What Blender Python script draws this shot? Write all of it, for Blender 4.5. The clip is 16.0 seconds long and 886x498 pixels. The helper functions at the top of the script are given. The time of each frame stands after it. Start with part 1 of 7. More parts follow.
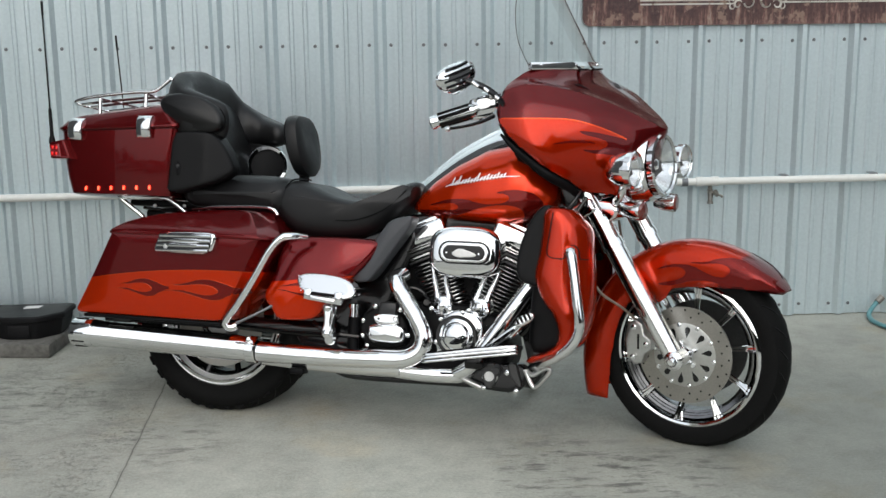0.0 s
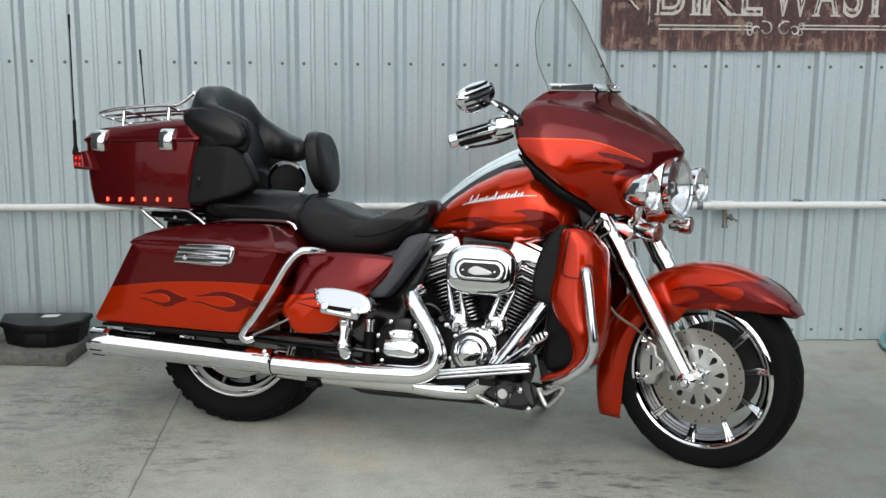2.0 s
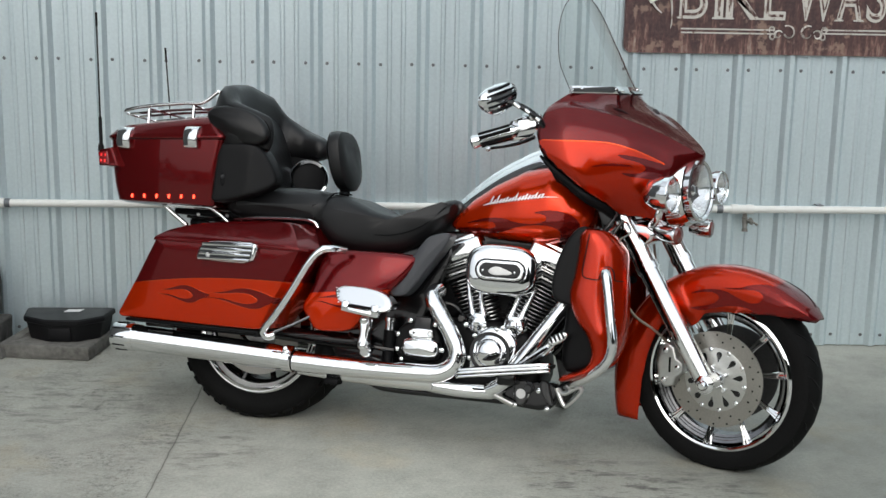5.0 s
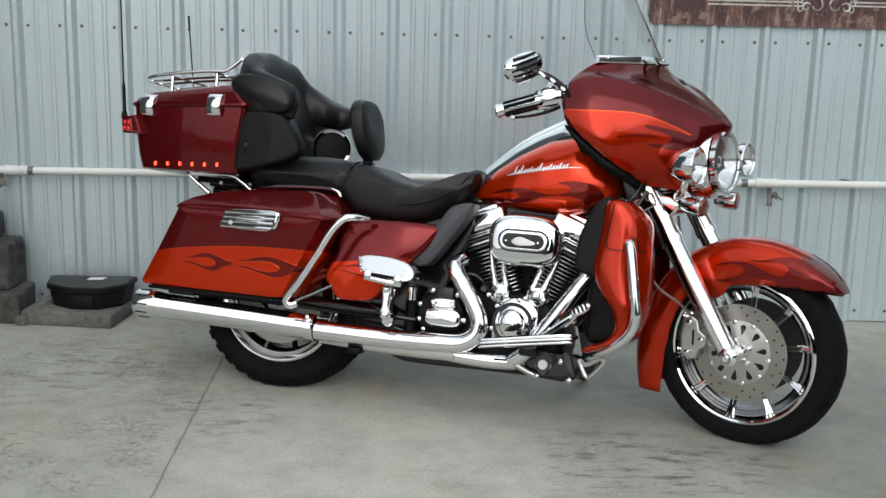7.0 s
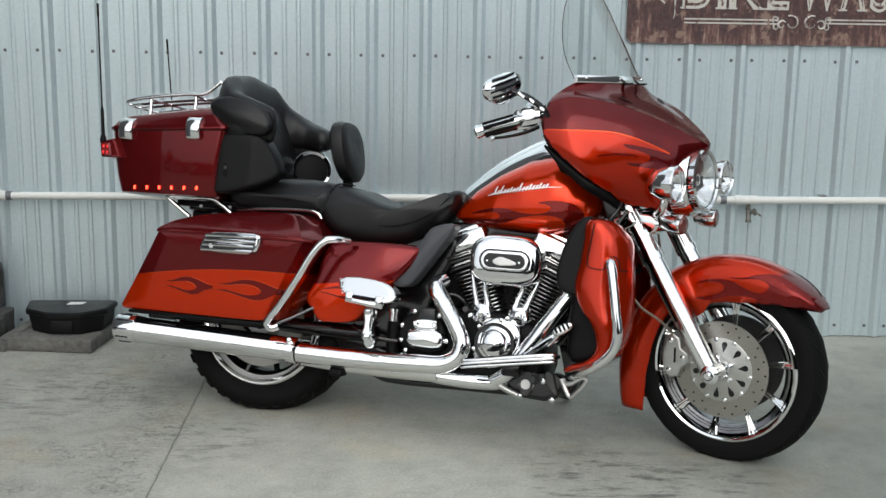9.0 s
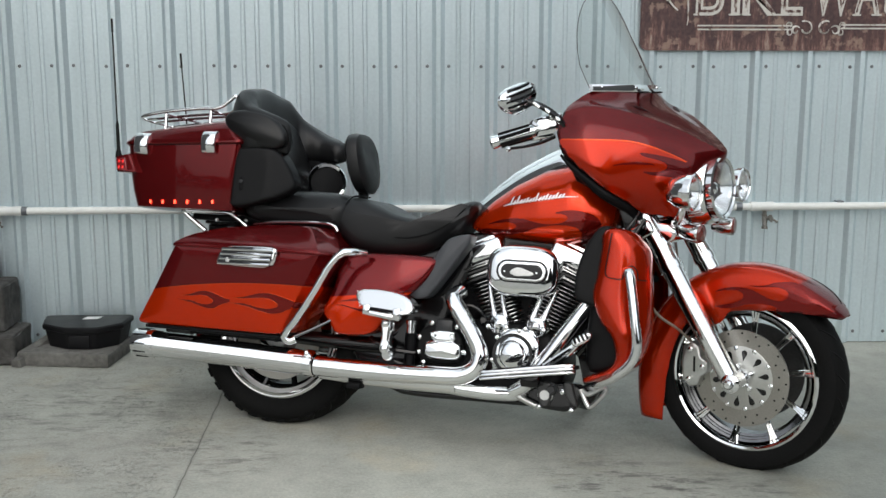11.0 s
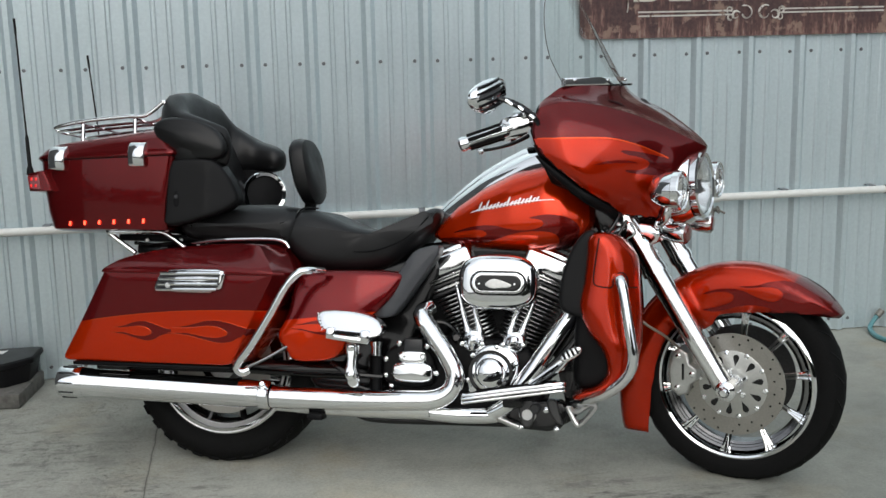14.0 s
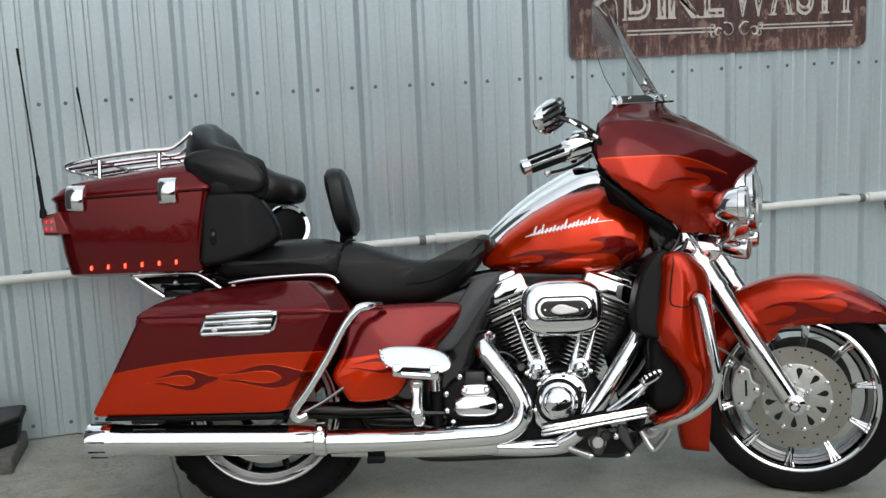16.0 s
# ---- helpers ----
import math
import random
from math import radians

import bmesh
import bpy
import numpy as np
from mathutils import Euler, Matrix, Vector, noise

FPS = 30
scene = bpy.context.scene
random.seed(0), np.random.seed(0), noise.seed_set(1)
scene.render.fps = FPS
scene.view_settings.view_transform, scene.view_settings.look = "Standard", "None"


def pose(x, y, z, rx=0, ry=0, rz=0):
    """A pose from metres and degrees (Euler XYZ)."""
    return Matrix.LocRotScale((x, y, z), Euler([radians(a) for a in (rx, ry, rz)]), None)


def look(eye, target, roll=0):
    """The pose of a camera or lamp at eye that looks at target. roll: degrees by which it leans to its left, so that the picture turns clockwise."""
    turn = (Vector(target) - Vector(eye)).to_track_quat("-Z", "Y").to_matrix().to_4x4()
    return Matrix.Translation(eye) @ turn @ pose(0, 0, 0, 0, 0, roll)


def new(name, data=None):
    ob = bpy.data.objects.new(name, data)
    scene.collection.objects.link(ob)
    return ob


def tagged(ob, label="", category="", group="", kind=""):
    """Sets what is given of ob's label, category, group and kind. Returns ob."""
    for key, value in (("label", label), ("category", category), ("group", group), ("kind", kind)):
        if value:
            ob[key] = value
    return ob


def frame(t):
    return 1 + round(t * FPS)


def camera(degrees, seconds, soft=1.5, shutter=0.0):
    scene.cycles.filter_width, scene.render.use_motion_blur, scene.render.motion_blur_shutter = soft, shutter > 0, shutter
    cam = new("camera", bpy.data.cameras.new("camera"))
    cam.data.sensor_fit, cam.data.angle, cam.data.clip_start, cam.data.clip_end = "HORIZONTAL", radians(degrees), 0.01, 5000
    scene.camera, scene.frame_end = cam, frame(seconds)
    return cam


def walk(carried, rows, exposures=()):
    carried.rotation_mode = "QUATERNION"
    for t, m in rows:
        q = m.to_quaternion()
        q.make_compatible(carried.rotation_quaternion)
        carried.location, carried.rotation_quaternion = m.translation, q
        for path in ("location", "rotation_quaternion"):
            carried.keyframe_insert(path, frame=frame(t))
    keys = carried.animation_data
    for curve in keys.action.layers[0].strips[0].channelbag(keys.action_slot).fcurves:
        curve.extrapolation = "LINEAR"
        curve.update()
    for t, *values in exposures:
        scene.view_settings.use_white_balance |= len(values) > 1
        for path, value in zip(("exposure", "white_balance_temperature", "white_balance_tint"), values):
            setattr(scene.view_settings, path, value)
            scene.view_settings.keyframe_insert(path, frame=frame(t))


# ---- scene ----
from mathutils.bvhtree import BVHTree

# ---- camera and its way: seconds, eye, target, lean ----
PATH = [
    (0, (-0.945, -4.837, 1.375), (-0.829, -2.884, 0.959), -0.6),
    (0.5, (-0.961, -4.876, 1.372), (-0.867, -2.921, 0.963), -0.2),
    (1, (-0.956, -4.883, 1.376), (-0.848, -2.928, 0.967), 0.4),
    (1.5, (-0.958, -4.883, 1.375), (-0.845, -2.926, 0.98), 0.4),
    (2, (-0.963, -4.872, 1.373), (-0.867, -2.911, 0.992), 0.5),
    (2.5, (-0.976, -4.869, 1.379), (-0.916, -2.908, 0.994), 0.3),
    (3, (-0.982, -4.875, 1.381), (-0.934, -2.913, 0.995), 0.7),
    (3.5, (-0.97, -4.886, 1.374), (-0.897, -2.923, 1.0), 0.9),
    (4, (-0.971, -4.893, 1.375), (-0.903, -2.929, 1.006), 0.9),
    (6.5, (-0.981, -4.897, 1.36), (-0.931, -2.941, 0.946), 1.5),
    (7, (-0.987, -4.888, 1.349), (-0.955, -2.933, 0.928), 1.4),
    (7.5, (-0.979, -4.884, 1.351), (-0.941, -2.929, 0.931), 1.3),
    (8, (-0.975, -4.883, 1.349), (-0.919, -2.929, 0.929), 1.0),
    (8.5, (-0.972, -4.886, 1.356), (-0.902, -2.932, 0.937), 1.3),
    (9, (-0.987, -4.886, 1.358), (-0.922, -2.925, 0.969), 0.9),
    (9.2, (-0.993, -4.889, 1.364), (-0.935, -2.926, 0.986), 0.8),
    (11.3, (-1.013, -4.87, 1.367), (-0.964, -2.906, 0.993), -0.0),
    (11.5, (-1.024, -4.867, 1.357), (-0.96, -2.901, 0.995), -0.2),
    (12, (-1.034, -4.851, 1.36), (-0.886, -2.885, 1.021), -0.5),
    (12.5, (-1.058, -4.778, 1.357), (-0.859, -2.823, 0.983), -1.3),
    (13, (-1.145, -4.665, 1.353), (-0.85, -2.729, 0.947), -1.3),
    (13.5, (-1.244, -4.57, 1.357), (-0.953, -2.632, 0.957), -1.4),
    (14, (-1.306, -4.538, 1.376), (-1.018, -2.598, 0.983), -1.2),
    (14.5, (-1.489, -4.522, 1.375), (-1.154, -2.584, 1.011), -1.9),
    (15, (-1.651, -4.493, 1.364), (-1.232, -2.574, 0.991), -2.2),
    (15.5, (-1.768, -4.384, 1.346), (-1.274, -2.482, 0.971), -2.1),
    (16, (-1.892, -4.272, 1.374), (-1.332, -2.385, 1.02), -2.4),
]
cam = camera(43.1, 16.0, soft=1.5)
walk(cam, [(t, look(e, a, r)) for t, e, a, r in PATH], exposures=[(0.0, 0.0), (6.5, 0.0), (9.0, 0.0), (12.5, 0.0), (13.5, -0.1), (14.0, -0.13), (15.0, -0.14), (15.5, -0.14), (16.0, -0.15)])

# ---- light: an overcast day, open sky behind the camera ----
SUN_UP, SUN_ROUND = radians(36), radians(200)
world = bpy.data.worlds.new("overcast_sky")
scene.world = world
world.use_nodes = True
wn, wl = world.node_tree.nodes, world.node_tree.links
wn.clear()
sky = wn.new("ShaderNodeTexSky")
sky.sky_type, sky.sun_disc = "NISHITA", False
sky.sun_elevation, sky.sun_rotation = SUN_UP, SUN_ROUND
sky.air_density, sky.dust_density, sky.ozone_density = 1.0, 4.0, 1.0
cloud = wn.new("ShaderNodeTexNoise")
cloud.inputs["Scale"].default_value, cloud.inputs["Detail"].default_value = 2.2, 5.0
cloud_ramp = wn.new("ShaderNodeValToRGB")
cloud_ramp.color_ramp.elements[0].position, cloud_ramp.color_ramp.elements[0].color = 0.3, (6.3, 6.9, 7.5, 1)
cloud_ramp.color_ramp.elements[1].position, cloud_ramp.color_ramp.elements[1].color = 0.75, (11.6, 12.2, 12.8, 1)
blend = wn.new("ShaderNodeMix")
blend.data_type = "RGBA"
blend.inputs[0].default_value = 0.82
back = wn.new("ShaderNodeBackground")
back.inputs["Strength"].default_value = 0.083
wout = wn.new("ShaderNodeOutputWorld")
wl.new(cloud.outputs["Fac"], cloud_ramp.inputs[0])
wl.new(sky.outputs[0], blend.inputs[6])
wl.new(cloud_ramp.outputs[0], blend.inputs[7])
glow_at = wn.new("ShaderNodeVectorMath")
glow_at.operation = "DOT_PRODUCT"
glow_at.inputs[1].default_value = (0.05, -0.80, 0.60)
way = wn.new("ShaderNodeTexCoord")
glow_ramp = wn.new("ShaderNodeValToRGB")
glow_ramp.color_ramp.interpolation = "EASE"
glow_ramp.color_ramp.elements[0].position, glow_ramp.color_ramp.elements[0].color = 0.0, (0.78, 0.79, 0.81, 1)
glow_ramp.color_ramp.elements[1].position, glow_ramp.color_ramp.elements[1].color = 1.0, (1.86, 1.85, 1.82, 1)
glow = wn.new("ShaderNodeMix")
glow.data_type, glow.blend_type = "RGBA", "MULTIPLY"
glow.inputs[0].default_value = 1.0
wl.new(way.outputs["Generated"], glow_at.inputs[0])
wl.new(glow_at.outputs["Value"], glow_ramp.inputs[0])
wl.new(blend.outputs[2], glow.inputs[6])
wl.new(glow_ramp.outputs[0], glow.inputs[7])
wl.new(glow.outputs[2], back.inputs[0])
wl.new(back.outputs[0], wout.inputs[0])
sun_data = bpy.data.lights.new("sun", "SUN")
sun_data.energy, sun_data.angle, sun_data.color = 0.96, radians(56), (1.0, 0.985, 0.96)
sun = new("sun", sun_data)
sun.matrix_world = look((0.2, -9, 6.36), (-0.4, -0.8, 0.4))


# ---- materials ----
def node_mat(name, base=(0.5, 0.5, 0.5), rough=0.5, metal=0.0, coat=0.0, spec=0.5):
    m = bpy.data.materials.new(name)
    m.use_nodes = True
    b = m.node_tree.nodes["Principled BSDF"]
    b.inputs["Base Color"].default_value = (*base, 1)
    b.inputs["Roughness"].default_value = rough
    b.inputs["Metallic"].default_value = metal
    b.inputs["Coat Weight"].default_value = coat
    b.inputs["Coat Roughness"].default_value = 0.03
    b.inputs["Specular IOR Level"].default_value = spec
    return m, m.node_tree.nodes, m.node_tree.links, b


def coords(nodes, scale=(1, 1, 1), links=None):
    tc = nodes.new("ShaderNodeTexCoord")
    mp = nodes.new("ShaderNodeMapping")
    mp.inputs["Scale"].default_value = scale
    links.new(tc.outputs["Object"], mp.inputs[0])
    return mp.outputs[0]


def noise_of(nodes, links, vec, scale, detail=4.0, rough=0.55):
    n = nodes.new("ShaderNodeTexNoise")
    n.inputs["Scale"].default_value, n.inputs["Detail"].default_value = scale, detail
    n.inputs["Roughness"].default_value = rough
    links.new(vec, n.inputs["Vector"])
    return n.outputs["Fac"]


def ramp_of(nodes, links, fac, stops):
    r = nodes.new("ShaderNodeValToRGB")
    e = r.color_ramp.elements
    while len(e) < len(stops):
        e.new(0.5)
    for k, (p, c) in zip(e, stops):
        k.position, k.color = p, (*c, 1) if len(c) == 3 else c
    links.new(fac, r.inputs[0])
    return r.outputs[0]


def mix_of(nodes, links, fac, a, b, kind="MIX"):
    m = nodes.new("ShaderNodeMix")
    m.data_type, m.blend_type = "RGBA", kind
    for sock, v in ((m.inputs[0], fac), (m.inputs[6], a), (m.inputs[7], b)):
        if isinstance(v, (int, float)):
            sock.default_value = v
        elif isinstance(v, tuple):
            sock.default_value = (*v, 1)
        else:
            links.new(v, sock)
    return m.outputs[2]


def math_of(nodes, links, op, a, b=0.0):
    m = nodes.new("ShaderNodeMath")
    m.operation = op
    for sock, v in zip(m.inputs, (a, b)):
        if isinstance(v, (int, float)):
            sock.default_value = v
        else:
            links.new(v, sock)
    return m.outputs[0]


def bump_of(nodes, links, height, bsdf, strength=0.3, dist=0.002):
    b = nodes.new("ShaderNodeBump")
    b.inputs["Strength"].default_value, b.inputs["Distance"].default_value = strength, dist
    links.new(height, b.inputs["Height"])
    links.new(b.outputs[0], bsdf.inputs["Normal"])


def grainy(name, base, rough=0.5, metal=0.0, scale=60.0, vary=0.25, bump=0.15, dist=0.001, coat=0.0, spec=0.5):
    """A surface with fine grain, broad blotches and slightly uneven gloss."""
    m, n, l, b = node_mat(name, base, rough, metal, coat, spec)
    v = coords(n, links=l)
    fine, broad = noise_of(n, l, v, scale), noise_of(n, l, v, scale / 14)
    both = math_of(n, l, "ADD", math_of(n, l, "MULTIPLY", fine, 0.5), math_of(n, l, "MULTIPLY", broad, 0.5))
    lo = tuple(c * (1 - vary) for c in base)
    hi = tuple(min(1, c * (1 + vary)) for c in base)
    l.new(ramp_of(n, l, both, [(0.3, lo), (0.7, hi)]), b.inputs["Base Color"])
    rr = math_of(n, l, "ADD", math_of(n, l, "MULTIPLY", broad, 0.2), rough - 0.1)
    l.new(rr, b.inputs["Roughness"])
    if bump:
        bump_of(n, l, fine, b, bump, dist)
    return m


DARK_RED, FLAME_RED = (0.150, 0.0055, 0.0070), (0.66, 0.033, 0.0006)


def candy(name, plane=None, soft=0.004, swap=False, wave=0.0, dark=DARK_RED, light=FLAME_RED, bend=None):
    """Metallic candy paint under clear lacquer; below the plane (a, b, c, d) it is orange red, above it burgundy; bend = (x, k) curves the plane down from x."""
    m, n, l, b = node_mat(name, dark if not swap else light, 0.20, 0.66, 0.5, 0.1)
    tc = n.new("ShaderNodeTexCoord")
    flake = noise_of(n, l, tc.outputs["Object"], 900.0, 2.0)
    broad = noise_of(n, l, tc.outputs["Object"], 5.0, 3.0)
    if plane:
        dot = n.new("ShaderNodeVectorMath")
        dot.operation = "DOT_PRODUCT"
        dot.inputs[1].default_value = plane[:3]
        l.new(tc.outputs["Object"], dot.inputs[0])
        side = math_of(n, l, "SUBTRACT", dot.outputs["Value"], plane[3])
        if bend:
            xyz = n.new("ShaderNodeSeparateXYZ")
            l.new(tc.outputs["Object"], xyz.inputs[0])
            off = math_of(n, l, "SUBTRACT", xyz.outputs[0], bend[0])
            side = math_of(n, l, "ADD", side, math_of(n, l, "MULTIPLY", math_of(n, l, "MULTIPLY", off, off), bend[1]))
        if wave:
            wv = math_of(n, l, "MULTIPLY", math_of(n, l, "SUBTRACT", broad, 0.5), wave)
            side = math_of(n, l, "ADD", side, wv)
        fac = math_of(n, l, "MULTIPLY", side, 1 / soft)
        fac = math_of(n, l, "ADD", fac, 0.5)
        col = ramp_of(n, l, fac, [(0.0, light), (0.45, light), (0.55, (light[0] * 0.9, light[1] * 0.6, light[2])), (1.0, dark)])
    else:
        col = mix_of(n, l, broad, light if swap else dark, tuple(c * 0.86 for c in (light if swap else dark)))
    fl = ramp_of(n, l, flake, [(0.35, (0.82, 0.82, 0.82)), (0.7, (1.12, 1.1, 1.1))])
    col = mix_of(n, l, 1.0, col, fl, "MULTIPLY")
    l.new(col, b.inputs["Base Color"])
    return m


M_BURG = candy("burgundy_candy")
# same orange as FLAME_RED, dimmed so the leg shield's shading is in the colour
M_FLAME_DIM = candy("dimmed_orange_candy", swap=True, light=(0.46, 0.020, 0.0006))
M_BAG = candy("bag_two_tone", (0, 0, 1.0, 0.488), bend=(0.125, 0.165))
M_FAIR = candy("fairing_burgundy", dark=(0.125, 0.0032, 0.0040))
# fairing and fender orange: FLAME_RED dimmed to paint their darker shading
M_FAIRFLAME_DIM = candy("fairing_dimmed_orange", swap=True, light=(0.46, 0.019, 0.0005))
M_FEND_DIM = candy("fender_two_tone_dimmed", (1.0, 0, -0.7, 1.32), soft=0.03, wave=0.015, light=(0.50, 0.022, 0.0006))
M_SIDE = candy("side_two_tone", (-0.12, 0, 1.0, 0.43), soft=0.006)
M_TANK = candy("tank_two_tone", (-0.22, 0, 1.0, 0.712), soft=0.07, wave=0.03)
M_DECAL = candy("dark_flame", dark=(0.21, 0.0085, 0.0055))
M_DECAL_L = candy("light_flame", swap=True, light=(0.78, 0.075, 0.010))

M_CHROME, _n, _l, _b = node_mat("chrome", (0.86, 0.87, 0.88), 0.045, 1.0)
_rr = math_of(_n, _l, "MULTIPLY", noise_of(_n, _l, coords(_n, links=_l), 25.0, 3.0), 0.09)
_l.new(_rr, _b.inputs["Roughness"])
# darkened chrome for the shaded rear barrel and the thin guard stay
M_DARKCHROME = grainy("shaded_chrome", (0.16, 0.16, 0.165), 0.16, 1.0, 40.0, 0.2, 0.0)
M_ALU = grainy("brushed_aluminium", (0.62, 0.62, 0.61), 0.32, 1.0, 120.0, 0.12, 0.05)
# front barrel chrome, darkened to paint the dark interior it mirrors
M_BARREL_SHADED = grainy("shaded_barrel", (0.22, 0.22, 0.225), 0.14, 1.0, 60.0, 0.2, 0.0)
M_BAND = grainy("satin_rim_metal", (0.88, 0.88, 0.88), 0.42, 0.6, 120.0, 0.05, 0.03)
M_ROTOR = grainy("brake_steel", (0.33, 0.315, 0.285), 0.40, 0.9, 160.0, 0.15, 0.05)
M_CARRIER = grainy("satin_carrier", (0.50, 0.50, 0.475), 0.34, 0.8, 120.0, 0.1, 0.04)
M_BLACK = grainy("black_plastic", (0.0035, 0.0035, 0.004), 0.48, 0.0, 300.0, 0.3, 0.12, 0.0005, spec=0.12)
M_GLOSSBLK = grainy("black_enamel", (0.0035, 0.0035, 0.004), 0.2, 0.0, 90.0, 0.2, 0.0, coat=0.3, spec=0.3)
M_WRINKLE = grainy("wrinkle_black", (0.005, 0.005, 0.0055), 0.48, 0.0, 420.0, 0.3, 0.5, 0.001, spec=0.18)
M_VINYL = grainy("black_seat_vinyl", (0.0045, 0.0045, 0.005), 0.41, 0.0, 520.0, 0.25, 0.3, 0.0007, spec=0.36)
M_RUBBER = grainy("tyre_rubber", (0.0055, 0.0055, 0.0055), 0.66, 0.0, 140.0, 0.35, 0.2, 0.001, spec=0.1)
M_GREYPL = grainy("dark_grey_plastic", (0.022, 0.023, 0.025), 0.42, 0.0, 200.0, 0.2, 0.1)
M_DEFLECT = grainy("slate_grey_plastic", (0.055, 0.057, 0.063), 0.42, 0.0, 220.0, 0.15, 0.1, spec=0.4)
M_FIN = grainy("cylinder_fin", (0.06, 0.06, 0.06), 0.4, 0.5, 150.0, 0.3, 0.1)
M_FINEDGE = grainy("machined_fin_edge", (0.55, 0.55, 0.54), 0.25, 1.0, 150.0, 0.1, 0.0)
M_PVC = grainy("white_pvc", (0.70, 0.71, 0.68), 0.38, 0.0, 30.0, 0.07, 0.05)
M_SCREW = grainy("zinc_screw", (0.16, 0.17, 0.18), 0.5, 0.6, 200.0, 0.2, 0.1)
M_BRASS = grainy("dull_valve_metal", (0.20, 0.19, 0.17), 0.5, 0.7, 90.0, 0.35, 0.3)
M_BRAID = grainy("braided_line", (0.20, 0.165, 0.13), 0.45, 0.3, 300.0, 0.4, 0.2)
M_HOSE = grainy("teal_hose", (0.10, 0.26, 0.28), 0.45, 0.0, 80.0, 0.15, 0.1)
M_SLAB = grainy("rough_concrete", (0.125, 0.122, 0.112), 0.9, 0.0, 38.0, 0.6, 0.9, 0.005)
M_BLOCKER = grainy("plain_dark_wall", (0.10, 0.10, 0.10), 0.9, 0.0, 8.0, 0.35, 0.3, 0.004)
M_STONE = grainy("weathered_block", (0.06, 0.058, 0.054), 0.9, 0.0, 24.0, 0.85, 1.0, 0.008)
M_BOX = grainy("matt_black_box", (0.006, 0.006, 0.007), 0.5, 0.0, 160.0, 0.3, 0.15, spec=0.2)
M_PAPER = grainy("white_paper", (0.75, 0.75, 0.74), 0.8, 0.0, 90.0, 0.06, 0.0)
M_LEAF = grainy("far_foliage", (0.014, 0.018, 0.011), 0.8, 0.0, 3.0, 0.5, 0.0)

M_LENS, _n, _l, _b = node_mat("clear_lens", (1, 1, 1), 0.02)
_b.inputs["Transmission Weight"].default_value, _b.inputs["IOR"].default_value = 1.0, 1.45
M_SHIELD, _n, _l, _b = node_mat("windshield_glass", (1, 1, 1), 0.02)
_tr, _gl, _mx, _fr = (_n.new("ShaderNodeBsdf" + k) if k[0] != "M" else None for k in ("Transparent", "Glossy", "M", "Transparent"))
_n.remove(_fr)
_mx, _fr = _n.new("ShaderNodeMixShader"), _n.new("ShaderNodeFresnel")
_fr.inputs[0].default_value = 1.45
_tr.inputs[0].default_value = (0.84, 0.87, 0.86, 1)
_gl.inputs["Roughness"].default_value = 0.03
_l.new(_fr.outputs[0], _mx.inputs[0])
_l.new(_tr.outputs[0], _mx.inputs[1])
_l.new(_gl.outputs[0], _mx.inputs[2])
_l.new(_mx.outputs[0], _n["Material Output"].inputs[0])
M_REDLENS, _n, _l, _b = node_mat("red_lens", (0.17, 0.003, 0.005), 0.15, 0.0, 0.8)
M_LED, _n, _l, _b = node_mat("red_led", (0.8, 0.02, 0.02), 0.3)
_b.inputs["Emission Color"].default_value, _b.inputs["Emission Strength"].default_value = (1, 0.07, 0.03, 1), 5.0
M_LEDDIM, _n, _l, _b = node_mat("dim_red_led", (0.6, 0.01, 0.01), 0.25, 0.0, 0.8)
_b.inputs["Emission Color"].default_value, _b.inputs["Emission Strength"].default_value = (1, 0.02, 0.02, 1), 0.5
M_AMBER, _n, _l, _b = node_mat("smoked_lens", (0.12, 0.02, 0.015), 0.12, 0.0, 0.9)

# corrugated wall: pale grey-blue painted steel
M_WALL, _n, _l, _b = node_mat("painted_steel_sheet", (0.56, 0.60, 0.61), 0.31, 0.56, spec=0.4)
_v = coords(_n, (1, 1, 1), _l)
_streak = noise_of(_n, _l, coords(_n, (9, 9, 0.35), _l), 3.0, 5.0)
_fine = noise_of(_n, _l, _v, 70.0, 3.0)
_c = ramp_of(_n, _l, _streak, [(0.25, (0.55, 0.645, 0.68)), (0.5, (0.61, 0.71, 0.745)), (0.8, (0.65, 0.745, 0.78))])
_c = mix_of(_n, _l, 0.16, _c, ramp_of(_n, _l, _fine, [(0.3, (0.40, 0.46, 0.48)), (0.7, (0.78, 0.87, 0.89))]))
_l.new(_c, _b.inputs["Base Color"])
bump_of(_n, _l, noise_of(_n, _l, coords(_n, (3, 3, 1), _l), 2.0, 3.0), _b, 0.4, 0.008)

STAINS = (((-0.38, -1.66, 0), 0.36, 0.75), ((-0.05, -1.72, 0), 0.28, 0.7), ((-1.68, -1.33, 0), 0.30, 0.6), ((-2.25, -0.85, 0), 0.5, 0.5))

# concrete yard with a control joint, stains, broad darker and paler patches, clustered pits and fine grain
M_GROUND, _n, _l, _b = node_mat("yard_concrete", (0.3, 0.3, 0.27), 0.8)
_v = coords(_n, (1, 1, 1), _l)
_warp = noise_of(_n, _l, _v, 0.9, 5.0, 0.6)
_mid = noise_of(_n, _l, _v, 6.0, 7.0, 0.68)
_fine = noise_of(_n, _l, _v, 95.0, 5.0, 0.75)
_c = ramp_of(_n, _l, _warp, [(0.3, (0.32, 0.325, 0.284)), (0.55, (0.405, 0.41, 0.361)), (0.75, (0.475, 0.475, 0.414))])
_c = mix_of(_n, _l, 0.5, _c, ramp_of(_n, _l, _mid, [(0.30, (0.125, 0.125, 0.108)), (0.5, (0.345, 0.35, 0.308)), (0.7, (0.51, 0.515, 0.453))]))
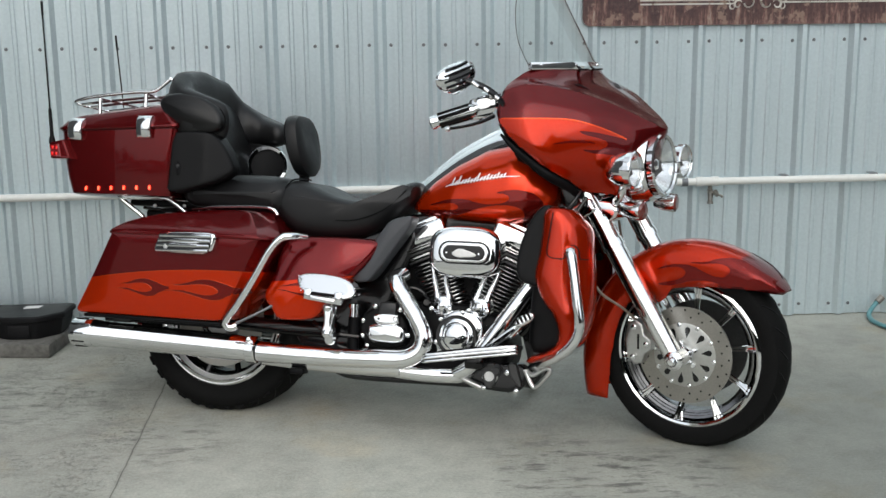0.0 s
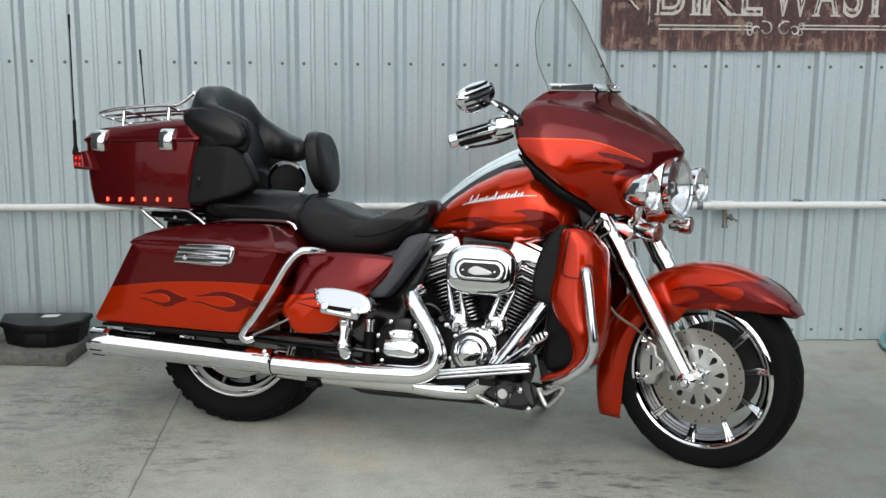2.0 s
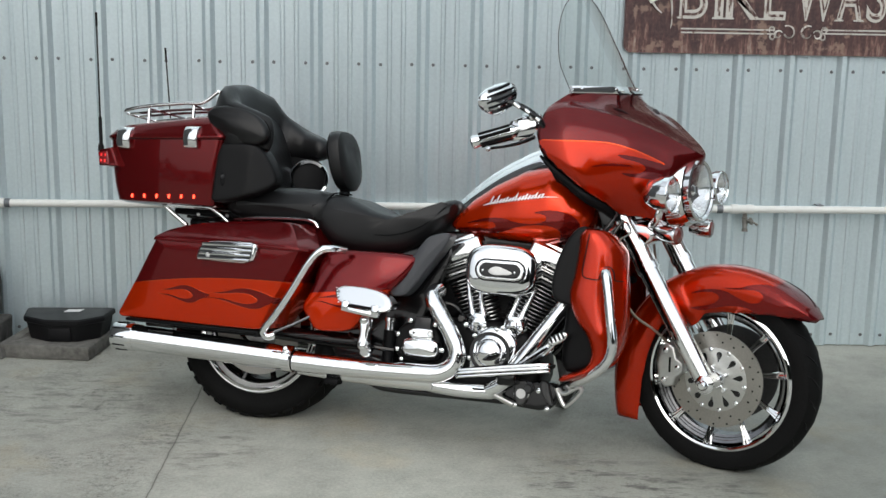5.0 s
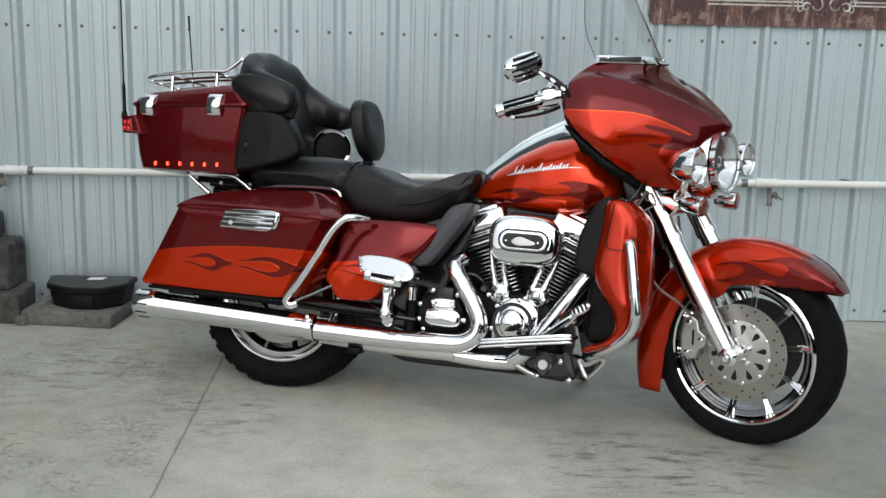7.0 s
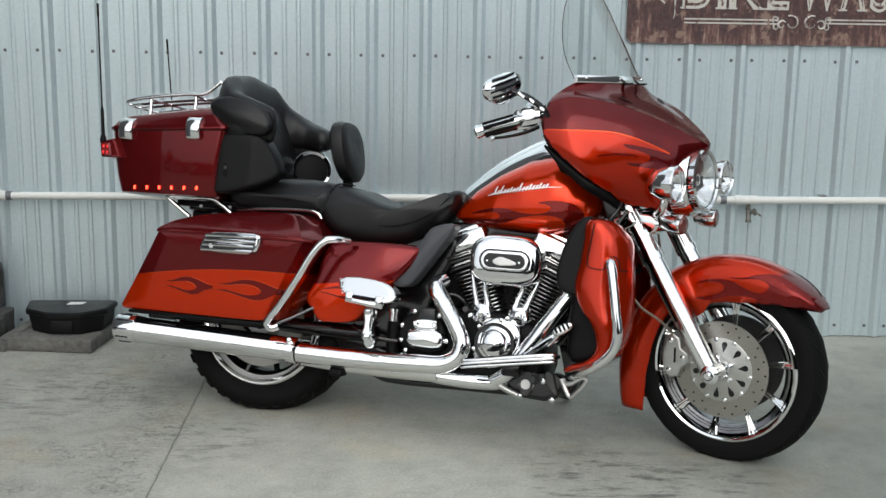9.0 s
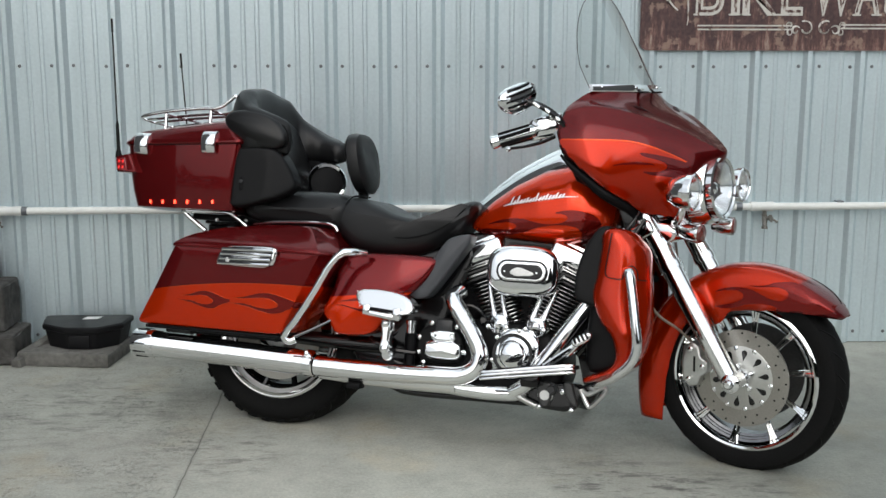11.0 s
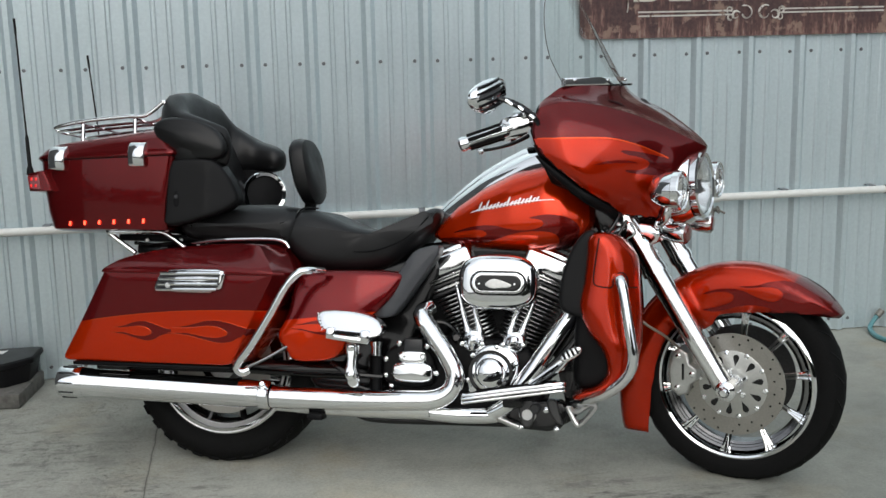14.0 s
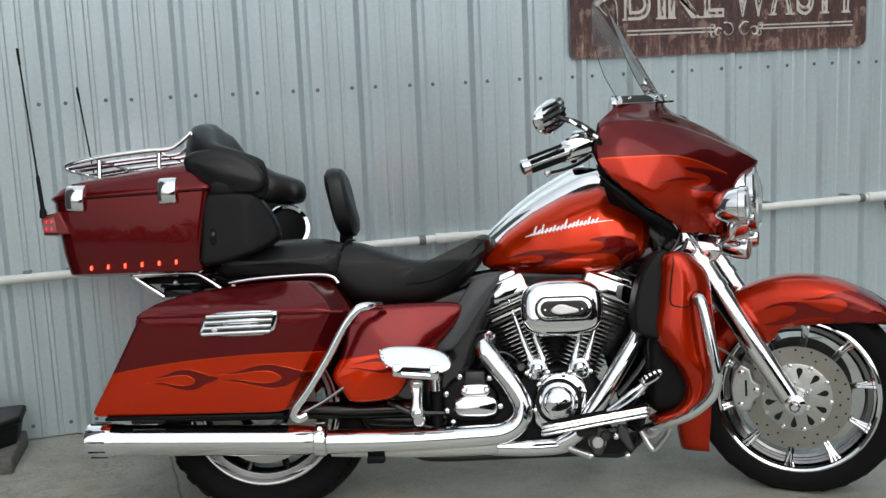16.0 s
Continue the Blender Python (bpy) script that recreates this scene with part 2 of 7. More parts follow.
_c = mix_of(_n, _l, 0.34, _c, ramp_of(_n, _l, _fine, [(0.32, (0.15, 0.15, 0.13)), (0.68, (0.49, 0.495, 0.44))]))
# rust-tinged patches
_rust = ramp_of(_n, _l, noise_of(_n, _l, _v, 2.3, 5.0, 0.6), [(0.55, (1, 1, 1)), (0.72, (1.05, 0.97, 0.86))])
_c = mix_of(_n, _l, 1.0, _c, _rust, "MULTIPLY")
# pits: short dark flecks in clusters
_pit = ramp_of(_n, _l, noise_of(_n, _l, coords(_n, (1.0, 1.1, 1), _l), 46.0, 7.0, 0.8), [(0.51, (0, 0, 0)), (0.66, (1, 1, 1))])
_clus = ramp_of(_n, _l, noise_of(_n, _l, _v, 2.9, 4.0, 0.65), [(0.46, (0.12, 0.12, 0.12)), (0.60, (1, 1, 1))])
_px = _n.new("ShaderNodeSeparateXYZ")
_l.new(_v, _px.inputs[0])
_old = ramp_of(_n, _l, math_of(_n, _l, "MULTIPLY", math_of(_n, _l, "ADD", _px.outputs[0], 2.6), 0.5), [(0.38, (1, 1, 1)), (0.50, (0.15, 0.15, 0.15))])
_clus = math_of(_n, _l, "MULTIPLY", _clus, _old)
_c = mix_of(_n, _l, math_of(_n, _l, "MULTIPLY", _pit, math_of(_n, _l, "MULTIPLY", _clus, 0.80)), _c, (0.115, 0.113, 0.098))
# a broad darker and smoother patch with a ragged edge
_far = _n.new("ShaderNodeVectorMath")
_far.operation = "DISTANCE"
_far.inputs[1].default_value = (1.1, -1.7, 0)
_l.new(_v, _far.inputs[0])
_edge = math_of(_n, _l, "ADD", _far.outputs["Value"], math_of(_n, _l, "MULTIPLY", math_of(_n, _l, "SUBTRACT", noise_of(_n, _l, _v, 1.7, 6.0, 0.65), 0.5), 1.5))
_dark_patch = ramp_of(_n, _l, math_of(_n, _l, "MULTIPLY", _edge, 0.5), [(0.30, (0.60, 0.61, 0.61)), (0.95, (1, 1, 1))])
_c = mix_of(_n, _l, 1.0, _c, _dark_patch, "MULTIPLY")
_streaky = noise_of(_n, _l, coords(_n, (2.2, 9.0, 1), _l), 1.6, 6.0, 0.7)
_dirt = ramp_of(_n, _l, _streaky, [(0.60, (1, 1, 1)), (0.70, (0.62, 0.62, 0.60))])
_c = mix_of(_n, _l, 0.32, _c, _dirt, "MULTIPLY")
# brightening painted into the ground colour before the motorcycle, with a ragged edge
_pale = _n.new("ShaderNodeVectorMath")
_pale.operation = "DISTANCE"
_pale.inputs[1].default_value = (-0.75, -2.0, 0)
_l.new(_v, _pale.inputs[0])
_pe = math_of(_n, _l, "ADD", _pale.outputs["Value"], math_of(_n, _l, "MULTIPLY", math_of(_n, _l, "SUBTRACT", noise_of(_n, _l, _v, 2.1, 6.0, 0.65), 0.5), 1.2))
_bright_patch = ramp_of(_n, _l, math_of(_n, _l, "MULTIPLY", _pe, 0.5), [(0.22, (1.30, 1.30, 1.29)), (0.75, (1, 1, 1))])
_c = mix_of(_n, _l, 1.0, _c, _bright_patch, "MULTIPLY")
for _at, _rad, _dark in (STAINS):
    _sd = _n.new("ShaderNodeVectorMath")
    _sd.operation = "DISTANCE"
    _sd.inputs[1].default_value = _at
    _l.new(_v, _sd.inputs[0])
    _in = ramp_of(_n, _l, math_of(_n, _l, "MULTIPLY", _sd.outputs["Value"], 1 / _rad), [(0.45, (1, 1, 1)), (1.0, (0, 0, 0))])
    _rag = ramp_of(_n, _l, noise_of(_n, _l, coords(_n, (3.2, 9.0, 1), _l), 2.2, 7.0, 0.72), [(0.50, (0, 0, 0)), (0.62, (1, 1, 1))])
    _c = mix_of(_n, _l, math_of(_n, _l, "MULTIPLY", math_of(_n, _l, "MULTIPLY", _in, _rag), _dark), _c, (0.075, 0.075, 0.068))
_sx = _n.new("ShaderNodeSeparateXYZ")
_l.new(_v, _sx.inputs[0])
_line = math_of(_n, _l, "ADD", _sx.outputs[0], math_of(_n, _l, "MULTIPLY", _sx.outputs[1], 0.022))
_line = math_of(_n, _l, "ADD", _line, math_of(_n, _l, "MULTIPLY", math_of(_n, _l, "SUBTRACT", noise_of(_n, _l, _v, 9.0, 4.0), 0.5), 0.015))
_gap = math_of(_n, _l, "ABSOLUTE", math_of(_n, _l, "ADD", _line, 1.777))
_joint = ramp_of(_n, _l, math_of(_n, _l, "MULTIPLY", _gap, 100.0), [(0.10, (0.38, 0.38, 0.37)), (0.26, (0.86, 0.86, 0.86)), (1.0, (1, 1, 1))])
_c = mix_of(_n, _l, 1.0, _c, _joint, "MULTIPLY")
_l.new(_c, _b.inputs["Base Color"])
_l.new(ramp_of(_n, _l, _dark_patch, [(0.7, (0.58, 0.58, 0.58)), (1.0, (0.82, 0.82, 0.82))]), _b.inputs["Roughness"])
_h = math_of(_n, _l, "ADD", math_of(_n, _l, "MULTIPLY", _fine, 0.35), math_of(_n, _l, "MULTIPLY", _mid, 0.8))
_h = math_of(_n, _l, "SUBTRACT", _h, math_of(_n, _l, "MULTIPLY", _pit, _clus))
bump_of(_n, _l, _h, _b, 0.55, 0.008)

# weathered brown sign: dark paint worn through in drips, blotches and along the foot
M_SIGN, _n, _l, _b = node_mat("weathered_brown_sign", (0.06, 0.03, 0.03), 0.6)
_v = coords(_n, (1, 1, 1), _l)
_wear = noise_of(_n, _l, coords(_n, (13, 1, 2.2), _l), 2.6, 7.0, 0.72)
_blot = noise_of(_n, _l, _v, 14.0, 5.0, 0.6)
_zz = _n.new("ShaderNodeSeparateXYZ")
_l.new(_v, _zz.inputs[0])
_low = math_of(_n, _l, "MULTIPLY", math_of(_n, _l, "SUBTRACT", 0.10, _zz.outputs[2]), 1.1)
_wear2 = math_of(_n, _l, "ADD", _wear, math_of(_n, _l, "MAXIMUM", _low, 0.0))
_c = ramp_of(_n, _l, _wear2, [(0.45, (0.045, 0.020, 0.022)), (0.56, (0.075, 0.032, 0.031)), (0.63, (0.20, 0.105, 0.085)), (0.72, (0.36, 0.27, 0.22)), (0.85, (0.48, 0.42, 0.36))])
_c = mix_of(_n, _l, ramp_of(_n, _l, _blot, [(0.56, (0, 0, 0)), (0.62, (0.85, 0.85, 0.85))]), _c, (0.30, 0.20, 0.155))
_c = mix_of(_n, _l, 0.25, _c, ramp_of(_n, _l, noise_of(_n, _l, _v, 60.0, 4.0), [(0.35, (0.03, 0.014, 0.015)), (0.7, (0.16, 0.10, 0.085))]))
_l.new(_c, _b.inputs["Base Color"])

# cream sign paint, flaking to the brown below
def flaked(name, worn):
    m, n, l, b = node_mat(name, (0.5, 0.48, 0.44), 0.75)
    f = noise_of(n, l, coords(n, (9, 1, 4), l), 3.5, 7.0, 0.72)
    l.new(ramp_of(n, l, f, [(worn - 0.05, (0.07, 0.034, 0.032)), (worn, (0.26, 0.2, 0.17)), (worn + 0.04, (0.52, 0.50, 0.46)), (1.0, (0.60, 0.58, 0.54))]), b.inputs["Base Color"])
    return m


M_LETTER = flaked("flaked_cream_paint", 0.40)
M_LETTER_FILL = flaked("worn_letter_fill", 0.535)


# ---- mesh helpers ----
def part(name, bm, mat, parent, label="", m=None, smooth=True, fix=True, angle=40):
    """Links a bmesh as one mesh object under its thing (or alone), frees the bmesh and returns the object."""
    if fix:
        bmesh.ops.recalc_face_normals(bm, faces=bm.faces)
    me = bpy.data.meshes.new(name)
    bm.to_mesh(me)
    bm.free()
    me.materials.append(mat)
    if smooth:
        me.polygons.foreach_set("use_smooth", [True] * len(me.polygons))
        me.set_sharp_from_angle(angle=radians(angle))
    ob = new(name, me)
    if parent is not None:
        ob.parent = parent
    if m is not None:
        ob.matrix_local = m
    if label:
        tagged(ob, label)
    return ob


def chaikin(pts, times=2, closed=True):
    for _ in range(times):
        out = []
        n = len(pts)
        if not closed:
            out.append(pts[0])
        for i in range(n if closed else n - 1):
            a, b = pts[i], pts[(i + 1) % n]
            out.append(tuple(0.75 * p + 0.25 * q for p, q in zip(a, b)))
            out.append(tuple(0.25 * p + 0.75 * q for p, q in zip(a, b)))
        if not closed:
            out.append(pts[-1])
        pts = out
    return pts


def catmull(pts, per=6, closed=False):
    out, n = [], len(pts)
    V = [Vector(p) for p in pts]
    for i in range(n if closed else n - 1):
        if closed:
            a, b, c, d = V[i - 1], V[i], V[(i + 1) % n], V[(i + 2) % n]
        else:
            a, b, c, d = V[max(i - 1, 0)], V[i], V[i + 1], V[min(i + 2, n - 1)]
        for k in range(per):
            t = k / per
            out.append(0.5 * (2 * b + (c - a) * t + (2 * a - 5 * b + 4 * c - d) * t * t + (3 * b - a - 3 * c + d) * t ** 3))
    if not closed:
        out.append(V[-1])
    return out


def rings_into(bm, rings, cap_a=True, cap_b=True, wrap=True):
    vs = [[bm.verts.new(p) for p in r] for r in rings]
    n = len(vs[0])
    for a, b in zip(vs, vs[1:]):
        for i in range(n if wrap else n - 1):
            j = (i + 1) % n
            bm.faces.new((a[i], a[j], b[j], b[i]))
    for flag, r in ((cap_a, vs[0]), (cap_b, vs[-1])):
        if flag:
            c = bm.verts.new(sum((v.co for v in r), Vector()) / n)
            for i in range(n):
                bm.faces.new((r[i], r[(i + 1) % n], c))
    return bm


def loft(rings, **k):
    return rings_into(bmesh.new(), rings, **k)


def tube(pts, r, per=6, sides=10, closed=False, bm=None, flat=1.0):
    """A bent bar through the points; r is one radius or one per point."""
    bm = bm or bmesh.new()
    P = catmull(pts, per, closed) if per > 1 else [Vector(p) for p in pts]
    if isinstance(r, (int, float)):
        R = [r] * len(P)
    else:
        R = [np.interp(i / (len(P) - 1) * (len(r) - 1), range(len(r)), r) for i in range(len(P))]
    up, rings = None, []
    for i, p in enumerate(P):
        if closed:
            d = (P[(i + 1) % len(P)] - P[i - 1]).normalized()
        else:
            d = (P[min(i + 1, len(P) - 1)] - P[max(i - 1, 0)]).normalized()
        if up is None:
            up = d.orthogonal().normalized()
        up = (up - d * up.dot(d)).normalized()
        s = d.cross(up)
        rings.append([p + (up * math.cos(a) + s * math.sin(a) * flat) * R[i] for a in (2 * math.pi * k / sides for k in range(sides))])
    if closed:
        rings.append(rings[0])
    rings_into(bm, rings, not closed, not closed)
    return bm


def lathe(profile, centre, axis, n=32, bm=None, closed=False, cap=False):
    """Turns (along, radius) pairs round an axis through the centre."""
    bm = bm or bmesh.new()
    d = Vector(axis).normalized()
    u = d.orthogonal().normalized()
    w = d.cross(u)
    c = Vector(centre)
    rings = [[c + d * a + (u * math.cos(t) + w * math.sin(t)) * max(r, 1e-5) for t in (2 * math.pi * k / n for k in range(n))] for a, r in profile]
    if closed:
        rings.append(rings[0])
    rings_into(bm, rings, cap, cap)
    bmesh.ops.remove_doubles(bm, verts=bm.verts, dist=1e-5)
    return bm


def block(size, m=None, bevel=0.004, seg=2, bm=None):
    bm = bm or bmesh.new()
    g = bmesh.ops.create_cube(bm, size=1.0, matrix=(m or Matrix()) @ Matrix.Diagonal((*size, 1)))
    if bevel:
        edges = list({e for v in g["verts"] for e in v.link_edges})
        bmesh.ops.bevel(bm, geom=edges, offset=bevel, segments=seg, affect="EDGES", profile=0.5)
    return bm


def inset(pts, d):
    n, out = len(pts), []
    area = sum(pts[i][0] * pts[(i + 1) % n][1] - pts[(i + 1) % n][0] * pts[i][1] for i in range(n))
    sg = 1 if area > 0 else -1
    for i in range(n):
        ax, az = pts[i - 1]
        bx, bz = pts[(i + 1) % n]
        tx, tz = bx - ax, bz - az
        q = math.hypot(tx, tz) or 1
        out.append((pts[i][0] - sg * tz / q * d, pts[i][1] + sg * tx / q * d))
    return out


def face_rings(P, wf, r, bulge, s, fr=(0.8, 0.6, 0.4, 0.2)):
    """Rings from the flank of a panel over its rounded edge to the middle of its face."""
    rings = []
    for k in range(0, 5):
        a = radians(22.5 * k)
        Q = inset(P, r * (1 - math.cos(a)))
        rings.append([Vector((x, s * (wf(x, z) - r + r * math.sin(a)), z)) for x, z in Q])
    last = inset(P, r)
    cx, cz = sum(p[0] for p in last) / len(last), sum(p[1] for p in last) / len(last)
    for f in fr:
        rings.append([Vector((cx + (x - cx) * f, s * (wf(cx + (x - cx) * f, cz + (z - cz) * f) + bulge * (1 - f * f)), cz + (z - cz) * f)) for x, z in last])
    return rings


def shell(pts, wf, w_in, r=0.02, cut=2, bulge=0.0, s=-1):
    """A panel with rounded edges seen from one side: outline in x and z, outer face at w = wf(x, z), back at w_in."""
    P = chaikin(pts, cut)
    w = wf if callable(wf) else (lambda x, z: wf)
    rings = [[Vector((x, s * w_in, z)) for x, z in P]] + face_rings(P, w, r, bulge, s)
    return loft(rings)


def chamfered(full, face, wf, w_in, deep, r=0.008, cut=1, bulge=0.0, s=-1):
    """A box-like panel whose outer face is smaller than its body: a sloping facet joins the two outlines."""
    F, P = chaikin(full, cut), chaikin(face, cut)
    rings = [[Vector((x, s * w_in, z)) for x, z in F], [Vector((x, s * (wf(px, pz) - deep), z)) for (x, z), (px, pz) in zip(F, P)]]
    return loft(rings + face_rings(P, wf, r, bulge, s))


def cushion(pts, hw, r=0.04, cut=2, bulge=0.0, mid=0.0):
    """A thing that spans both sides of the middle plane, with rounded flanks."""
    P = chaikin(pts, cut)
    w = hw if callable(hw) else (lambda x, z: hw)
    R, L = face_rings(P, w, r, bulge, -1), face_rings(P, w, r, bulge, 1)
    rings = L[::-1] + R
    if mid:
        rings = [[v + Vector((0, mid, 0)) for v in q] for q in rings]
    return loft(rings)


def thing(name, label, category, m=None, group=""):
    ob = new(name)
    ob.empty_display_size = 0.1
    if m is not None:
        ob.matrix_world = m
    return tagged(ob, label, category, group)


# ---- the setting: ground, sheet-metal wall, far tree line, unseen light blockers ----
def ground():
    bm = bmesh.new()
    rings = [0.0, 2.0, 4.0, 8.0, 20.0, 60.0, 200.0, 900.0]
    vs = [[bm.verts.new((r * math.cos(a), -1.5 + r * math.sin(a), 0)) for a in (2 * math.pi * k / 32 for k in range(32))] for r in rings[1:]]
    c = bm.verts.new((0, -1.5, 0))
    for i in range(32):
        bm.faces.new((c, vs[0][i], vs[0][(i + 1) % 32]))
        for a, b in zip(vs, vs[1:]):
            bm.faces.new((a[i], b[i], b[(i + 1) % 32], a[(i + 1) % 32]))
    return tagged(part("ground", bm, M_GROUND, None, "grey stained concrete yard with a long joint"), kind="structure")


PITCH = 0.2286
X_LEFT, X_RIGHT, WALL_TOP = -20, 25, 4.8


def wall():
    """Corrugated sheet: a main rib every PITCH metres, two low stiffening ribs between."""
    bm = bmesh.new()
    prof = []
    for k in range(X_LEFT, X_RIGHT):
        x = k * PITCH
        prof += [(x - 0.0275, 0.0), (x - 0.0095, -0.019), (x + 0.0095, -0.019), (x + 0.0275, 0.0)]
        for f in (0.37, 0.63):
            c = x + f * PITCH
            prof += [(c - 0.011, 0.0), (c - 0.006, -0.0034), (c + 0.006, -0.0034), (c + 0.011, 0.0)]
    zs = [0.004, 0.9, 1.8, WALL_TOP]
    rows = [[bm.verts.new((x, y, z)) for x, y in prof] for z in zs]
    for a, b in zip(rows, rows[1:]):
        for i in range(len(prof) - 1):
            bm.faces.new((a[i], a[i + 1], b[i + 1], b[i]))
    back = [[bm.verts.new((x, 0.06, z)) for x, _ in (prof[0], prof[-1])] for z in (zs[0], zs[-1])]
    bm.faces.new((back[0][0], back[0][1], back[1][1], back[1][0]))
    bm.faces.new([rows[-1][i] for i in range(len(prof))] + [back[1][1], back[1][0]])
    ob = part("wall_north", bm, M_WALL, None, "pale grey ribbed sheet-metal wall with screw rows", smooth=False)
    return tagged(ob, kind="structure")


ground()
wall_ob = wall()


def screw_mesh():
    bm = lathe([(0.0, 0.0075), (0.002, 0.0075), (0.0025, 0.0052), (0.006, 0.005), (0.0065, 0.0)], (0, 0, 0), (0, -1, 0), 8)
    me = bpy.data.meshes.new("screw")
    bm.to_mesh(me)
    bm.free()
    me.materials.append(M_SCREW)
    return me


SCREW = screw_mesh()
rng = random.Random(4)
for zz in (1.2335, 0.052):
    for k in range(-16, 9):
        for off in (-0.0455, 0.0455):
            sc = new("screw", SCREW)
            sc.parent = wall_ob
            sc.location = (k * PITCH + off + rng.uniform(-0.002, 0.002), -0.0005, zz + rng.uniform(-0.002, 0.002))


def trees_and_dark_mass():
    """Far bare-topped woods beyond the yard, seen only mirrored in the chrome, and a nearer mass added to darken
    reflections.
    """
    rg = random.Random(9)
    bm = bmesh.new()
    for i in range(26000):
        a, d = rg.uniform(math.pi * 0.98, math.pi * 2.02), rg.uniform(36, 46)
        top = 2.6 + 1.2 * noise.noise((a * 4, 0, 0)) + 1.0 * noise.noise((a * 17, 3, 0))
        z = rg.uniform(0, 1) ** 0.8 * max(top, 1.0)
        # every second leaf goes to the added near mass that darkens fairing and leg shield
        if i % 2 == 0:
            a, d = math.radians(rg.gauss(274, 11)), rg.uniform(15, 19)
            top = 4.9 + 1.3 * noise.noise((a * 9, 5, 0)) + 1.2 * noise.noise((a * 31, 1, 0)) - 2.6 * abs(math.degrees(a) - 274) / 22
            z = rg.uniform(0.02, 1) ** 0.8 * max(top, 0.8)
        c = Vector((d * math.cos(a), -2 + d * math.sin(a), z))
        q = [c + Vector((rg.uniform(-1, 1), rg.uniform(-1, 1), rg.uniform(-0.8, 0.8))) * 0.42 for _ in range(3)]
        bm.faces.new([bm.verts.new(p) for p in q])
    return tagged(part("trees_and_dark_mass", bm, M_LEAF, None, "far dark tree line with an unseen nearer mass added to darken reflections", smooth=False, fix=False), category="trees", kind="stuff")


trees_and_dark_mass()


def blocker_wall(name, x, depth):
    """A plain wall added at one end of the sheet wall, outside the view, to block side light."""
    bm = block((0.2, depth, 4.6), Matrix.Translation((x, -0.1 - depth / 2, 2.3)), 0.01)
    return tagged(part(name, bm, M_BLOCKER, None, "plain dark wall added out of view to block side light"), kind="structure")


# unseen walls, added to shade the sheet wall and its rib flanks from the sides
blocker_wall("blocker_west", -3.8, 2.0)
blocker_wall("blocker_east", 5.6, 7.0)


def pipe():
    p = thing("water_pipe", "white plastic water pipe fixed along the metal wall", "pipe")
    zl = lambda x: 0.616 + 0.0045 * (x + 2.8)
    part("tube", tube([(x, -0.05, zl(x)) for x in (-4.9, -3.5, -2.0, -0.7, 0.5, 1.4, 5.4)], 0.0165, 4, 14), M_PVC, p)
    for x in (-0.62, 0.5, 1.40, -2.76):
        part("fitting", lathe([(-0.05, 0.0165), (-0.05, 0.0215), (-0.02, 0.0215), (-0.018, 0.020), (0.018, 0.020), (0.02, 0.0215), (0.05, 0.0215), (0.05, 0.0165)], (x, -0.05, zl(x)), (1, 0, 0), 16), M_PVC, p)
    for x in (-2.70, -0.725, 0.40, 1.317):
        part("clamp", lathe([(-0.013, 0.0165), (-0.013, 0.0195), (0.013, 0.0195), (0.013, 0.0165)], (x, -0.05, zl(x)), (1, 0, 0), 14), M_SCREW, p, "grey metal pipe clamp")
    for x in (-3.1, -2.2, -2.05, -1.6, -0.35, 0.2, 0.85, 1.25):
        bm = block((0.03, 0.05, 0.004), Matrix.Translation((x, -0.026, zl(x) + 0.018)), 0.001)
        part("bracket", bm, M_SCREW, p, "small grey pipe bracket")
    return p


pipe()


def tap(x, m=None):
    """A garden valve below a fitting of the pipe."""
    z = 0.616 + 0.0045 * (x + 2.8)
    t = thing("water_tap", "dull metal garden tap below the white pipe", "tap", Matrix.Translation((x, -0.05, z - 0.016)) @ Matrix.Scale(0.82, 4), "taps on the pipe")
    part("neck", lathe([(0.0, 0.013), (0.02, 0.011), (0.022, 0.015), (0.032, 0.015), (0.034, 0.010), (0.045, 0.012)], (0, 0, 0), (0, 0, -1), 12), M_BRASS, t)
    part("body", tube([(0, 0.0, -0.038), (0.0, -0.012, -0.05), (-0.006, -0.03, -0.064), (-0.010, -0.045, -0.082)], [0.014, 0.016, 0.013, 0.012], 5, 10), M_BRASS, t)
    part("outlet", lathe([(0.0, 0.011), (0.0, 0.016), (0.014, 0.016), (0.014, 0.010)], (-0.010, -0.046, -0.080), (-0.1, -0.2, -1), 12), M_BRASS, t)
    part("stem", tube([(0.004, -0.016, -0.05), (0.022, -0.034, -0.040)], 0.006, 1, 8), M_BRASS, t)
    for q in (-1, 1):
        part("handle_arm", tube([(0.024, -0.038, -0.040), (0.024 + q * 0.020, -0.046, -0.040 - q * 0.010), (0.024 + q * 0.032, -0.048, -0.046 - q * 0.012)], [0.005, 0.005, 0.007], 3, 8), M_BRASS, t)
    bm = lathe([(-0.003, 0.0), (-0.003, 0.021), (0.003, 0.021), (0.003, 0.0)], (0.024, -0.036, -0.039), (0.6, -0.6, 0.35), 7)
    part("handwheel", bm, M_BRASS, t)
    return t


tap(0.515)
tap(1.455)
tap(-2.83)


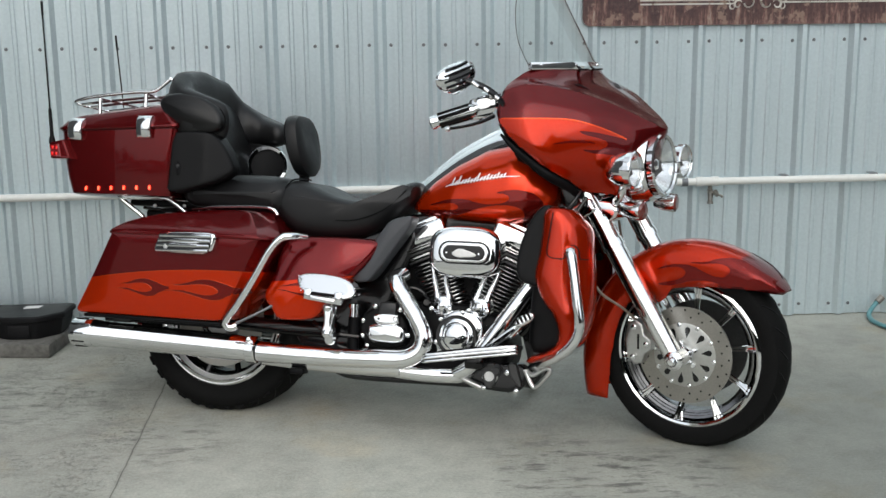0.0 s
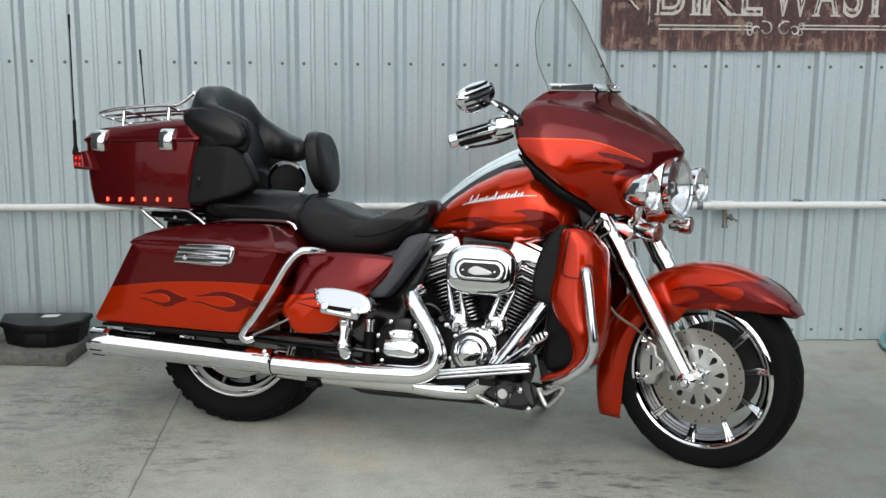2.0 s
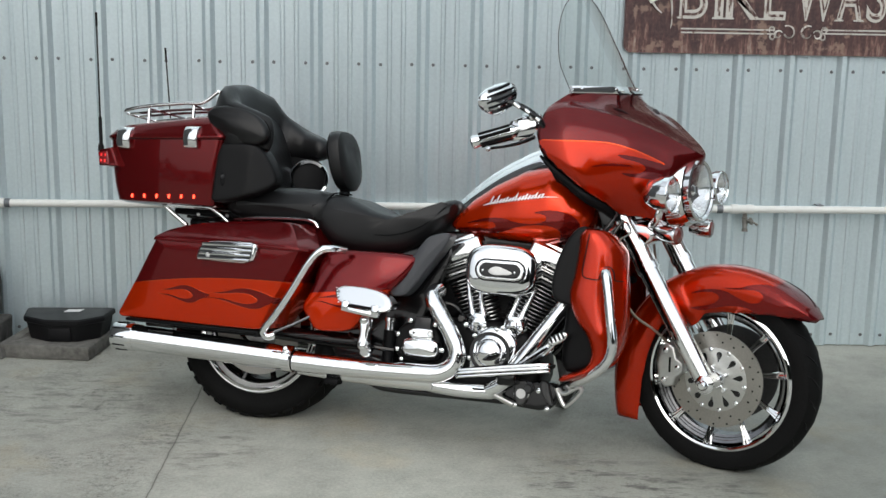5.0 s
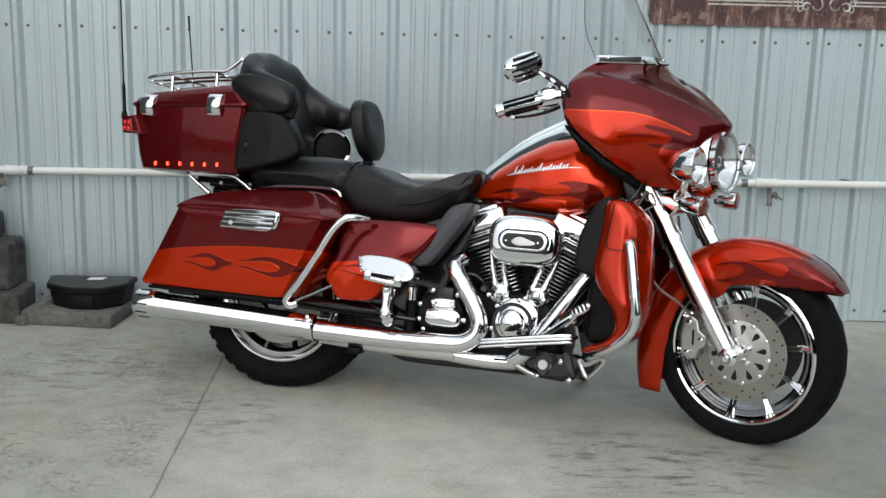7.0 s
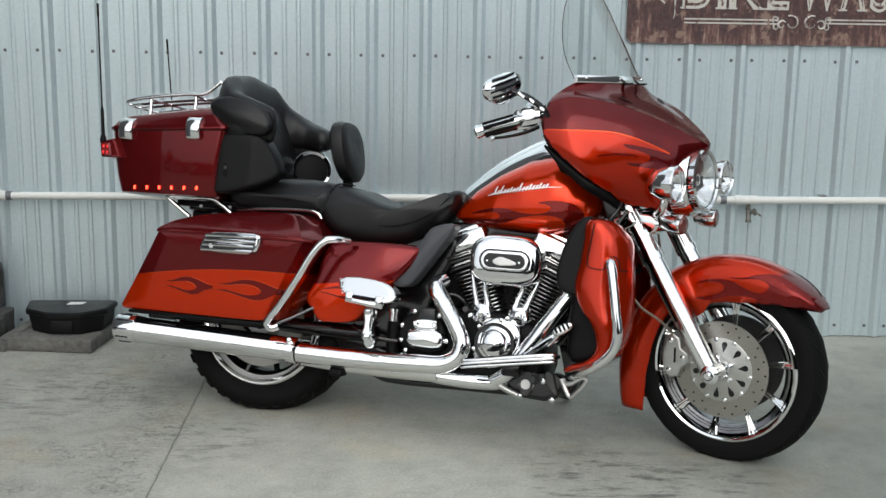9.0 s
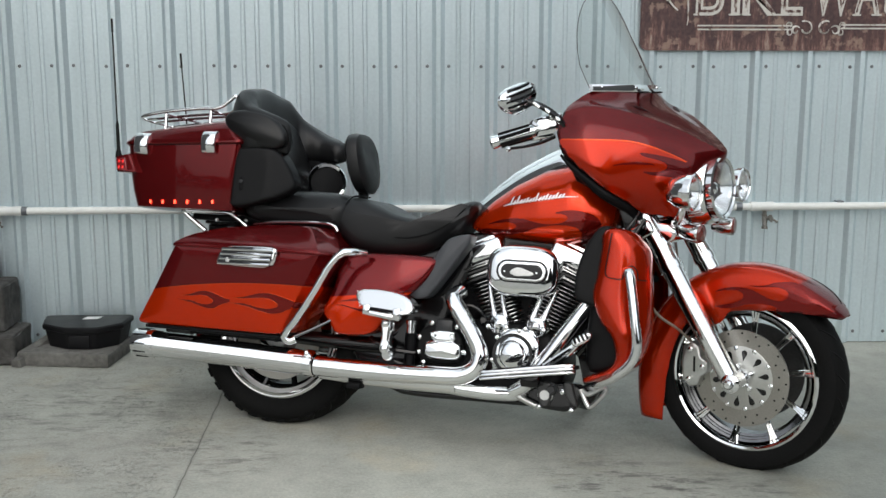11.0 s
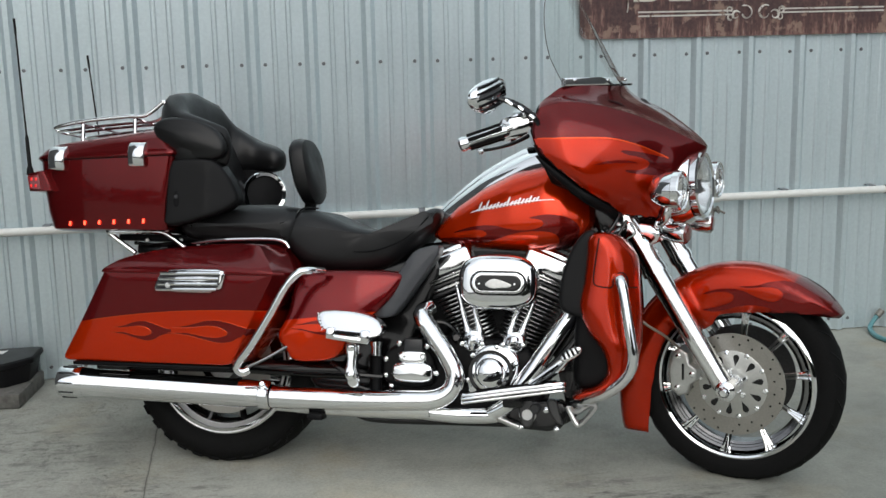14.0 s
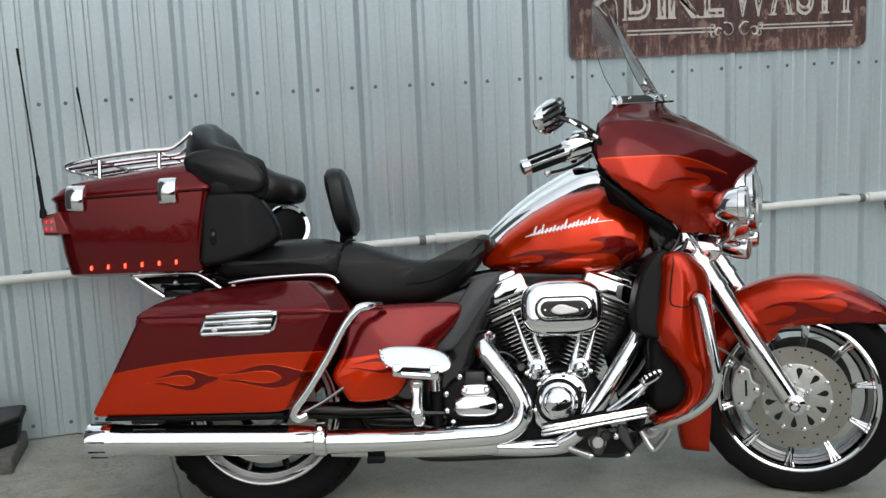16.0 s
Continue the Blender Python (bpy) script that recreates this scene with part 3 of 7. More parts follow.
def hose():
    pts = [(1.33, -0.03, 0.075), (1.30, -0.04, 0.05), (1.265, -0.065, 0.02), (1.245, -0.12, 0.012), (1.235, -0.20, 0.012), (1.27, -0.30, 0.012), (1.38, -0.37, 0.012), (1.7, -0.40, 0.012), (2.3, -0.3, 0.012)]
    ob = part("garden_hose", tube(pts, 0.0105, 7, 10), M_HOSE, None)
    part("coupling", lathe([(-0.02, 0.011), (-0.018, 0.015), (0.016, 0.015), (0.018, 0.011), (0.02, 0.0)], (1.325, -0.032, 0.072), (0.8, 0.25, 0.65), 12), M_BRASS, ob, "dull metal hose coupling")
    return tagged(ob, "teal rubber garden hose lying by the wall", "hose")


hose()


LETTERS = (("B", 0.238, 0.35), ("I", 0.39, 0.418), ("K", 0.438, 0.58), ("E", 0.603, 0.69), ("W", 0.735, 0.905), ("A", 0.917, 1.022), ("S", 1.046, 1.125), ("H", 1.172, 1.302))


def sign():
    s = thing("sign", "weathered brown painted bike wash sign on the wall", "sign", Matrix.Translation((-0.055, -0.0225, 1.302)))
    # the unseen upper part is made tall so the fairing hood mirrors dark brown
    W, H, r = 1.395, 0.96, 0.035
    P = []
    for cx, cz, a0 in ((W - r, r, -90), (W - r, H - r, 0), (r, H - r, 90), (r, r, 180)):
        P += [(cx + r * math.cos(radians(a0 + 15 * k)), cz + r * math.sin(radians(a0 + 15 * k))) for k in range(7)]
    part("board", loft([[(x, 0.003, z) for x, z in P], [(x, -0.001, z) for x, z in P]]), M_SIGN, s, smooth=False)
    for ch, x0, x1 in LETTERS:
        for name, off, mat, y in (("letter", 0.005, M_LETTER, -0.0026), ("letter_fill", -0.008, M_LETTER_FILL, -0.0034)):
            cu = bpy.data.curves.new("letter", "FONT")
            cu.body, cu.size, cu.extrude, cu.offset = ch, 0.31, 0.0004, off
            tmp = new("letter", cu)
            bpy.context.view_layer.update()
            me = bpy.data.meshes.new_from_object(tmp.evaluated_get(bpy.context.evaluated_depsgraph_get()))
            bpy.data.objects.remove(tmp)
            xs = [v.co.x for v in me.vertices]
            lo, hi = min(xs) + off, max(xs) - off
            k = (x1 - x0) / (hi - lo)
            for v in me.vertices:
                v.co = Vector((x0 + (v.co.x - lo) * k, y - v.co.z, 0.152 + v.co.y))
            me.materials.clear()
            me.materials.append(mat)
            lt = new(name, me)
            lt.parent = s
            if name == "letter":
                tagged(lt, "faded cream painted letter " + ch)
    for x, w in ((0.248, 0.045), (0.404, 0.056), (0.448, 0.045), (0.565, 0.05), (0.613, 0.045), (0.925, 0.04), (1.012, 0.045), (1.182, 0.045), (1.29, 0.045)):
        part("serif", block((w, 0.0008, 0.007), Matrix.Translation((x, -0.0038, 0.151)), 0), M_LETTER, s)
    for z, a, b in ((0.105, 0.245, 0.65), (0.089, 0.245, 0.65), (0.109, 0.86, 1.325), (0.094, 0.86, 1.325)):
        part("rule", block((b - a, 0.0012, 0.0065), Matrix.Translation(((a + b) / 2, -0.0024, z)), 0), M_LETTER, s, "cream painted line")
    for sx in (-1, 1):
        for a, c, rr, a0, turn, wd in ((0.042, 0.0, 0.034, 60, 285, 0.0075), (0.085, -0.008, 0.020, 150, -330, 0.006), (0.112, 0.013, 0.014, -60, 300, 0.005), (0.108, -0.018, 0.014, 60, -280, 0.005)):
            pts = []
            for q in range(15):
                t = q / 14
                ang = radians(a0 + turn * t)
                rad = rr * (1 - 0.5 * t)
                pts.append((0.752 + sx * (a + rad * math.cos(ang)), -0.0024, 0.094 + c + rad * math.sin(ang)))
            part("scroll", tube(pts, [wd * 0.6, wd * 1.25, wd, wd * 0.9], 2, 6, flat=0.12), M_LETTER, s, "cream painted scroll")
    for pts, w in (([(0.12, 0.33), (0.10, 0.26), (0.13, 0.20), (0.16, 0.17)], 0.018), ([(0.17, 0.30), (0.20, 0.22), (0.205, 0.14), (0.20, 0.105)], 0.012), ([(0.10, 0.22), (0.16, 0.25), (0.2, 0.29)], 0.02)):
        part("emblem", tube([(x, -0.0022, z) for x, z in pts], [w, w * 0.8, w * 0.4], 5, 6, flat=0.06), M_LETTER, s, "worn cream painted emblem")
    return s


sign()


def corner_clutter():
    bm = block((0.40, 0.30, 0.06), Matrix.Translation((-2.47, -0.185, 0.03)) @ Matrix.Rotation(radians(-6), 4, "Z"), 0.008)
    for v in bm.verts:
        v.co += Vector((noise.noise(v.co * 9), noise.noise(v.co * 9 + Vector((3, 0, 0))), 0)) * 0.008
    tagged(part("concrete_slab", bm, M_SLAB, None), "rough grey concrete slab lying against the wall", "slab")
    box = thing("black_box", "black plastic tapered box resting on the concrete slab", "box", Matrix.Translation((-2.43, -0.16, 0.0605)))
    P = [(-0.20, 0.09), (-0.17, -0.06), (-0.06, -0.13), (0.08, -0.13), (0.17, -0.05), (0.18, 0.10)]
    Q = [p for a, b in zip(P, P[1:] + P[:1]) for p in ((a[0] * 0.95 + b[0] * 0.05, a[1] * 0.95 + b[1] * 0.05), (a[0] * 0.05 + b[0] * 0.95, a[1] * 0.05 + b[1] * 0.95))]
    ring = lambda f, z: [(x * f, y * f, z) for x, y in Q]
    part("body", loft([ring(0.86, 0.0), ring(0.92, 0.05), ring(0.94, 0.075)]), M_BOX, box)
    part("lid", loft([ring(0.97, 0.072), ring(1.0, 0.076), ring(1.0, 0.092), ring(0.96, 0.098)]), M_BOX, box)
    part("drawer", block((0.09, 0.012, 0.055), Matrix.Translation((0.0, -0.122, 0.034)), 0.004), M_BOX, box)
    pp = bmesh.new()
    rings_into(pp, [[(-0.03, -0.02, 0), (0.035, -0.014, 0), (0.05, 0.012, 0.004), (-0.02, 0.016, 0.002)], [(-0.03, -0.02, 0.001), (0.035, -0.014, 0.001), (0.05, 0.012, 0.005), (-0.02, 0.016, 0.003)]])
    tagged(part("paper_scrap", pp, M_PAPER, None, m=Matrix.Translation((-2.42, -0.13, 0.1592))), "small white paper scrap on the black box", "paper")
    wedge = bmesh.new()
    rings_into(wedge, [[(-2.70, -0.33, 0.002), (-2.655, -0.34, 0.002), (-2.56, -0.10, 0.06), (-2.60, -0.08, 0.06)], [(-2.70, -0.33, 0.03), (-2.66, -0.34, 0.035), (-2.56, -0.10, 0.10), (-2.60, -0.08, 0.095)]])
    tagged(part("stone_shard", wedge, M_SLAB, None, smooth=False), "long pale stone shard leaning at the slab", "stone")
    for (x, y, w, d, z0, h, seed, what) in ((-2.83, -0.19, 0.27, 0.24, 0.0, 0.13, 1, "stone_block"), (-2.855, -0.15, 0.22, 0.20, 0.13, 0.20, 2, "stone_block"), (-2.92, -0.13, 0.18, 0.18, 0.33, 0.11, 5, "stone_block")):
        bm = block((w, d, h), Matrix.Translation((x, y, z0 + h / 2)), 0.012)
        bmesh.ops.subdivide_edges(bm, edges=bm.edges, cuts=3, use_grid_fill=True)
        for v in bm.verts:
            if z0 + 0.01 < v.co.z < z0 + h - 0.01:
                v.co += Vector((noise.noise(v.co * 11 + Vector((seed, 0, 0))), noise.noise(v.co * 11 + Vector((0, seed, 0))), 0)) * 0.014
        tagged(part(what, bm, M_STONE, None, smooth=False), "weathered grey stone block stacked by the wall", "stone", "stacked stone blocks")


corner_clutter()


# ---- the motorcycle: x forward, y to its left, z up; it leans on its stand ----
BIKE_M = Matrix.Translation((-1.466, -0.972, 0.0)) @ Matrix.Rotation(radians(-19.4), 4, "Z") @ Matrix.Rotation(radians(-12), 4, "X")
bike = thing("motorcycle", "burgundy and orange touring motorcycle with chrome, leaning on its stand", "motorcycle", BIKE_M)
_ax = Vector((1.62, 0, 0.32))
STEER = Matrix.Translation(_ax) @ Matrix.Rotation(radians(-20), 4, Vector((-math.sin(radians(26)), 0, math.cos(radians(26))))) @ Matrix.Translation(-_ax)


def bp(name, bm, mat, label="", steer=False, parent=None, **k):
    ob = part(name, bm, mat, parent or bike, label, STEER if steer and parent is None else None, **k)
    return ob


def surface_of(ob):
    me = ob.data
    return BVHTree.FromPolygons([v.co for v in me.vertices], [tuple(p.vertices) for p in me.polygons])


def decal(name, ob, strokes, mat, s=-1, lift=0.0012, label="", far=0.6):
    """Painted strokes (x, z, half width) laid on the flank of a panel."""
    tree = surface_of(ob)
    bm = bmesh.new()
    for st in strokes:
        P = catmull([(x, 0, z) for x, z, _ in st], 7)
        Wd = [np.interp(i / (len(P) - 1) * (len(st) - 1), range(len(st)), [q[2] for q in st]) for i in range(len(P))]
        rows = []
        for i, p in enumerate(P):
            d = (P[min(i + 1, len(P) - 1)] - P[max(i - 1, 0)]).normalized()
            nrm = Vector((-d.z, 0, d.x))
            row = []
            for f in (-1, -0.33, 0.33, 1):
                q = p + nrm * Wd[i] * f
                hit, n, _, _ = tree.ray_cast(Vector((q.x, s * far, q.z)), Vector((0, -s, 0)))
                row.append(bm.verts.new(hit + n * lift * (1 if n.y * s > 0 else -1)) if hit else None)
            rows.append(row)
        for a, b in zip(rows, rows[1:]):
            for i in range(3):
                q = (a[i], a[i + 1], b[i + 1], b[i])
                if all(q) and max((v.co - q[0].co).length for v in q) < 0.08:
                    bm.faces.new(q)
    loose = [v for v in bm.verts if not v.link_faces]
    bmesh.ops.delete(bm, geom=loose, context="VERTS")
    return part(name, bm, mat, ob, label)


LICK = [(0.06, 0.23), (0.26, 0.5), (0.43, 0.9), (0.58, 1.0), (0.73, 0.77), (0.9, 0.37), (1.0, 0.27), (1.0, -0.23), (0.94, -0.23), (0.81, -0.53), (0.73, -0.87), (0.6, -1.03), (0.43, -0.8), (0.26, -0.47), (0.0, -0.23), (0.26, -0.23), (0.43, -0.47), (0.57, -0.53), (0.67, -0.3), (0.68, 0.0), (0.58, 0.4), (0.43, 0.43), (0.26, 0.27)]


def painted(name, ob, outline, mat, s=-1, lift=0.0012, label="", far=0.6, cut=1, fine=0.010):
    """A painted field on a flank: the outline in x and z is filled, refined and laid on the panel."""
    tree = surface_of(ob)
    bm = bmesh.new()
    bm.faces.new([bm.verts.new((x, 0, z)) for x, z in chaikin(outline, cut)])
    bm.normal_update()
    bmesh.ops.triangulate(bm, faces=bm.faces)
    for _ in range(7):
        long = [e for e in bm.edges if e.calc_length() > fine]
        if not long:
            break
        bmesh.ops.subdivide_edges(bm, edges=long, cuts=1)
        bmesh.ops.triangulate(bm, faces=[f for f in bm.faces if len(f.verts) > 3])
    lost = []
    for v in bm.verts:
        hit, n, _, _ = tree.ray_cast(Vector((v.co.x, s * far, v.co.z)), Vector((0, -s, 0)))
        if hit and hit.y * s > 0.01:
            v.co = hit + n * lift * (1 if n.y * s > 0 else -1)
        else:
            lost.append(v)
    bmesh.ops.delete(bm, geom=lost, context="VERTS")
    return part(name, bm, mat, ob, label)


def lick(name, ob, x0, x1, z, h, s=-1, lift=0.0012, tilt=0.0, far=0.6, edge=True):
    """One painted flame on a flank: a dark lick round an open teardrop, edged by a thin light line."""
    tree = surface_of(ob)
    sharp = (0, 6, 7, 14)
    P = []
    n = len(LICK)
    for i in range(n):
        p0, p1, p2, p3 = (Vector(LICK[j % n]) for j in (i - 1, i, i + 1, i + 2))
        m1 = Vector((0, 0)) if i in sharp else (p2 - p0) * 0.5
        m2 = Vector((0, 0)) if (i + 1) % n in sharp else (p3 - p1) * 0.5
        for k in range(4):
            t = k / 4
            P.append(p1 * (2 * t ** 3 - 3 * t * t + 1) + m1 * (t ** 3 - 2 * t * t + t) + p2 * (3 * t * t - 2 * t ** 3) + m2 * (t ** 3 - t * t))
    P = [(x0 + (x1 - x0) * p.x, z + h * p.y + tilt * p.x * (x1 - x0)) for p in P]

    def lay(x, zz, up):
        hit, nn, _, _ = tree.ray_cast(Vector((x, s * far, zz)), Vector((0, -s, 0)))
        return hit + nn * up * (1 if nn.y * s > 0 else -1) if hit else None

    bm = bmesh.new()
    bm.faces.new([bm.verts.new((x, 0, zz)) for x, zz in P])
    bm.normal_update()
    bmesh.ops.triangulate(bm, faces=bm.faces)
    for _ in range(4):
        long = [e for e in bm.edges if e.calc_length() > 0.012]
        if not long:
            break
        bmesh.ops.subdivide_edges(bm, edges=long, cuts=1)
        bmesh.ops.triangulate(bm, faces=[f for f in bm.faces if len(f.verts) > 3])
    lost = []
    for v in bm.verts:
        q = lay(v.co.x, v.co.z, lift)
        if q is None:
            lost.append(v)
        else:
            v.co = q
    bmesh.ops.delete(bm, geom=lost, context="VERTS")
    part(name, bm, M_DECAL, ob, "dark painted flame")
    if edge:
        run = [q for q in (lay(x, zz, lift) for x, zz in P[:24] + P[:0]) if q]
        low = [q for q in (lay(x, zz, lift) for x, zz in P[32:60]) if q]
        ins = [q for q in (lay(x, zz, lift) for x, zz in P[60:]) if q]
        bm = bmesh.new()
        for r in (run, low, ins):
            if len(r) > 3:
                tube(r, 0.0009, 1, 5, bm=bm)
        part("flame_edge", bm, M_DECAL_L, ob, "thin light line round the flame")


# -- wheels --
def wheel(front):
    c = Vector((1.59, 0, 0.306)) if front else Vector((-0.03, -0.005, 0.306))
    R, rim, hw = (0.312, 0.236, 0.064) if front else (0.327, 0.229, 0.096)
    st = front
    prof = [(-hw * 0.72, rim - 0.008), (-hw * 0.9, rim + 0.006), (-hw, rim + (R - rim) * 0.45), (-hw * 0.93, rim + (R - rim) * 0.72), (-hw * 0.72, R - 0.012), (-hw * 0.38, R - 0.003), (0, R), (hw * 0.38, R - 0.003), (hw * 0.72, R - 0.012), (hw * 0.93, rim + (R - rim) * 0.72), (hw, rim + (R - rim) * 0.45), (hw * 0.9, rim + 0.006), (hw * 0.72, rim - 0.008)]
    dl = 0.008 if front else 0.0
    lip = [(-hw * 0.72, rim + 0.006), (-hw * 0.82, rim + 0.008), (-hw * 0.90, rim + 0.002), (-hw * 0.95, rim - 0.008 + dl / 2), (-hw * 0.90, rim - 0.018 + dl), (-hw * 0.74, rim - 0.021 + dl)]
    wh = bp("front_wheel" if front else "rear_wheel", lathe(lip + [(-a, r) for a, r in lip[::-1]], c, (0, 1, 0), 72, closed=True), M_CHROME, "polished chrome alloy wheel", st)
    # barrel metals carry the shade inside the rims in their colour
    part("barrel", lathe([(-hw * 0.80, rim - 0.0205), (-hw * 0.66, rim - 0.022), (-hw * 0.62, rim - 0.030), (-hw * 0.52, rim - 0.030), (-hw * 0.49, rim - 0.036), (-hw * 0.40, rim - 0.037), (-hw * 0.35, rim - 0.045), (hw * 0.35, rim - 0.045), (hw * 0.5, rim - 0.030), (hw * 0.80, rim - 0.0205)], c, (0, 1, 0), 72), M_BARREL_SHADED if front else M_DARKCHROME, wh)
    bp("tyre", lathe(prof, c, (0, 1, 0), 96, closed=True), M_RUBBER, "black road tyre with tread grooves", parent=wh)
    n_gr = 26
    for k in range(n_gr):
        for sd in (-1, 1):
            a0 = 2 * math.pi * (k + (0.25 if sd > 0 else 0)) / n_gr
            pts = []
            for j in range(6):
                f = 0.16 + 0.14 * j
                rr = float(np.interp(f, [0, 0.38, 0.72, 0.93, 1.0], [R, R - 0.003, R - 0.012, rim + (R - rim) * 0.72, rim + (R - rim) * 0.5])) - 0.0005
                a = a0 + 0.035 * j
                pts.append(c + Vector((rr * math.cos(a), sd * hw * f, rr * math.sin(a))))
            part("tread_groove", tube(pts, [0.001, 0.0028, 0.0028, 0.001], 2, 5), M_BLACK, wh)
    if not front:
        for k in range(34):
            for sd in (-1, 1):
                a = 2 * math.pi * (k + (0.5 if sd > 0 else 0)) / 34
                m = Matrix.Translation(c + Vector(((R - 0.0225) * math.cos(a), sd * hw * 0.76, (R - 0.0225) * math.sin(a)))) @ Matrix.Rotation(-a, 4, "Y") @ Matrix.Rotation(sd * radians(-38), 4, "Z")
                part("tread_lug", block((0.010, 0.030, 0.036), m, 0.003, 1), M_RUBBER, wh)
    if front:
        for k in range(10):
            a = 2 * math.pi * (k + 0.28) / 10
            d = Vector((math.cos(a), 0, math.sin(a)))
            t = Vector((-math.sin(a), 0, math.cos(a)))
            bm = bmesh.new()
            for sgn in (-1, 1):
                tube([c + d * 0.06 + t * 0.005 * sgn + Vector((0, -0.012, 0)), c + d * 0.135 + t * 0.0045 * sgn + Vector((0, -0.024, 0)), c + d * (rim - 0.040) + t * 0.0065 * sgn + Vector((0, -0.036, 0)), c + d * (rim - 0.012) + t * 0.013 * sgn + Vector((0, -0.043, 0))], [0.007, 0.0046, 0.0052, 0.0062], 4, 8, bm=bm)
            tube([c + d * (rim - 0.055) + Vector((0, -0.036, 0)), c + d * (rim - 0.008) + Vector((0, -0.044, 0))], [0.003, 0.007], 1, 8, bm=bm)
            part("spoke", bm, M_CHROME, wh)
            part("rim_bolt", lathe([(0, 0.006), (0.006, 0.006), (0.009, 0.003), (0.009, 0)], c + d * (rim - 0.005) + Vector((0, -hw * 0.78, 0)), (0, -1, 0), 8), M_CHROME, wh)
        for s in (-1, 1):
            y = s * 0.072
            # the far disc takes a darker material that paints its shade
            part("brake_disc", lathe([(-0.0028, 0.092), (-0.0028, 0.155), (0.0028, 0.155), (0.0028, 0.092)], c + Vector((0, y, 0)), (0, 1, 0), 64, closed=True), M_ROTOR if s < 0 else M_FIN, wh, "drilled steel brake disc, the far one darkened for shade")
            bm = bmesh.new()
            for k in range(20):
                for rr, o in ((0.145, 0), (0.124, 0.5)):
                    a = 2 * math.pi * (k + o) / 20
                    if rr < 0.13 and k % 3 == 2:
                        continue
                    lathe([(0, 0.0034), (0.0008, 0.0034), (0.0009, 0)], c + Vector((rr * math.cos(a), y + s * 0.0028, rr * math.sin(a))), (0, s, 0), 6, bm=bm)
            # pale holes on the far disc paint the light showing through
            tagged(part("drill_hole", bm, M_GLOSSBLK if s < 0 else M_ALU, wh), kind="stuff")
            part("disc_carrier", lathe([(0.0, 0.030), (s * 0.005, 0.030), (s * 0.005, 0.098), (s * 0.003, 0.103), (0.0, 0.103)], c + Vector((0, y, 0)), (0, 1, 0), 60), M_CARRIER, wh, "satin disc carrier with teardrop openings")
            for k in range(10):
                a = 2 * math.pi * (k + 0.3) / 10
                d, tn = Vector((math.cos(a), 0, math.sin(a))), Vector((-math.sin(a), 0, math.cos(a)))
                drop = [(0.056, 0.0), (0.064, 0.0026), (0.074, 0.0066), (0.082, 0.0092), (0.089, 0.0078), (0.093, 0.0)]
                drop = drop + [(r, -w) for r, w in drop[-2:0:-1]]
                part("carrier_opening", loft([[c + d * r + tn * w + Vector((0, y + s * 0.004, 0)) for r, w in drop], [c + d * r + tn * w + Vector((0, y + s * 0.0057, 0)) for r, w in drop]]), M_GLOSSBLK, wh, smooth=False)
                b = 2 * math.pi * (k + 0.8) / 10
                part("carrier_button", lathe([(0, 0.0075), (0.004, 0.0075), (0.006, 0.005), (0.006, 0)], c + Vector((0.098 * math.cos(b), y + s * 0.003, 0.098 * math.sin(b))), (0, s, 0), 10), M_CHROME, wh)
            for k in range(5):
                a = 2 * math.pi * (k + 0.4) / 5
                part("carrier_bolt", lathe([(0, 0.0085), (0.008, 0.0085), (0.011, 0.006), (0.011, 0)], c + Vector((0.043 * math.cos(a), y + s * 0.004, 0.043 * math.sin(a))), (0, s, 0), 10), M_CHROME, wh)
            part("hub_cap", lathe([(0.0, 0.034), (s * 0.012, 0.032), (s * 0.018, 0.026), (s * 0.03, 0.022), (s * 0.03, 0)], c + Vector((0, y, 0)), (0, 1, 0), 24), M_CHROME, wh)
    else:
        for k in range(10):
            a = 2 * math.pi * k / 10
            d = Vector((math.cos(a), 0, math.sin(a)))
            bm = tube([c + d * 0.05, c + d * 0.13 + Vector((0, -0.03, 0)), c + d * (rim - 0.02) + Vector((0, -0.05, 0))], [0.014, 0.010, 0.012], 4, 8)
            part("spoke", bm, M_GLOSSBLK, wh)
        for k in range(10):
            a = 2 * math.pi * (k + 0.5) / 10
            d = Vector((math.cos(a), 0, math.sin(a)))
            part("rim_bolt", lathe([(0, 0.0055), (0.006, 0.0055), (0.009, 0.003), (0.009, 0)], c + d * (rim - 0.006) + Vector((0, -hw * 0.8, 0)), (0, -1, 0), 8), M_CHROME, wh)
        part("brake_disc", lathe([(-0.003, 0.08), (-0.003, 0.163), (0.003, 0.163), (0.003, 0.08)], c + Vector((0, -0.08, 0)), (0, 1, 0), 48, closed=True), M_ROTOR, wh, "grey steel brake disc")
        part("rim_band", lathe([(-hw * 0.965, rim - 0.004), (-hw * 0.955, rim - 0.008), (-hw * 0.72, rim - 0.027), (-hw * 0.70, rim - 0.032)], c, (0, 1, 0), 72), M_BAND, wh)
        part("hub", lathe([(-0.1, 0.03), (-0.1, 0.05), (-0.05, 0.06), (0.05, 0.06), (0.1, 0.05), (0.1, 0.03)], c, (0, 1, 0), 24), M_ALU, wh)
    return wh


wheel(True)
wheel(False)


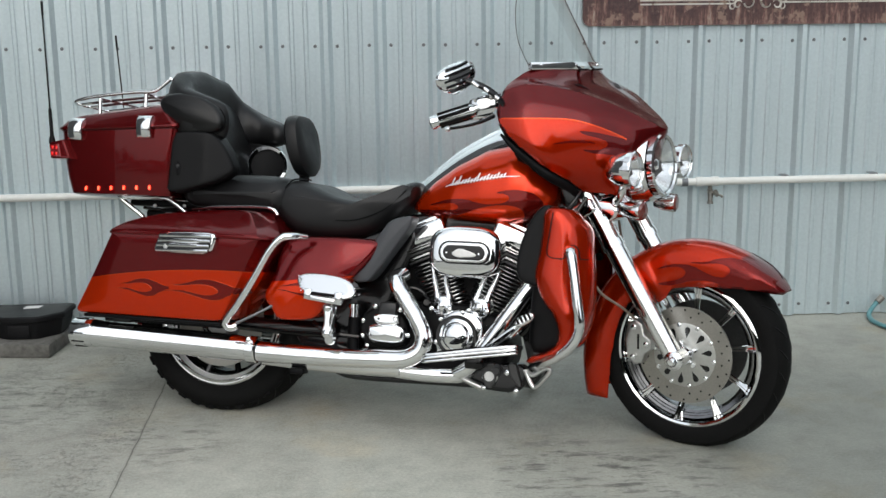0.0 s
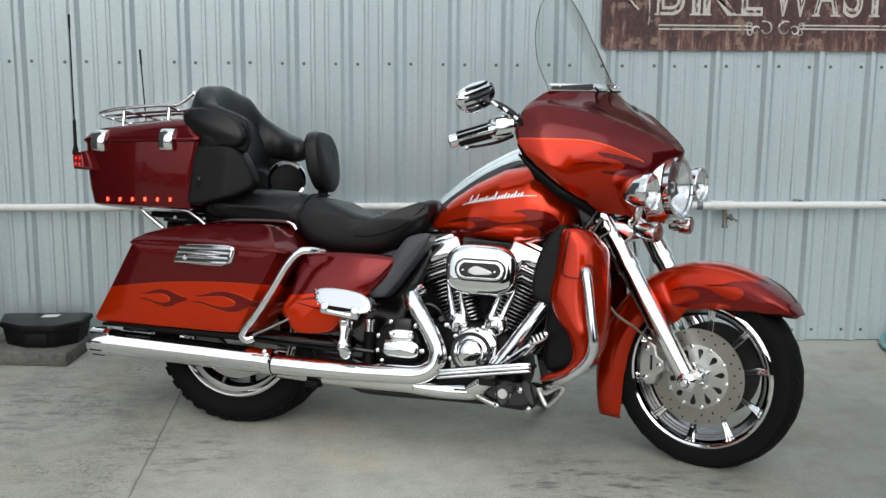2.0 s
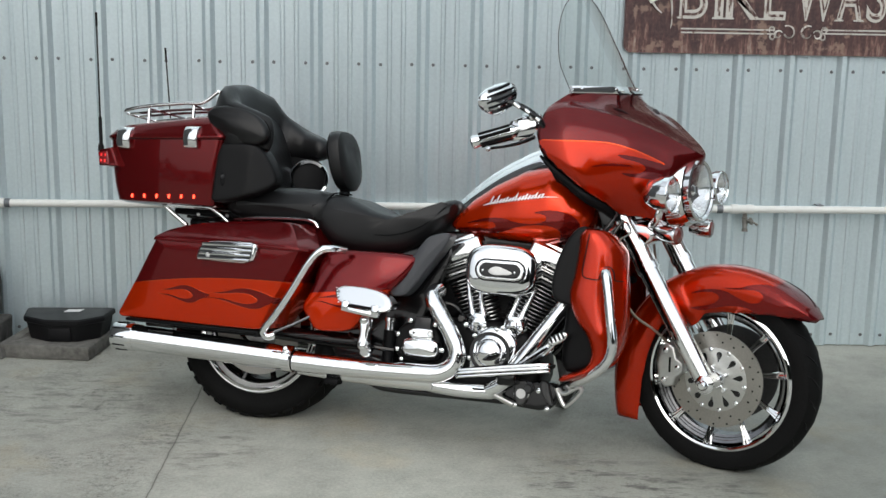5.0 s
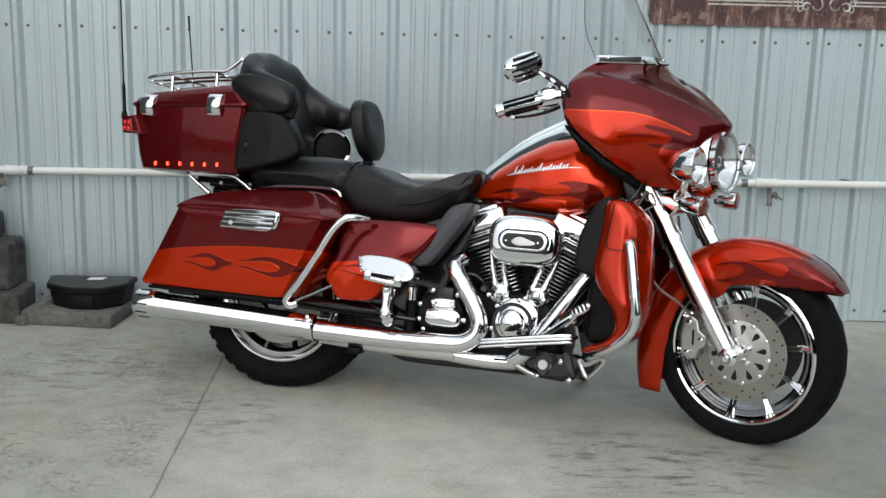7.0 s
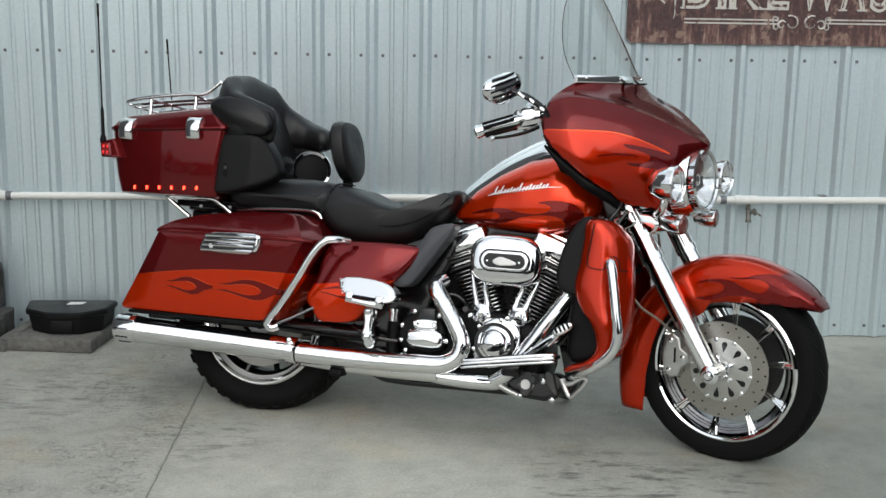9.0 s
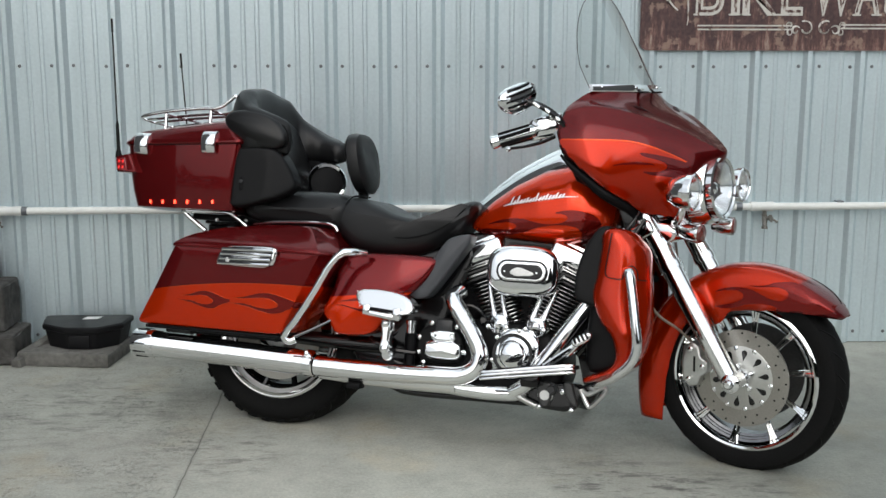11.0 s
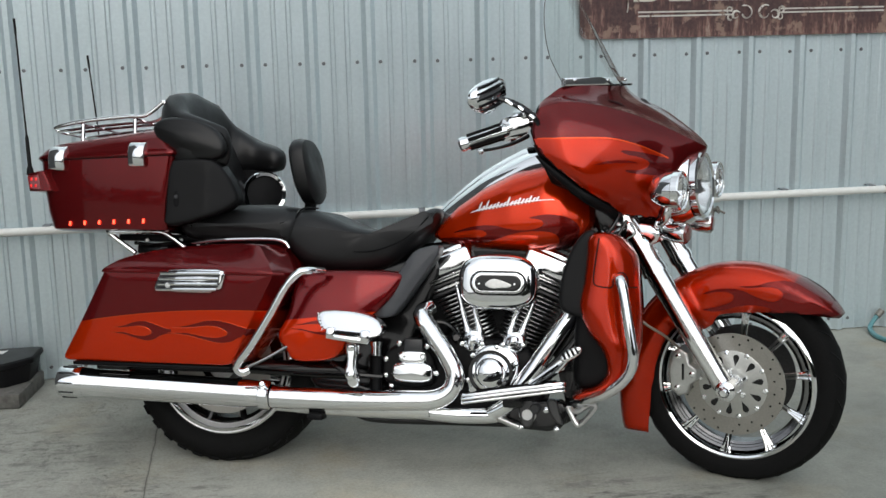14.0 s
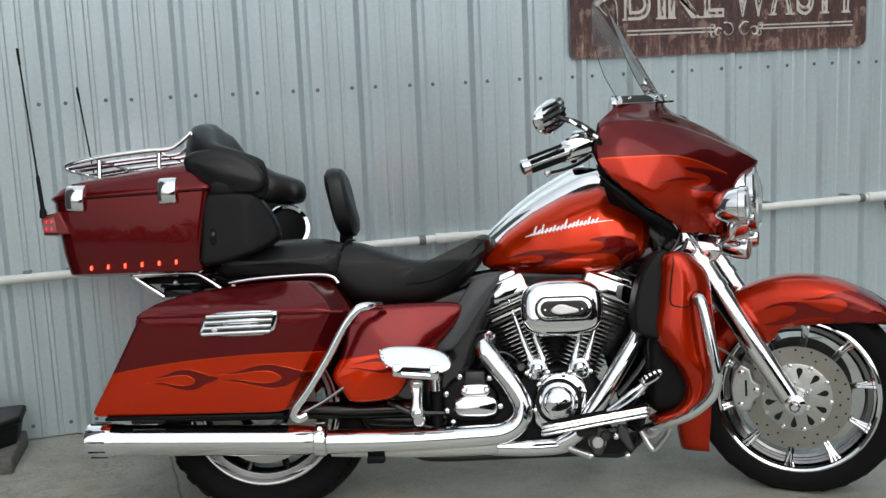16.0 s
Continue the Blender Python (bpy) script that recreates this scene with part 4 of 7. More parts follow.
# -- front fender, swept round the wheel --
def front_fender():
    c = (1.59, 0.306)
    tab = [(36, 0.373, 0.362), (40, 0.373, 0.34), (46, 0.371, 0.315), (60, 0.366, 0.262), (75, 0.363, 0.232), (90, 0.361, 0.219), (101, 0.360, 0.215), (108, 0.359, 0.19), (117, 0.358, 0.182), (122, 0.357, 0.235), (140, 0.355, 0.240), (161, 0.354, 0.236), (180, 0.365, 0.240), (195, 0.380, 0.262), (206, 0.396, 0.29)]
    rings = []
    for th in np.linspace(36, 206, 70):
        ro = np.interp(th, [q[0] for q in tab], [q[1] for q in tab])
        ri = np.interp(th, [q[0] for q in tab], [q[2] for q in tab])
        a = radians(th)
        wd = 0.088 if th < 185 else 0.088 - (th - 185) * 0.0003
        wd *= min(1.0, 0.35 + 0.65 * ((th - 36) / 14) ** 0.6) if th < 50 else 1.0
        ring = []
        drop = ro - ri
        for f, w in ((1.0, 1.0), (0.55, 1.0), (0.30, 0.97), (0.17, 0.88), (0.08, 0.72), (0.025, 0.45), (0.0, 0.0)):
            ring.append((w, f))
        level = 0.47 * min(1.0, max(0.0, (th - 188) / 18))
        full = [(-w, f) for w, f in ring] + [(w, f) for w, f in ring[-2::-1]]
        rings.append([Vector((c[0] + (ro - f * drop if drop > 0.05 else ro - f * drop) * math.cos(a), w * wd, c[1] + (ro - f * drop) * math.sin(a) - f * drop * level)) for w, f in full])
    bm = loft(rings, cap_a=False, cap_b=False, wrap=False)
    ob = bp("front_fender", bm, M_FEND_DIM, "orange front fender with darker flames", True, fix=True)
    so = ob.modifiers.new("thickness", "SOLIDIFY")
    so.thickness, so.offset = 0.003, 0
    return ob


fender = front_fender()


# -- fork, triple clamp, calipers --
for s in (-1, 1):
    y = s * 0.135
    leg = bp("fork_leg", tube([(1.575, y, 0.318), (1.46, y, 0.505), (1.365, y, 0.66)], [0.031, 0.0335, 0.034], 1, 20), M_CHROME, "chrome fork leg", True)
    part("upper_tube", tube([(1.372, y, 0.648), (1.30, y, 0.77), (1.22, y, 0.90)], 0.036, 1, 20), M_CHROME, leg)
    part("fork_foot", lathe([(-0.03, 0.022), (-0.03, 0.03), (0.03, 0.03), (0.036, 0.02), (0.036, 0)], (1.59, y + s * 0.002, 0.306), (0, s, 0), 24), M_CHROME, leg)
    part("axle_nut", lathe([(0, 0.017), (0.012, 0.017), (0.02, 0.010), (0.021, 0)], (1.59, y + s * 0.036, 0.306), (0, s, 0), 8), M_CHROME, leg)
    part("fork_seal", lathe([(-0.012, 0.034), (-0.012, 0.039), (0.012, 0.039), (0.012, 0.036)], (1.37, y, 0.652), (-0.52, 0, 0.85), 20), M_CHROME, leg)
    cal = bp("brake_caliper", shell([(1.408, 0.285), (1.432, 0.262), (1.462, 0.272), (1.470, 0.300), (1.492, 0.318), (1.492, 0.350), (1.468, 0.365), (1.462, 0.398), (1.436, 0.412), (1.410, 0.395), (1.400, 0.34)], 0.110, 0.055, 0.008, 0, 0.0, s), M_ALU, "silver brake caliper", True)
    for x, z in ((1.432, 0.290), (1.478, 0.335), (1.436, 0.388)):
        part("caliper_slot", block((0.007, 0.006, 0.05), Matrix.Translation((1.448, s * 0.110, 0.34)), 0.002), M_GLOSSBLK, cal) if x == 1.432 else None
        part("caliper_bolt", lathe([(0, 0.009), (0.006, 0.009), (0.008, 0.005), (0.008, 0)], (x, s * 0.114, z), (0, s, 0), 10), M_CHROME, cal)
    bp("brake_line", tube([(1.44, s * 0.10, 0.405), (1.40, s * 0.13, 0.45), (1.33, s * 0.15, 0.50), (1.285, s * 0.14, 0.58), (1.28, s * 0.10, 0.70)], 0.0042, 6, 8), M_BRAID, "tan braided brake line", True)
bp("lower_clamp", block((0.075, 0.36, 0.05), Matrix.Translation((1.285, 0, 0.765)) @ Matrix.Rotation(radians(-30), 4, "Y"), 0.012, 3), M_CHROME, "chrome fork clamp", True)
bp("clamp_cover", shell([(1.235, 0.79), (1.30, 0.80), (1.385, 0.785), (1.395, 0.745), (1.345, 0.715), (1.27, 0.725)], 0.15, 0.02, 0.012, 1, 0.004), M_CHROME, "chrome cover below the headlight", True)
bp("light_bar", tube([(1.435, -0.203, 0.85), (1.425, -0.20, 0.815), (1.39, -0.15, 0.79), (1.40, 0, 0.775), (1.39, 0.15, 0.79), (1.425, 0.20, 0.815), (1.435, 0.203, 0.85)], 0.013, 6, 12), M_CHROME, "chrome auxiliary light bar", True)
for s in (-1, 1):
    sg = bp("turn_signal", lathe([(-0.045, 0.012), (-0.04, 0.022), (-0.01, 0.030), (0.022, 0.032), (0.03, 0.030)], (1.44, s * 0.13, 0.765), (1, s * 0.12, -0.05), 20), M_CHROME, "chrome bullet turn signal", True)
    part("lens", lathe([(0.028, 0.029), (0.036, 0.022), (0.039, 0)], (1.44, s * 0.13, 0.765), (1, s * 0.12, -0.05), 20), M_AMBER, sg)
    part("stalk", tube([(1.43, s * 0.13, 0.775), (1.40, s * 0.12, 0.80)], 0.011, 1, 10), M_CHROME, sg)


# -- batwing fairing --
def fairing():
    # each station runs from the windshield foot over the hood to the ridge (fourth point), then down the flank
    half = [
        [(1.205, 0.0, 1.213), (1.232, 0.0, 1.172), (1.335, 0.0, 1.119), (1.490, 0.0, 1.012), (1.484, 0.0, 0.995), (1.46, 0.0, 0.94), (1.44, 0.0, 0.88), (1.41, 0.0, 0.80)],
        [(1.2015, 0.05, 1.215), (1.228, 0.052, 1.174), (1.318, 0.054, 1.124), (1.452, 0.055, 1.039), (1.446, 0.088, 1.005), (1.436, 0.102, 0.95), (1.420, 0.105, 0.88), (1.385, 0.09, 0.80)],
        [(1.188, 0.11, 1.217), (1.215, 0.112, 1.176), (1.285, 0.112, 1.134), (1.375, 0.112, 1.086), (1.387, 0.144, 1.042), (1.392, 0.157, 0.97), (1.376, 0.160, 0.89), (1.335, 0.14, 0.815)],
        [(1.160, 0.18, 1.219), (1.188, 0.185, 1.180), (1.235, 0.186, 1.152), (1.290, 0.185, 1.127), (1.318, 0.214, 1.072), (1.333, 0.224, 0.99), (1.322, 0.217, 0.90), (1.285, 0.18, 0.826)],
        [(1.122, 0.235, 1.203), (1.138, 0.242, 1.182), (1.165, 0.248, 1.167), (1.200, 0.254, 1.154), (1.235, 0.287, 1.086), (1.257, 0.296, 1.01), (1.270, 0.282, 0.922), (1.266, 0.235, 0.860)],
        [(1.100, 0.270, 1.180), (1.108, 0.278, 1.172), (1.122, 0.286, 1.166), (1.140, 0.294, 1.158), (1.158, 0.334, 1.092), (1.174, 0.347, 1.02), (1.212, 0.335, 0.955), (1.238, 0.290, 0.892)],
        [(1.080, 0.290, 1.160), (1.081, 0.300, 1.156), (1.083, 0.311, 1.150), (1.085, 0.322, 1.142), (1.076, 0.350, 1.080), (1.099, 0.360, 1.025), (1.148, 0.350, 0.978), (1.205, 0.312, 0.920)],
    ]
    full = [[(x, -y, z) for x, y, z in st] for st in half[:0:-1]] + half
    cols = [catmull(c[:4], 6) + catmull(c[3:], 6)[1:] for c in full]
    rows = [catmull([c[i] for c in cols], 6) for i in range(len(cols[0]))]
    bm = loft(rows, cap_a=False, cap_b=False, wrap=False)
    ob = bp("fairing", bm, M_FAIR, "burgundy batwing fairing with an orange lower half", True, angle=24)
    so = ob.modifiers.new("thickness", "SOLIDIFY")
    so.thickness, so.offset = 0.005, 0
    for sd in (-1, 1):
        at = lambda q, lift: Vector((q[0] + lift * 0.6, sd * q[1], q[2] + lift))
        part("hood_vent", tube([at((1.236, 0.150, 1.161), 0.0), at((1.256, 0.130, 1.151), 0.001), at((1.282, 0.112, 1.136), 0.0)], [0.001, 0.006, 0.001], 5, 8, flat=0.3), M_GREYPL, ob, "dark vent in the hood")
    return ob, half


fairing_ob, _half = fairing()
_inner = bmesh.new()
for s in (-1, 1):
    a = [_inner.verts.new((x - 0.004, s * y * 0.985, z)) for x, y, z in _half[6]]
    b = [_inner.verts.new((x + 0.03, s * (y - 0.12), z)) for x, y, z in _half[6]]
    c = [_inner.verts.new((x + 0.05, 0.0, z)) for x, y, z in _half[6]]
    for p, q in ((a, b), (b, c)):
        for i in range(len(p) - 1):
            _inner.faces.new((p[i], p[i + 1], q[i + 1], q[i]))
_in = bp("inner_fairing", _inner, M_BLACK, "black inner fairing panel", True)
_in.modifiers.new("thickness", "SOLIDIFY").thickness = 0.006
for s in (-1, 1):
    bp("fairing_skirt", loft([[(1.075, s * 0.345, 1.04), (1.18, s * 0.315, 0.895), (1.30, s * 0.16, 0.808), (1.28, s * 0.11, 0.795), (1.09, s * 0.25, 0.92)], [(1.10, s * 0.30, 1.03), (1.17, s * 0.27, 0.91), (1.28, s * 0.14, 0.825), (1.27, s * 0.11, 0.82), (1.12, s * 0.23, 0.94)]]), M_BLACK, "black lower edge of the fairing", True, smooth=False)


for s in (-1, 1):
    low = [_half[6][5], _half[6][6], _half[6][7], _half[5][7], _half[4][7], _half[3][7], _half[2][7]]
    bp("edge_trim", tube([(x - 0.013, s * (y - 0.012), z - 0.017) for x, y, z in low], [0.004, 0.012, 0.017, 0.018, 0.017, 0.013, 0.008], 5, 10), M_BLACK, "black rubber trim along the fairing edge", True)


def windshield():
    rows = []
    for k in range(25):
        v = 1 - (1 - k / 24) ** 2
        rise = 0.325 * v
        hw = float(np.interp(rise, [0.0, 0.04, 0.08, 0.13, 0.18, 0.22, 0.25, 0.28, 0.30, 0.315, 0.325], [0.240, 0.2395, 0.236, 0.220, 0.197, 0.173, 0.150, 0.120, 0.090, 0.055, 0.003]))
        row = []
        for j in range(17):
            y = (-1 + j / 8) * hw
            row.append(Vector((1.207 - 0.55 * rise - 1.4 * y * y, y, 1.218 + rise - 0.1 * y * y * v)))
        rows.append(row)
    bm = loft(rows, cap_a=False, cap_b=False, wrap=False)
    ob = bp("windshield", bm, M_SHIELD, "clear curved windshield", True)
    ob.visible_shadow = False
    edge = [r[0] for r in rows] + [r[-1] for r in rows[::-1]]
    part("edge", tube([p for p in edge], 0.0013, 1, 6), M_GREYPL, ob)
    tb = bmesh.new()
    pr = []
    for j in range(21):
        u = -1 + 2 * j / 20
        y = 0.240 * u
        x = 1.207 - 1.4 * y * y + 0.006
        pr.append([Vector((x + a, y, 1.213 + b)) for a, b in ((0.004, -0.006), (0.007, 0.004), (0.001, 0.017), (-0.008, 0.017), (-0.008, -0.006))])
    rings_into(tb, pr)
    tr = bp("windshield_trim", tb, M_CHROME, "chrome strip along the windshield foot", True)
    for y in (-0.21, -0.075, 0.075, 0.21):
        part("trim_screw", lathe([(0, 0.006), (0.003, 0.005), (0.004, 0)], (1.207 - 1.4 * y * y + 0.011, y, 1.222), (1, 2.8 * y, 0.35), 10), M_CHROME, tr)
    for s in (-1, 1):
        part("vent_lip", block((0.05, 0.016, 0.006), Matrix.Translation((1.215, s * 0.05, 1.206)), 0.002), M_GLOSSBLK, tr)


windshield()


def headlight(name, c, R, deep, label, tilt=0.0):
    d = Vector((1, 0, tilt)).normalized()
    c = Vector(c)
    hl = bp(name, lathe([(-deep, R * 0.35), (-deep * 0.85, R * 0.7), (-deep * 0.45, R * 0.93), (-0.012, R * 0.98), (-0.01, R * 1.04), (0.008, R * 1.05), (0.012, R * 0.98), (0.006, R * 0.91)], c, d, 40), M_CHROME, label, True)
    part("reflector", lathe([(-R * 0.55, 0.0), (-R * 0.5, R * 0.3), (-R * 0.25, R * 0.68), (0.0, R * 0.9)], c, d, 40), M_CHROME, hl)
    part("bulb", lathe([(-R * 0.5, R * 0.1), (-R * 0.18, R * 0.2), (-R * 0.12, R * 0.12), (-R * 0.12, 0)], c, d, 14), M_CHROME, hl)
    part("lens", lathe([(0.004, R * 0.92), (0.012, R * 0.8), (0.02, R * 0.45), (0.022, 0.0), (0.018, 0.0), (0.016, R * 0.45), (0.008, R * 0.8), (0.0, R * 0.92)], c, d, 40), M_LENS, hl).visible_shadow = False
    return hl


headlight("headlight", (1.476, 0, 0.900), 0.098, 0.08, "round chrome headlight with a clear lens", 0.05)
for s in (-1, 1):
    headlight("spot_lamp", (1.466, s * 0.20, 0.897), 0.056, 0.085, "round chrome auxiliary lamp")
bp("headlight_surround", lathe([(-0.07, 0.125), (-0.03, 0.118), (-0.012, 0.107), (-0.012, 0.10)], (1.474, 0, 0.900), (1, 0, 0.05), 40), M_CHROME, "chrome nacelle round the headlight", True)


# -- handlebar, grips, levers, mirrors --
for s in (-1, 1):
    bar = bp("handlebar", tube([(0.985, s * 0.375, 1.082), (1.04, s * 0.335, 1.098), (1.12, s * 0.25, 1.11), (1.16, s * 0.10, 1.09)], 0.0135, 6, 12), M_CHROME, "chrome handlebar half", True)
    gp, ge = Vector((1.0, s * 0.366, 1.084)), Vector((0.884, s * 0.435, 1.045))
    dg = (ge - gp).normalized()
    L = (ge - gp).length
    part("grip", lathe([(0, 0.019), (0.006, 0.021), (L - 0.02, 0.0195), (L - 0.012, 0.022), (L, 0.022), (L + 0.006, 0.014), (L + 0.006, 0)], gp, dg, 24), M_CHROME, bar, "chrome grip with black rubber strips")
    u = dg.orthogonal().normalized()
    for k in range(6):
        a = 2 * math.pi * k / 6
        o = (u * math.cos(a) + dg.cross(u) * math.sin(a)) * 0.0195
        part("grip_rubber", tube([gp + dg * 0.012 + o, gp + dg * (L - 0.025) + o * 0.97], 0.0068, 1, 6), M_RUBBER, bar)
    sw = bp("switch_housing", loft([[Vector((1.0, s * 0.366, 1.086)) + Vector((dx, s * 0.0, dz)) - dg * q for dx, dz in [(0.026 * math.cos(t) * k, 0.034 * math.sin(t) * k) for t in (2 * math.pi * i / 14 for i in range(14))]] for q, k in ((-0.004, 0.7), (0.0, 1.0), (0.045, 1.05), (0.056, 0.7))]), M_CHROME, "chrome switch housing", True)
    part("switch_button", block((0.016, 0.012, 0.012), Matrix.Translation((0.985, s * 0.352, 1.058)), 0.003), M_BLACK, sw)
    part("switch_button", block((0.018, 0.012, 0.010), Matrix.Translation((1.012, s * 0.34, 1.052)), 0.003), M_BLACK, sw)
    part("reservoir", block((0.062, 0.045, 0.024), Matrix.Translation((1.04, s * 0.33, 1.128)) @ Matrix.Rotation(radians(s * 28), 4, "Z"), 0.008, 3), M_CHROME, sw)
    lev = bp("hand_lever", tube([(1.060, s * 0.345, 1.066), (1.035, s * 0.385, 1.048), (1.005, s * 0.432, 1.036), (0.972, s * 0.468, 1.030)], [0.010, 0.008, 0.006, 0.006], 6, 10, flat=0.7), M_GLOSSBLK, "black hand lever with a chrome ball end", True)
    part("lever_ball", lathe([(-0.010, 0.0), (-0.007, 0.007), (0.0, 0.010), (0.007, 0.007), (0.010, 0.0)], (0.968, s * 0.472, 1.029), (-0.8, s * 0.5, -0.2), 14), M_CHROME, lev)
    mc = Vector((0.972, s * 0.42, 1.188))
    axis = Vector((-0.95, -s * 0.30, 0.02)).normalized()
    sd = Vector((0, 0, 1)).cross(axis).normalized()
    upv = axis.cross(sd)
    sd, upv = sd * math.cos(s * 0.3) + upv * math.sin(s * 0.3), upv * math.cos(s * 0.3) - sd * math.sin(s * 0.3)
    ring = lambda q, k: [mc + axis * q + (sd * math.cos(t) * 0.080 * k + upv * (math.sin(t) * 0.048 + 0.006 * math.cos(2 * t)) * k) for t in (2 * math.pi * i / 28 for i in range(28))]
    mir = bp("mirror", loft([ring(-0.018, 0.25), ring(-0.014, 0.7), ring(-0.004, 0.95), ring(0.006, 1.0), ring(0.012, 0.97)]), M_CHROME, "chrome oval mirror with grooves", True)
    part("stem", tube([(1.0, s * 0.41, 1.178), (1.04, s * 0.39, 1.160), (1.075, s * 0.36, 1.130), (1.095, s * 0.335, 1.095)], [0.008, 0.012, 0.012, 0.010], 5, 10, flat=0.6), M_GLOSSBLK, mir, "black mirror stem with chrome insets")
    for q in ((1.028, 0.396, 1.166), (1.054, 0.379, 1.150), (1.078, 0.357, 1.126)):
        part("stem_slot", tube([(q[0] - 0.009, s * (q[1] + 0.009), q[2] + 0.006), (q[0] + 0.009, s * (q[1] + 0.003), q[2] - 0.009)], 0.0062, 1, 8), M_CHROME, mir)
    for k in range(-2, 3):
        v = k * 0.017
        hwid = 0.07 * math.sqrt(max(0.05, 1 - (v / 0.05) ** 2))
        part("groove", tube([mc - axis * 0.010 + sd * (-hwid * 0.86) + upv * v, mc - axis * 0.0175 + upv * v, mc - axis * 0.010 + sd * hwid * 0.86 + upv * v], 0.0048, 4, 6), M_GLOSSBLK, mir)


# -- tank, console, seat --
def tank():
    tab = [(0.645, 0.722, 0.742, 0.03), (0.67, 0.708, 0.772, 0.06), (0.72, 0.697, 0.823, 0.095), (0.80, 0.688, 0.880, 0.132), (0.90, 0.682, 0.932, 0.160), (1.0, 0.680, 0.958, 0.172), (1.06, 0.690, 0.948, 0.168), (1.11, 0.712, 0.905, 0.145), (1.14, 0.745, 0.865, 0.105), (1.155, 0.78, 0.83, 0.05)]
    xs = [q[0] for q in tab]
    rings = []
    for x in list(np.linspace(0.645, 1.155, 40)):
        zb, zt, hw = (float(np.interp(x, xs, [q[i] for q in tab])) for i in (1, 2, 3))
        ring = []
        for k in range(36):
            a = 2 * math.pi * k / 36
            ca, sa = math.cos(a), math.sin(a)
            cy = math.copysign(abs(ca) ** 0.75, ca)
            sz = math.copysign(abs(sa) ** (0.85 if sa > 0 else 0.6), sa)
            zm = zb + (zt - zb) * 0.40
            ring.append(Vector((x, hw * cy, zm + (zt - zm) * sz if sa > 0 else zm + (zm - zb) * sz)))
        rings.append(ring)
    return bp("fuel_tank", loft(rings), M_TANK, "orange fuel tank with dark painted flames")


tank_ob = tank()
TANK_FLAME = [(1.028, 0.684), (1.050, 0.709), (1.048, 0.732), (1.015, 0.744), (0.953, 0.743), (0.895, 0.731), (0.838, 0.710), (0.760, 0.702), (0.700, 0.708), (0.668, 0.719), (0.700, 0.722), (0.766, 0.723), (0.815, 0.723), (0.832, 0.735), (0.808, 0.747), (0.760, 0.743), (0.706, 0.734), (0.760, 0.752), (0.808, 0.760), (0.859, 0.759), (0.891, 0.749), (0.940, 0.744), (0.987, 0.751), (1.007, 0.765), (0.995, 0.779), (0.950, 0.782), (1.003, 0.794), (1.049, 0.793), (1.093, 0.780), (1.114, 0.750), (1.090, 0.703)]
_script = [[(0.775, 0.798, 0.0008), (0.80, 0.806, 0.003), (0.85, 0.816, 0.0022), (0.90, 0.824, 0.0018), (0.97, 0.834, 0.002), (1.035, 0.838, 0.0006)]]
_rg = random.Random(3)
for _k in range(17):
    _x = 0.802 + 0.0112 * _k
    _zz = 0.806 + 0.165 * (_x - 0.802)
    _h = (0.026 if _k in (0, 2, 8) else 0.017 if _k in (5, 11, 14) else 0.011) * _rg.uniform(0.9, 1.15)
    _script.append([(_x, _zz - 0.004, 0.0022), (_x + 0.004, _zz + _h * 0.5, 0.0034), (_x + 0.009, _zz + _h, 0.0016)])
decal("tank_script", tank_ob, _script, M_BAND, lift=0.002, label="raised chrome script badge as plain strokes")
for s in (-1, 1):
    painted("flame", tank_ob, TANK_FLAME, M_DECAL, s, 0.0014, "dark painted flames with orange tongues")
_top = [(0.655, 0.0, 0.800), (0.72, 0.0, 0.858), (0.80, 0.0, 0.918), (0.90, 0.0, 0.975), (0.97, 0.0, 1.003), (1.02, 0.0, 1.000), (1.07, 0.0, 0.955), (1.10, 0.0, 0.895)]
_rings = []
for p, hw in zip(catmull(_top, 5), np.interp(np.linspace(0, 1, 36), [0, 0.4, 0.7, 0.85, 1], [0.022, 0.05, 0.066, 0.07, 0.05])):
    _rings.append([p + Vector((0, hw * q, dz)) for q, dz in ((-1.15, -0.06), (-1.02, -0.034), (-0.82, -0.014), (-0.45, -0.001), (0.45, -0.001), (0.82, -0.014), (1.02, -0.034), (1.15, -0.06))])
console = bp("tank_console", loft(_rings), M_CHROME, "chrome tank console with a black centre")
for s in (-1, 1):
    lo, hi = (0, 1) if s < 0 else (7, 6)
    part("console_trim", loft([[r[lo] + Vector((0, s * 0.004, 0)), r[lo].lerp(r[hi], 0.4) + Vector((0, s * 0.004, 0)), r[lo].lerp(r[hi], 0.45) - Vector((0, s * 0.004, 0)), r[lo] - Vector((0, s * 0.004, 0))] for r in _rings]), M_GLOSSBLK, console, "black trim strip along the console")
part("filler_door", lathe([(0, 0.045), (0.006, 0.044), (0.01, 0.03), (0.01, 0)], (0.975, 0, 1.0), (0.1, 0, 1), 24), M_GLOSSBLK, console)
part("console_strip", tube([(x, 0, z + 0.002) for x, _, z in _top[:5]], [0.008, 0.02, 0.024], 5, 8, flat=0.25), M_CHROME, console)
bp("neck_cover", block((0.10, 0.12, 0.16), Matrix.Translation((1.19, 0, 0.80)) @ Matrix.Rotation(radians(-26), 4, "Y"), 0.02, 3), M_GLOSSBLK, "black steering neck")
bp("neck_bolt", lathe([(0, 0.022), (0.02, 0.022), (0.028, 0.012), (0.028, 0)], (1.165, -0.10, 0.725), (0.3, -1, 0.1), 16), M_CHROME, "chrome horn bolt by the tank")

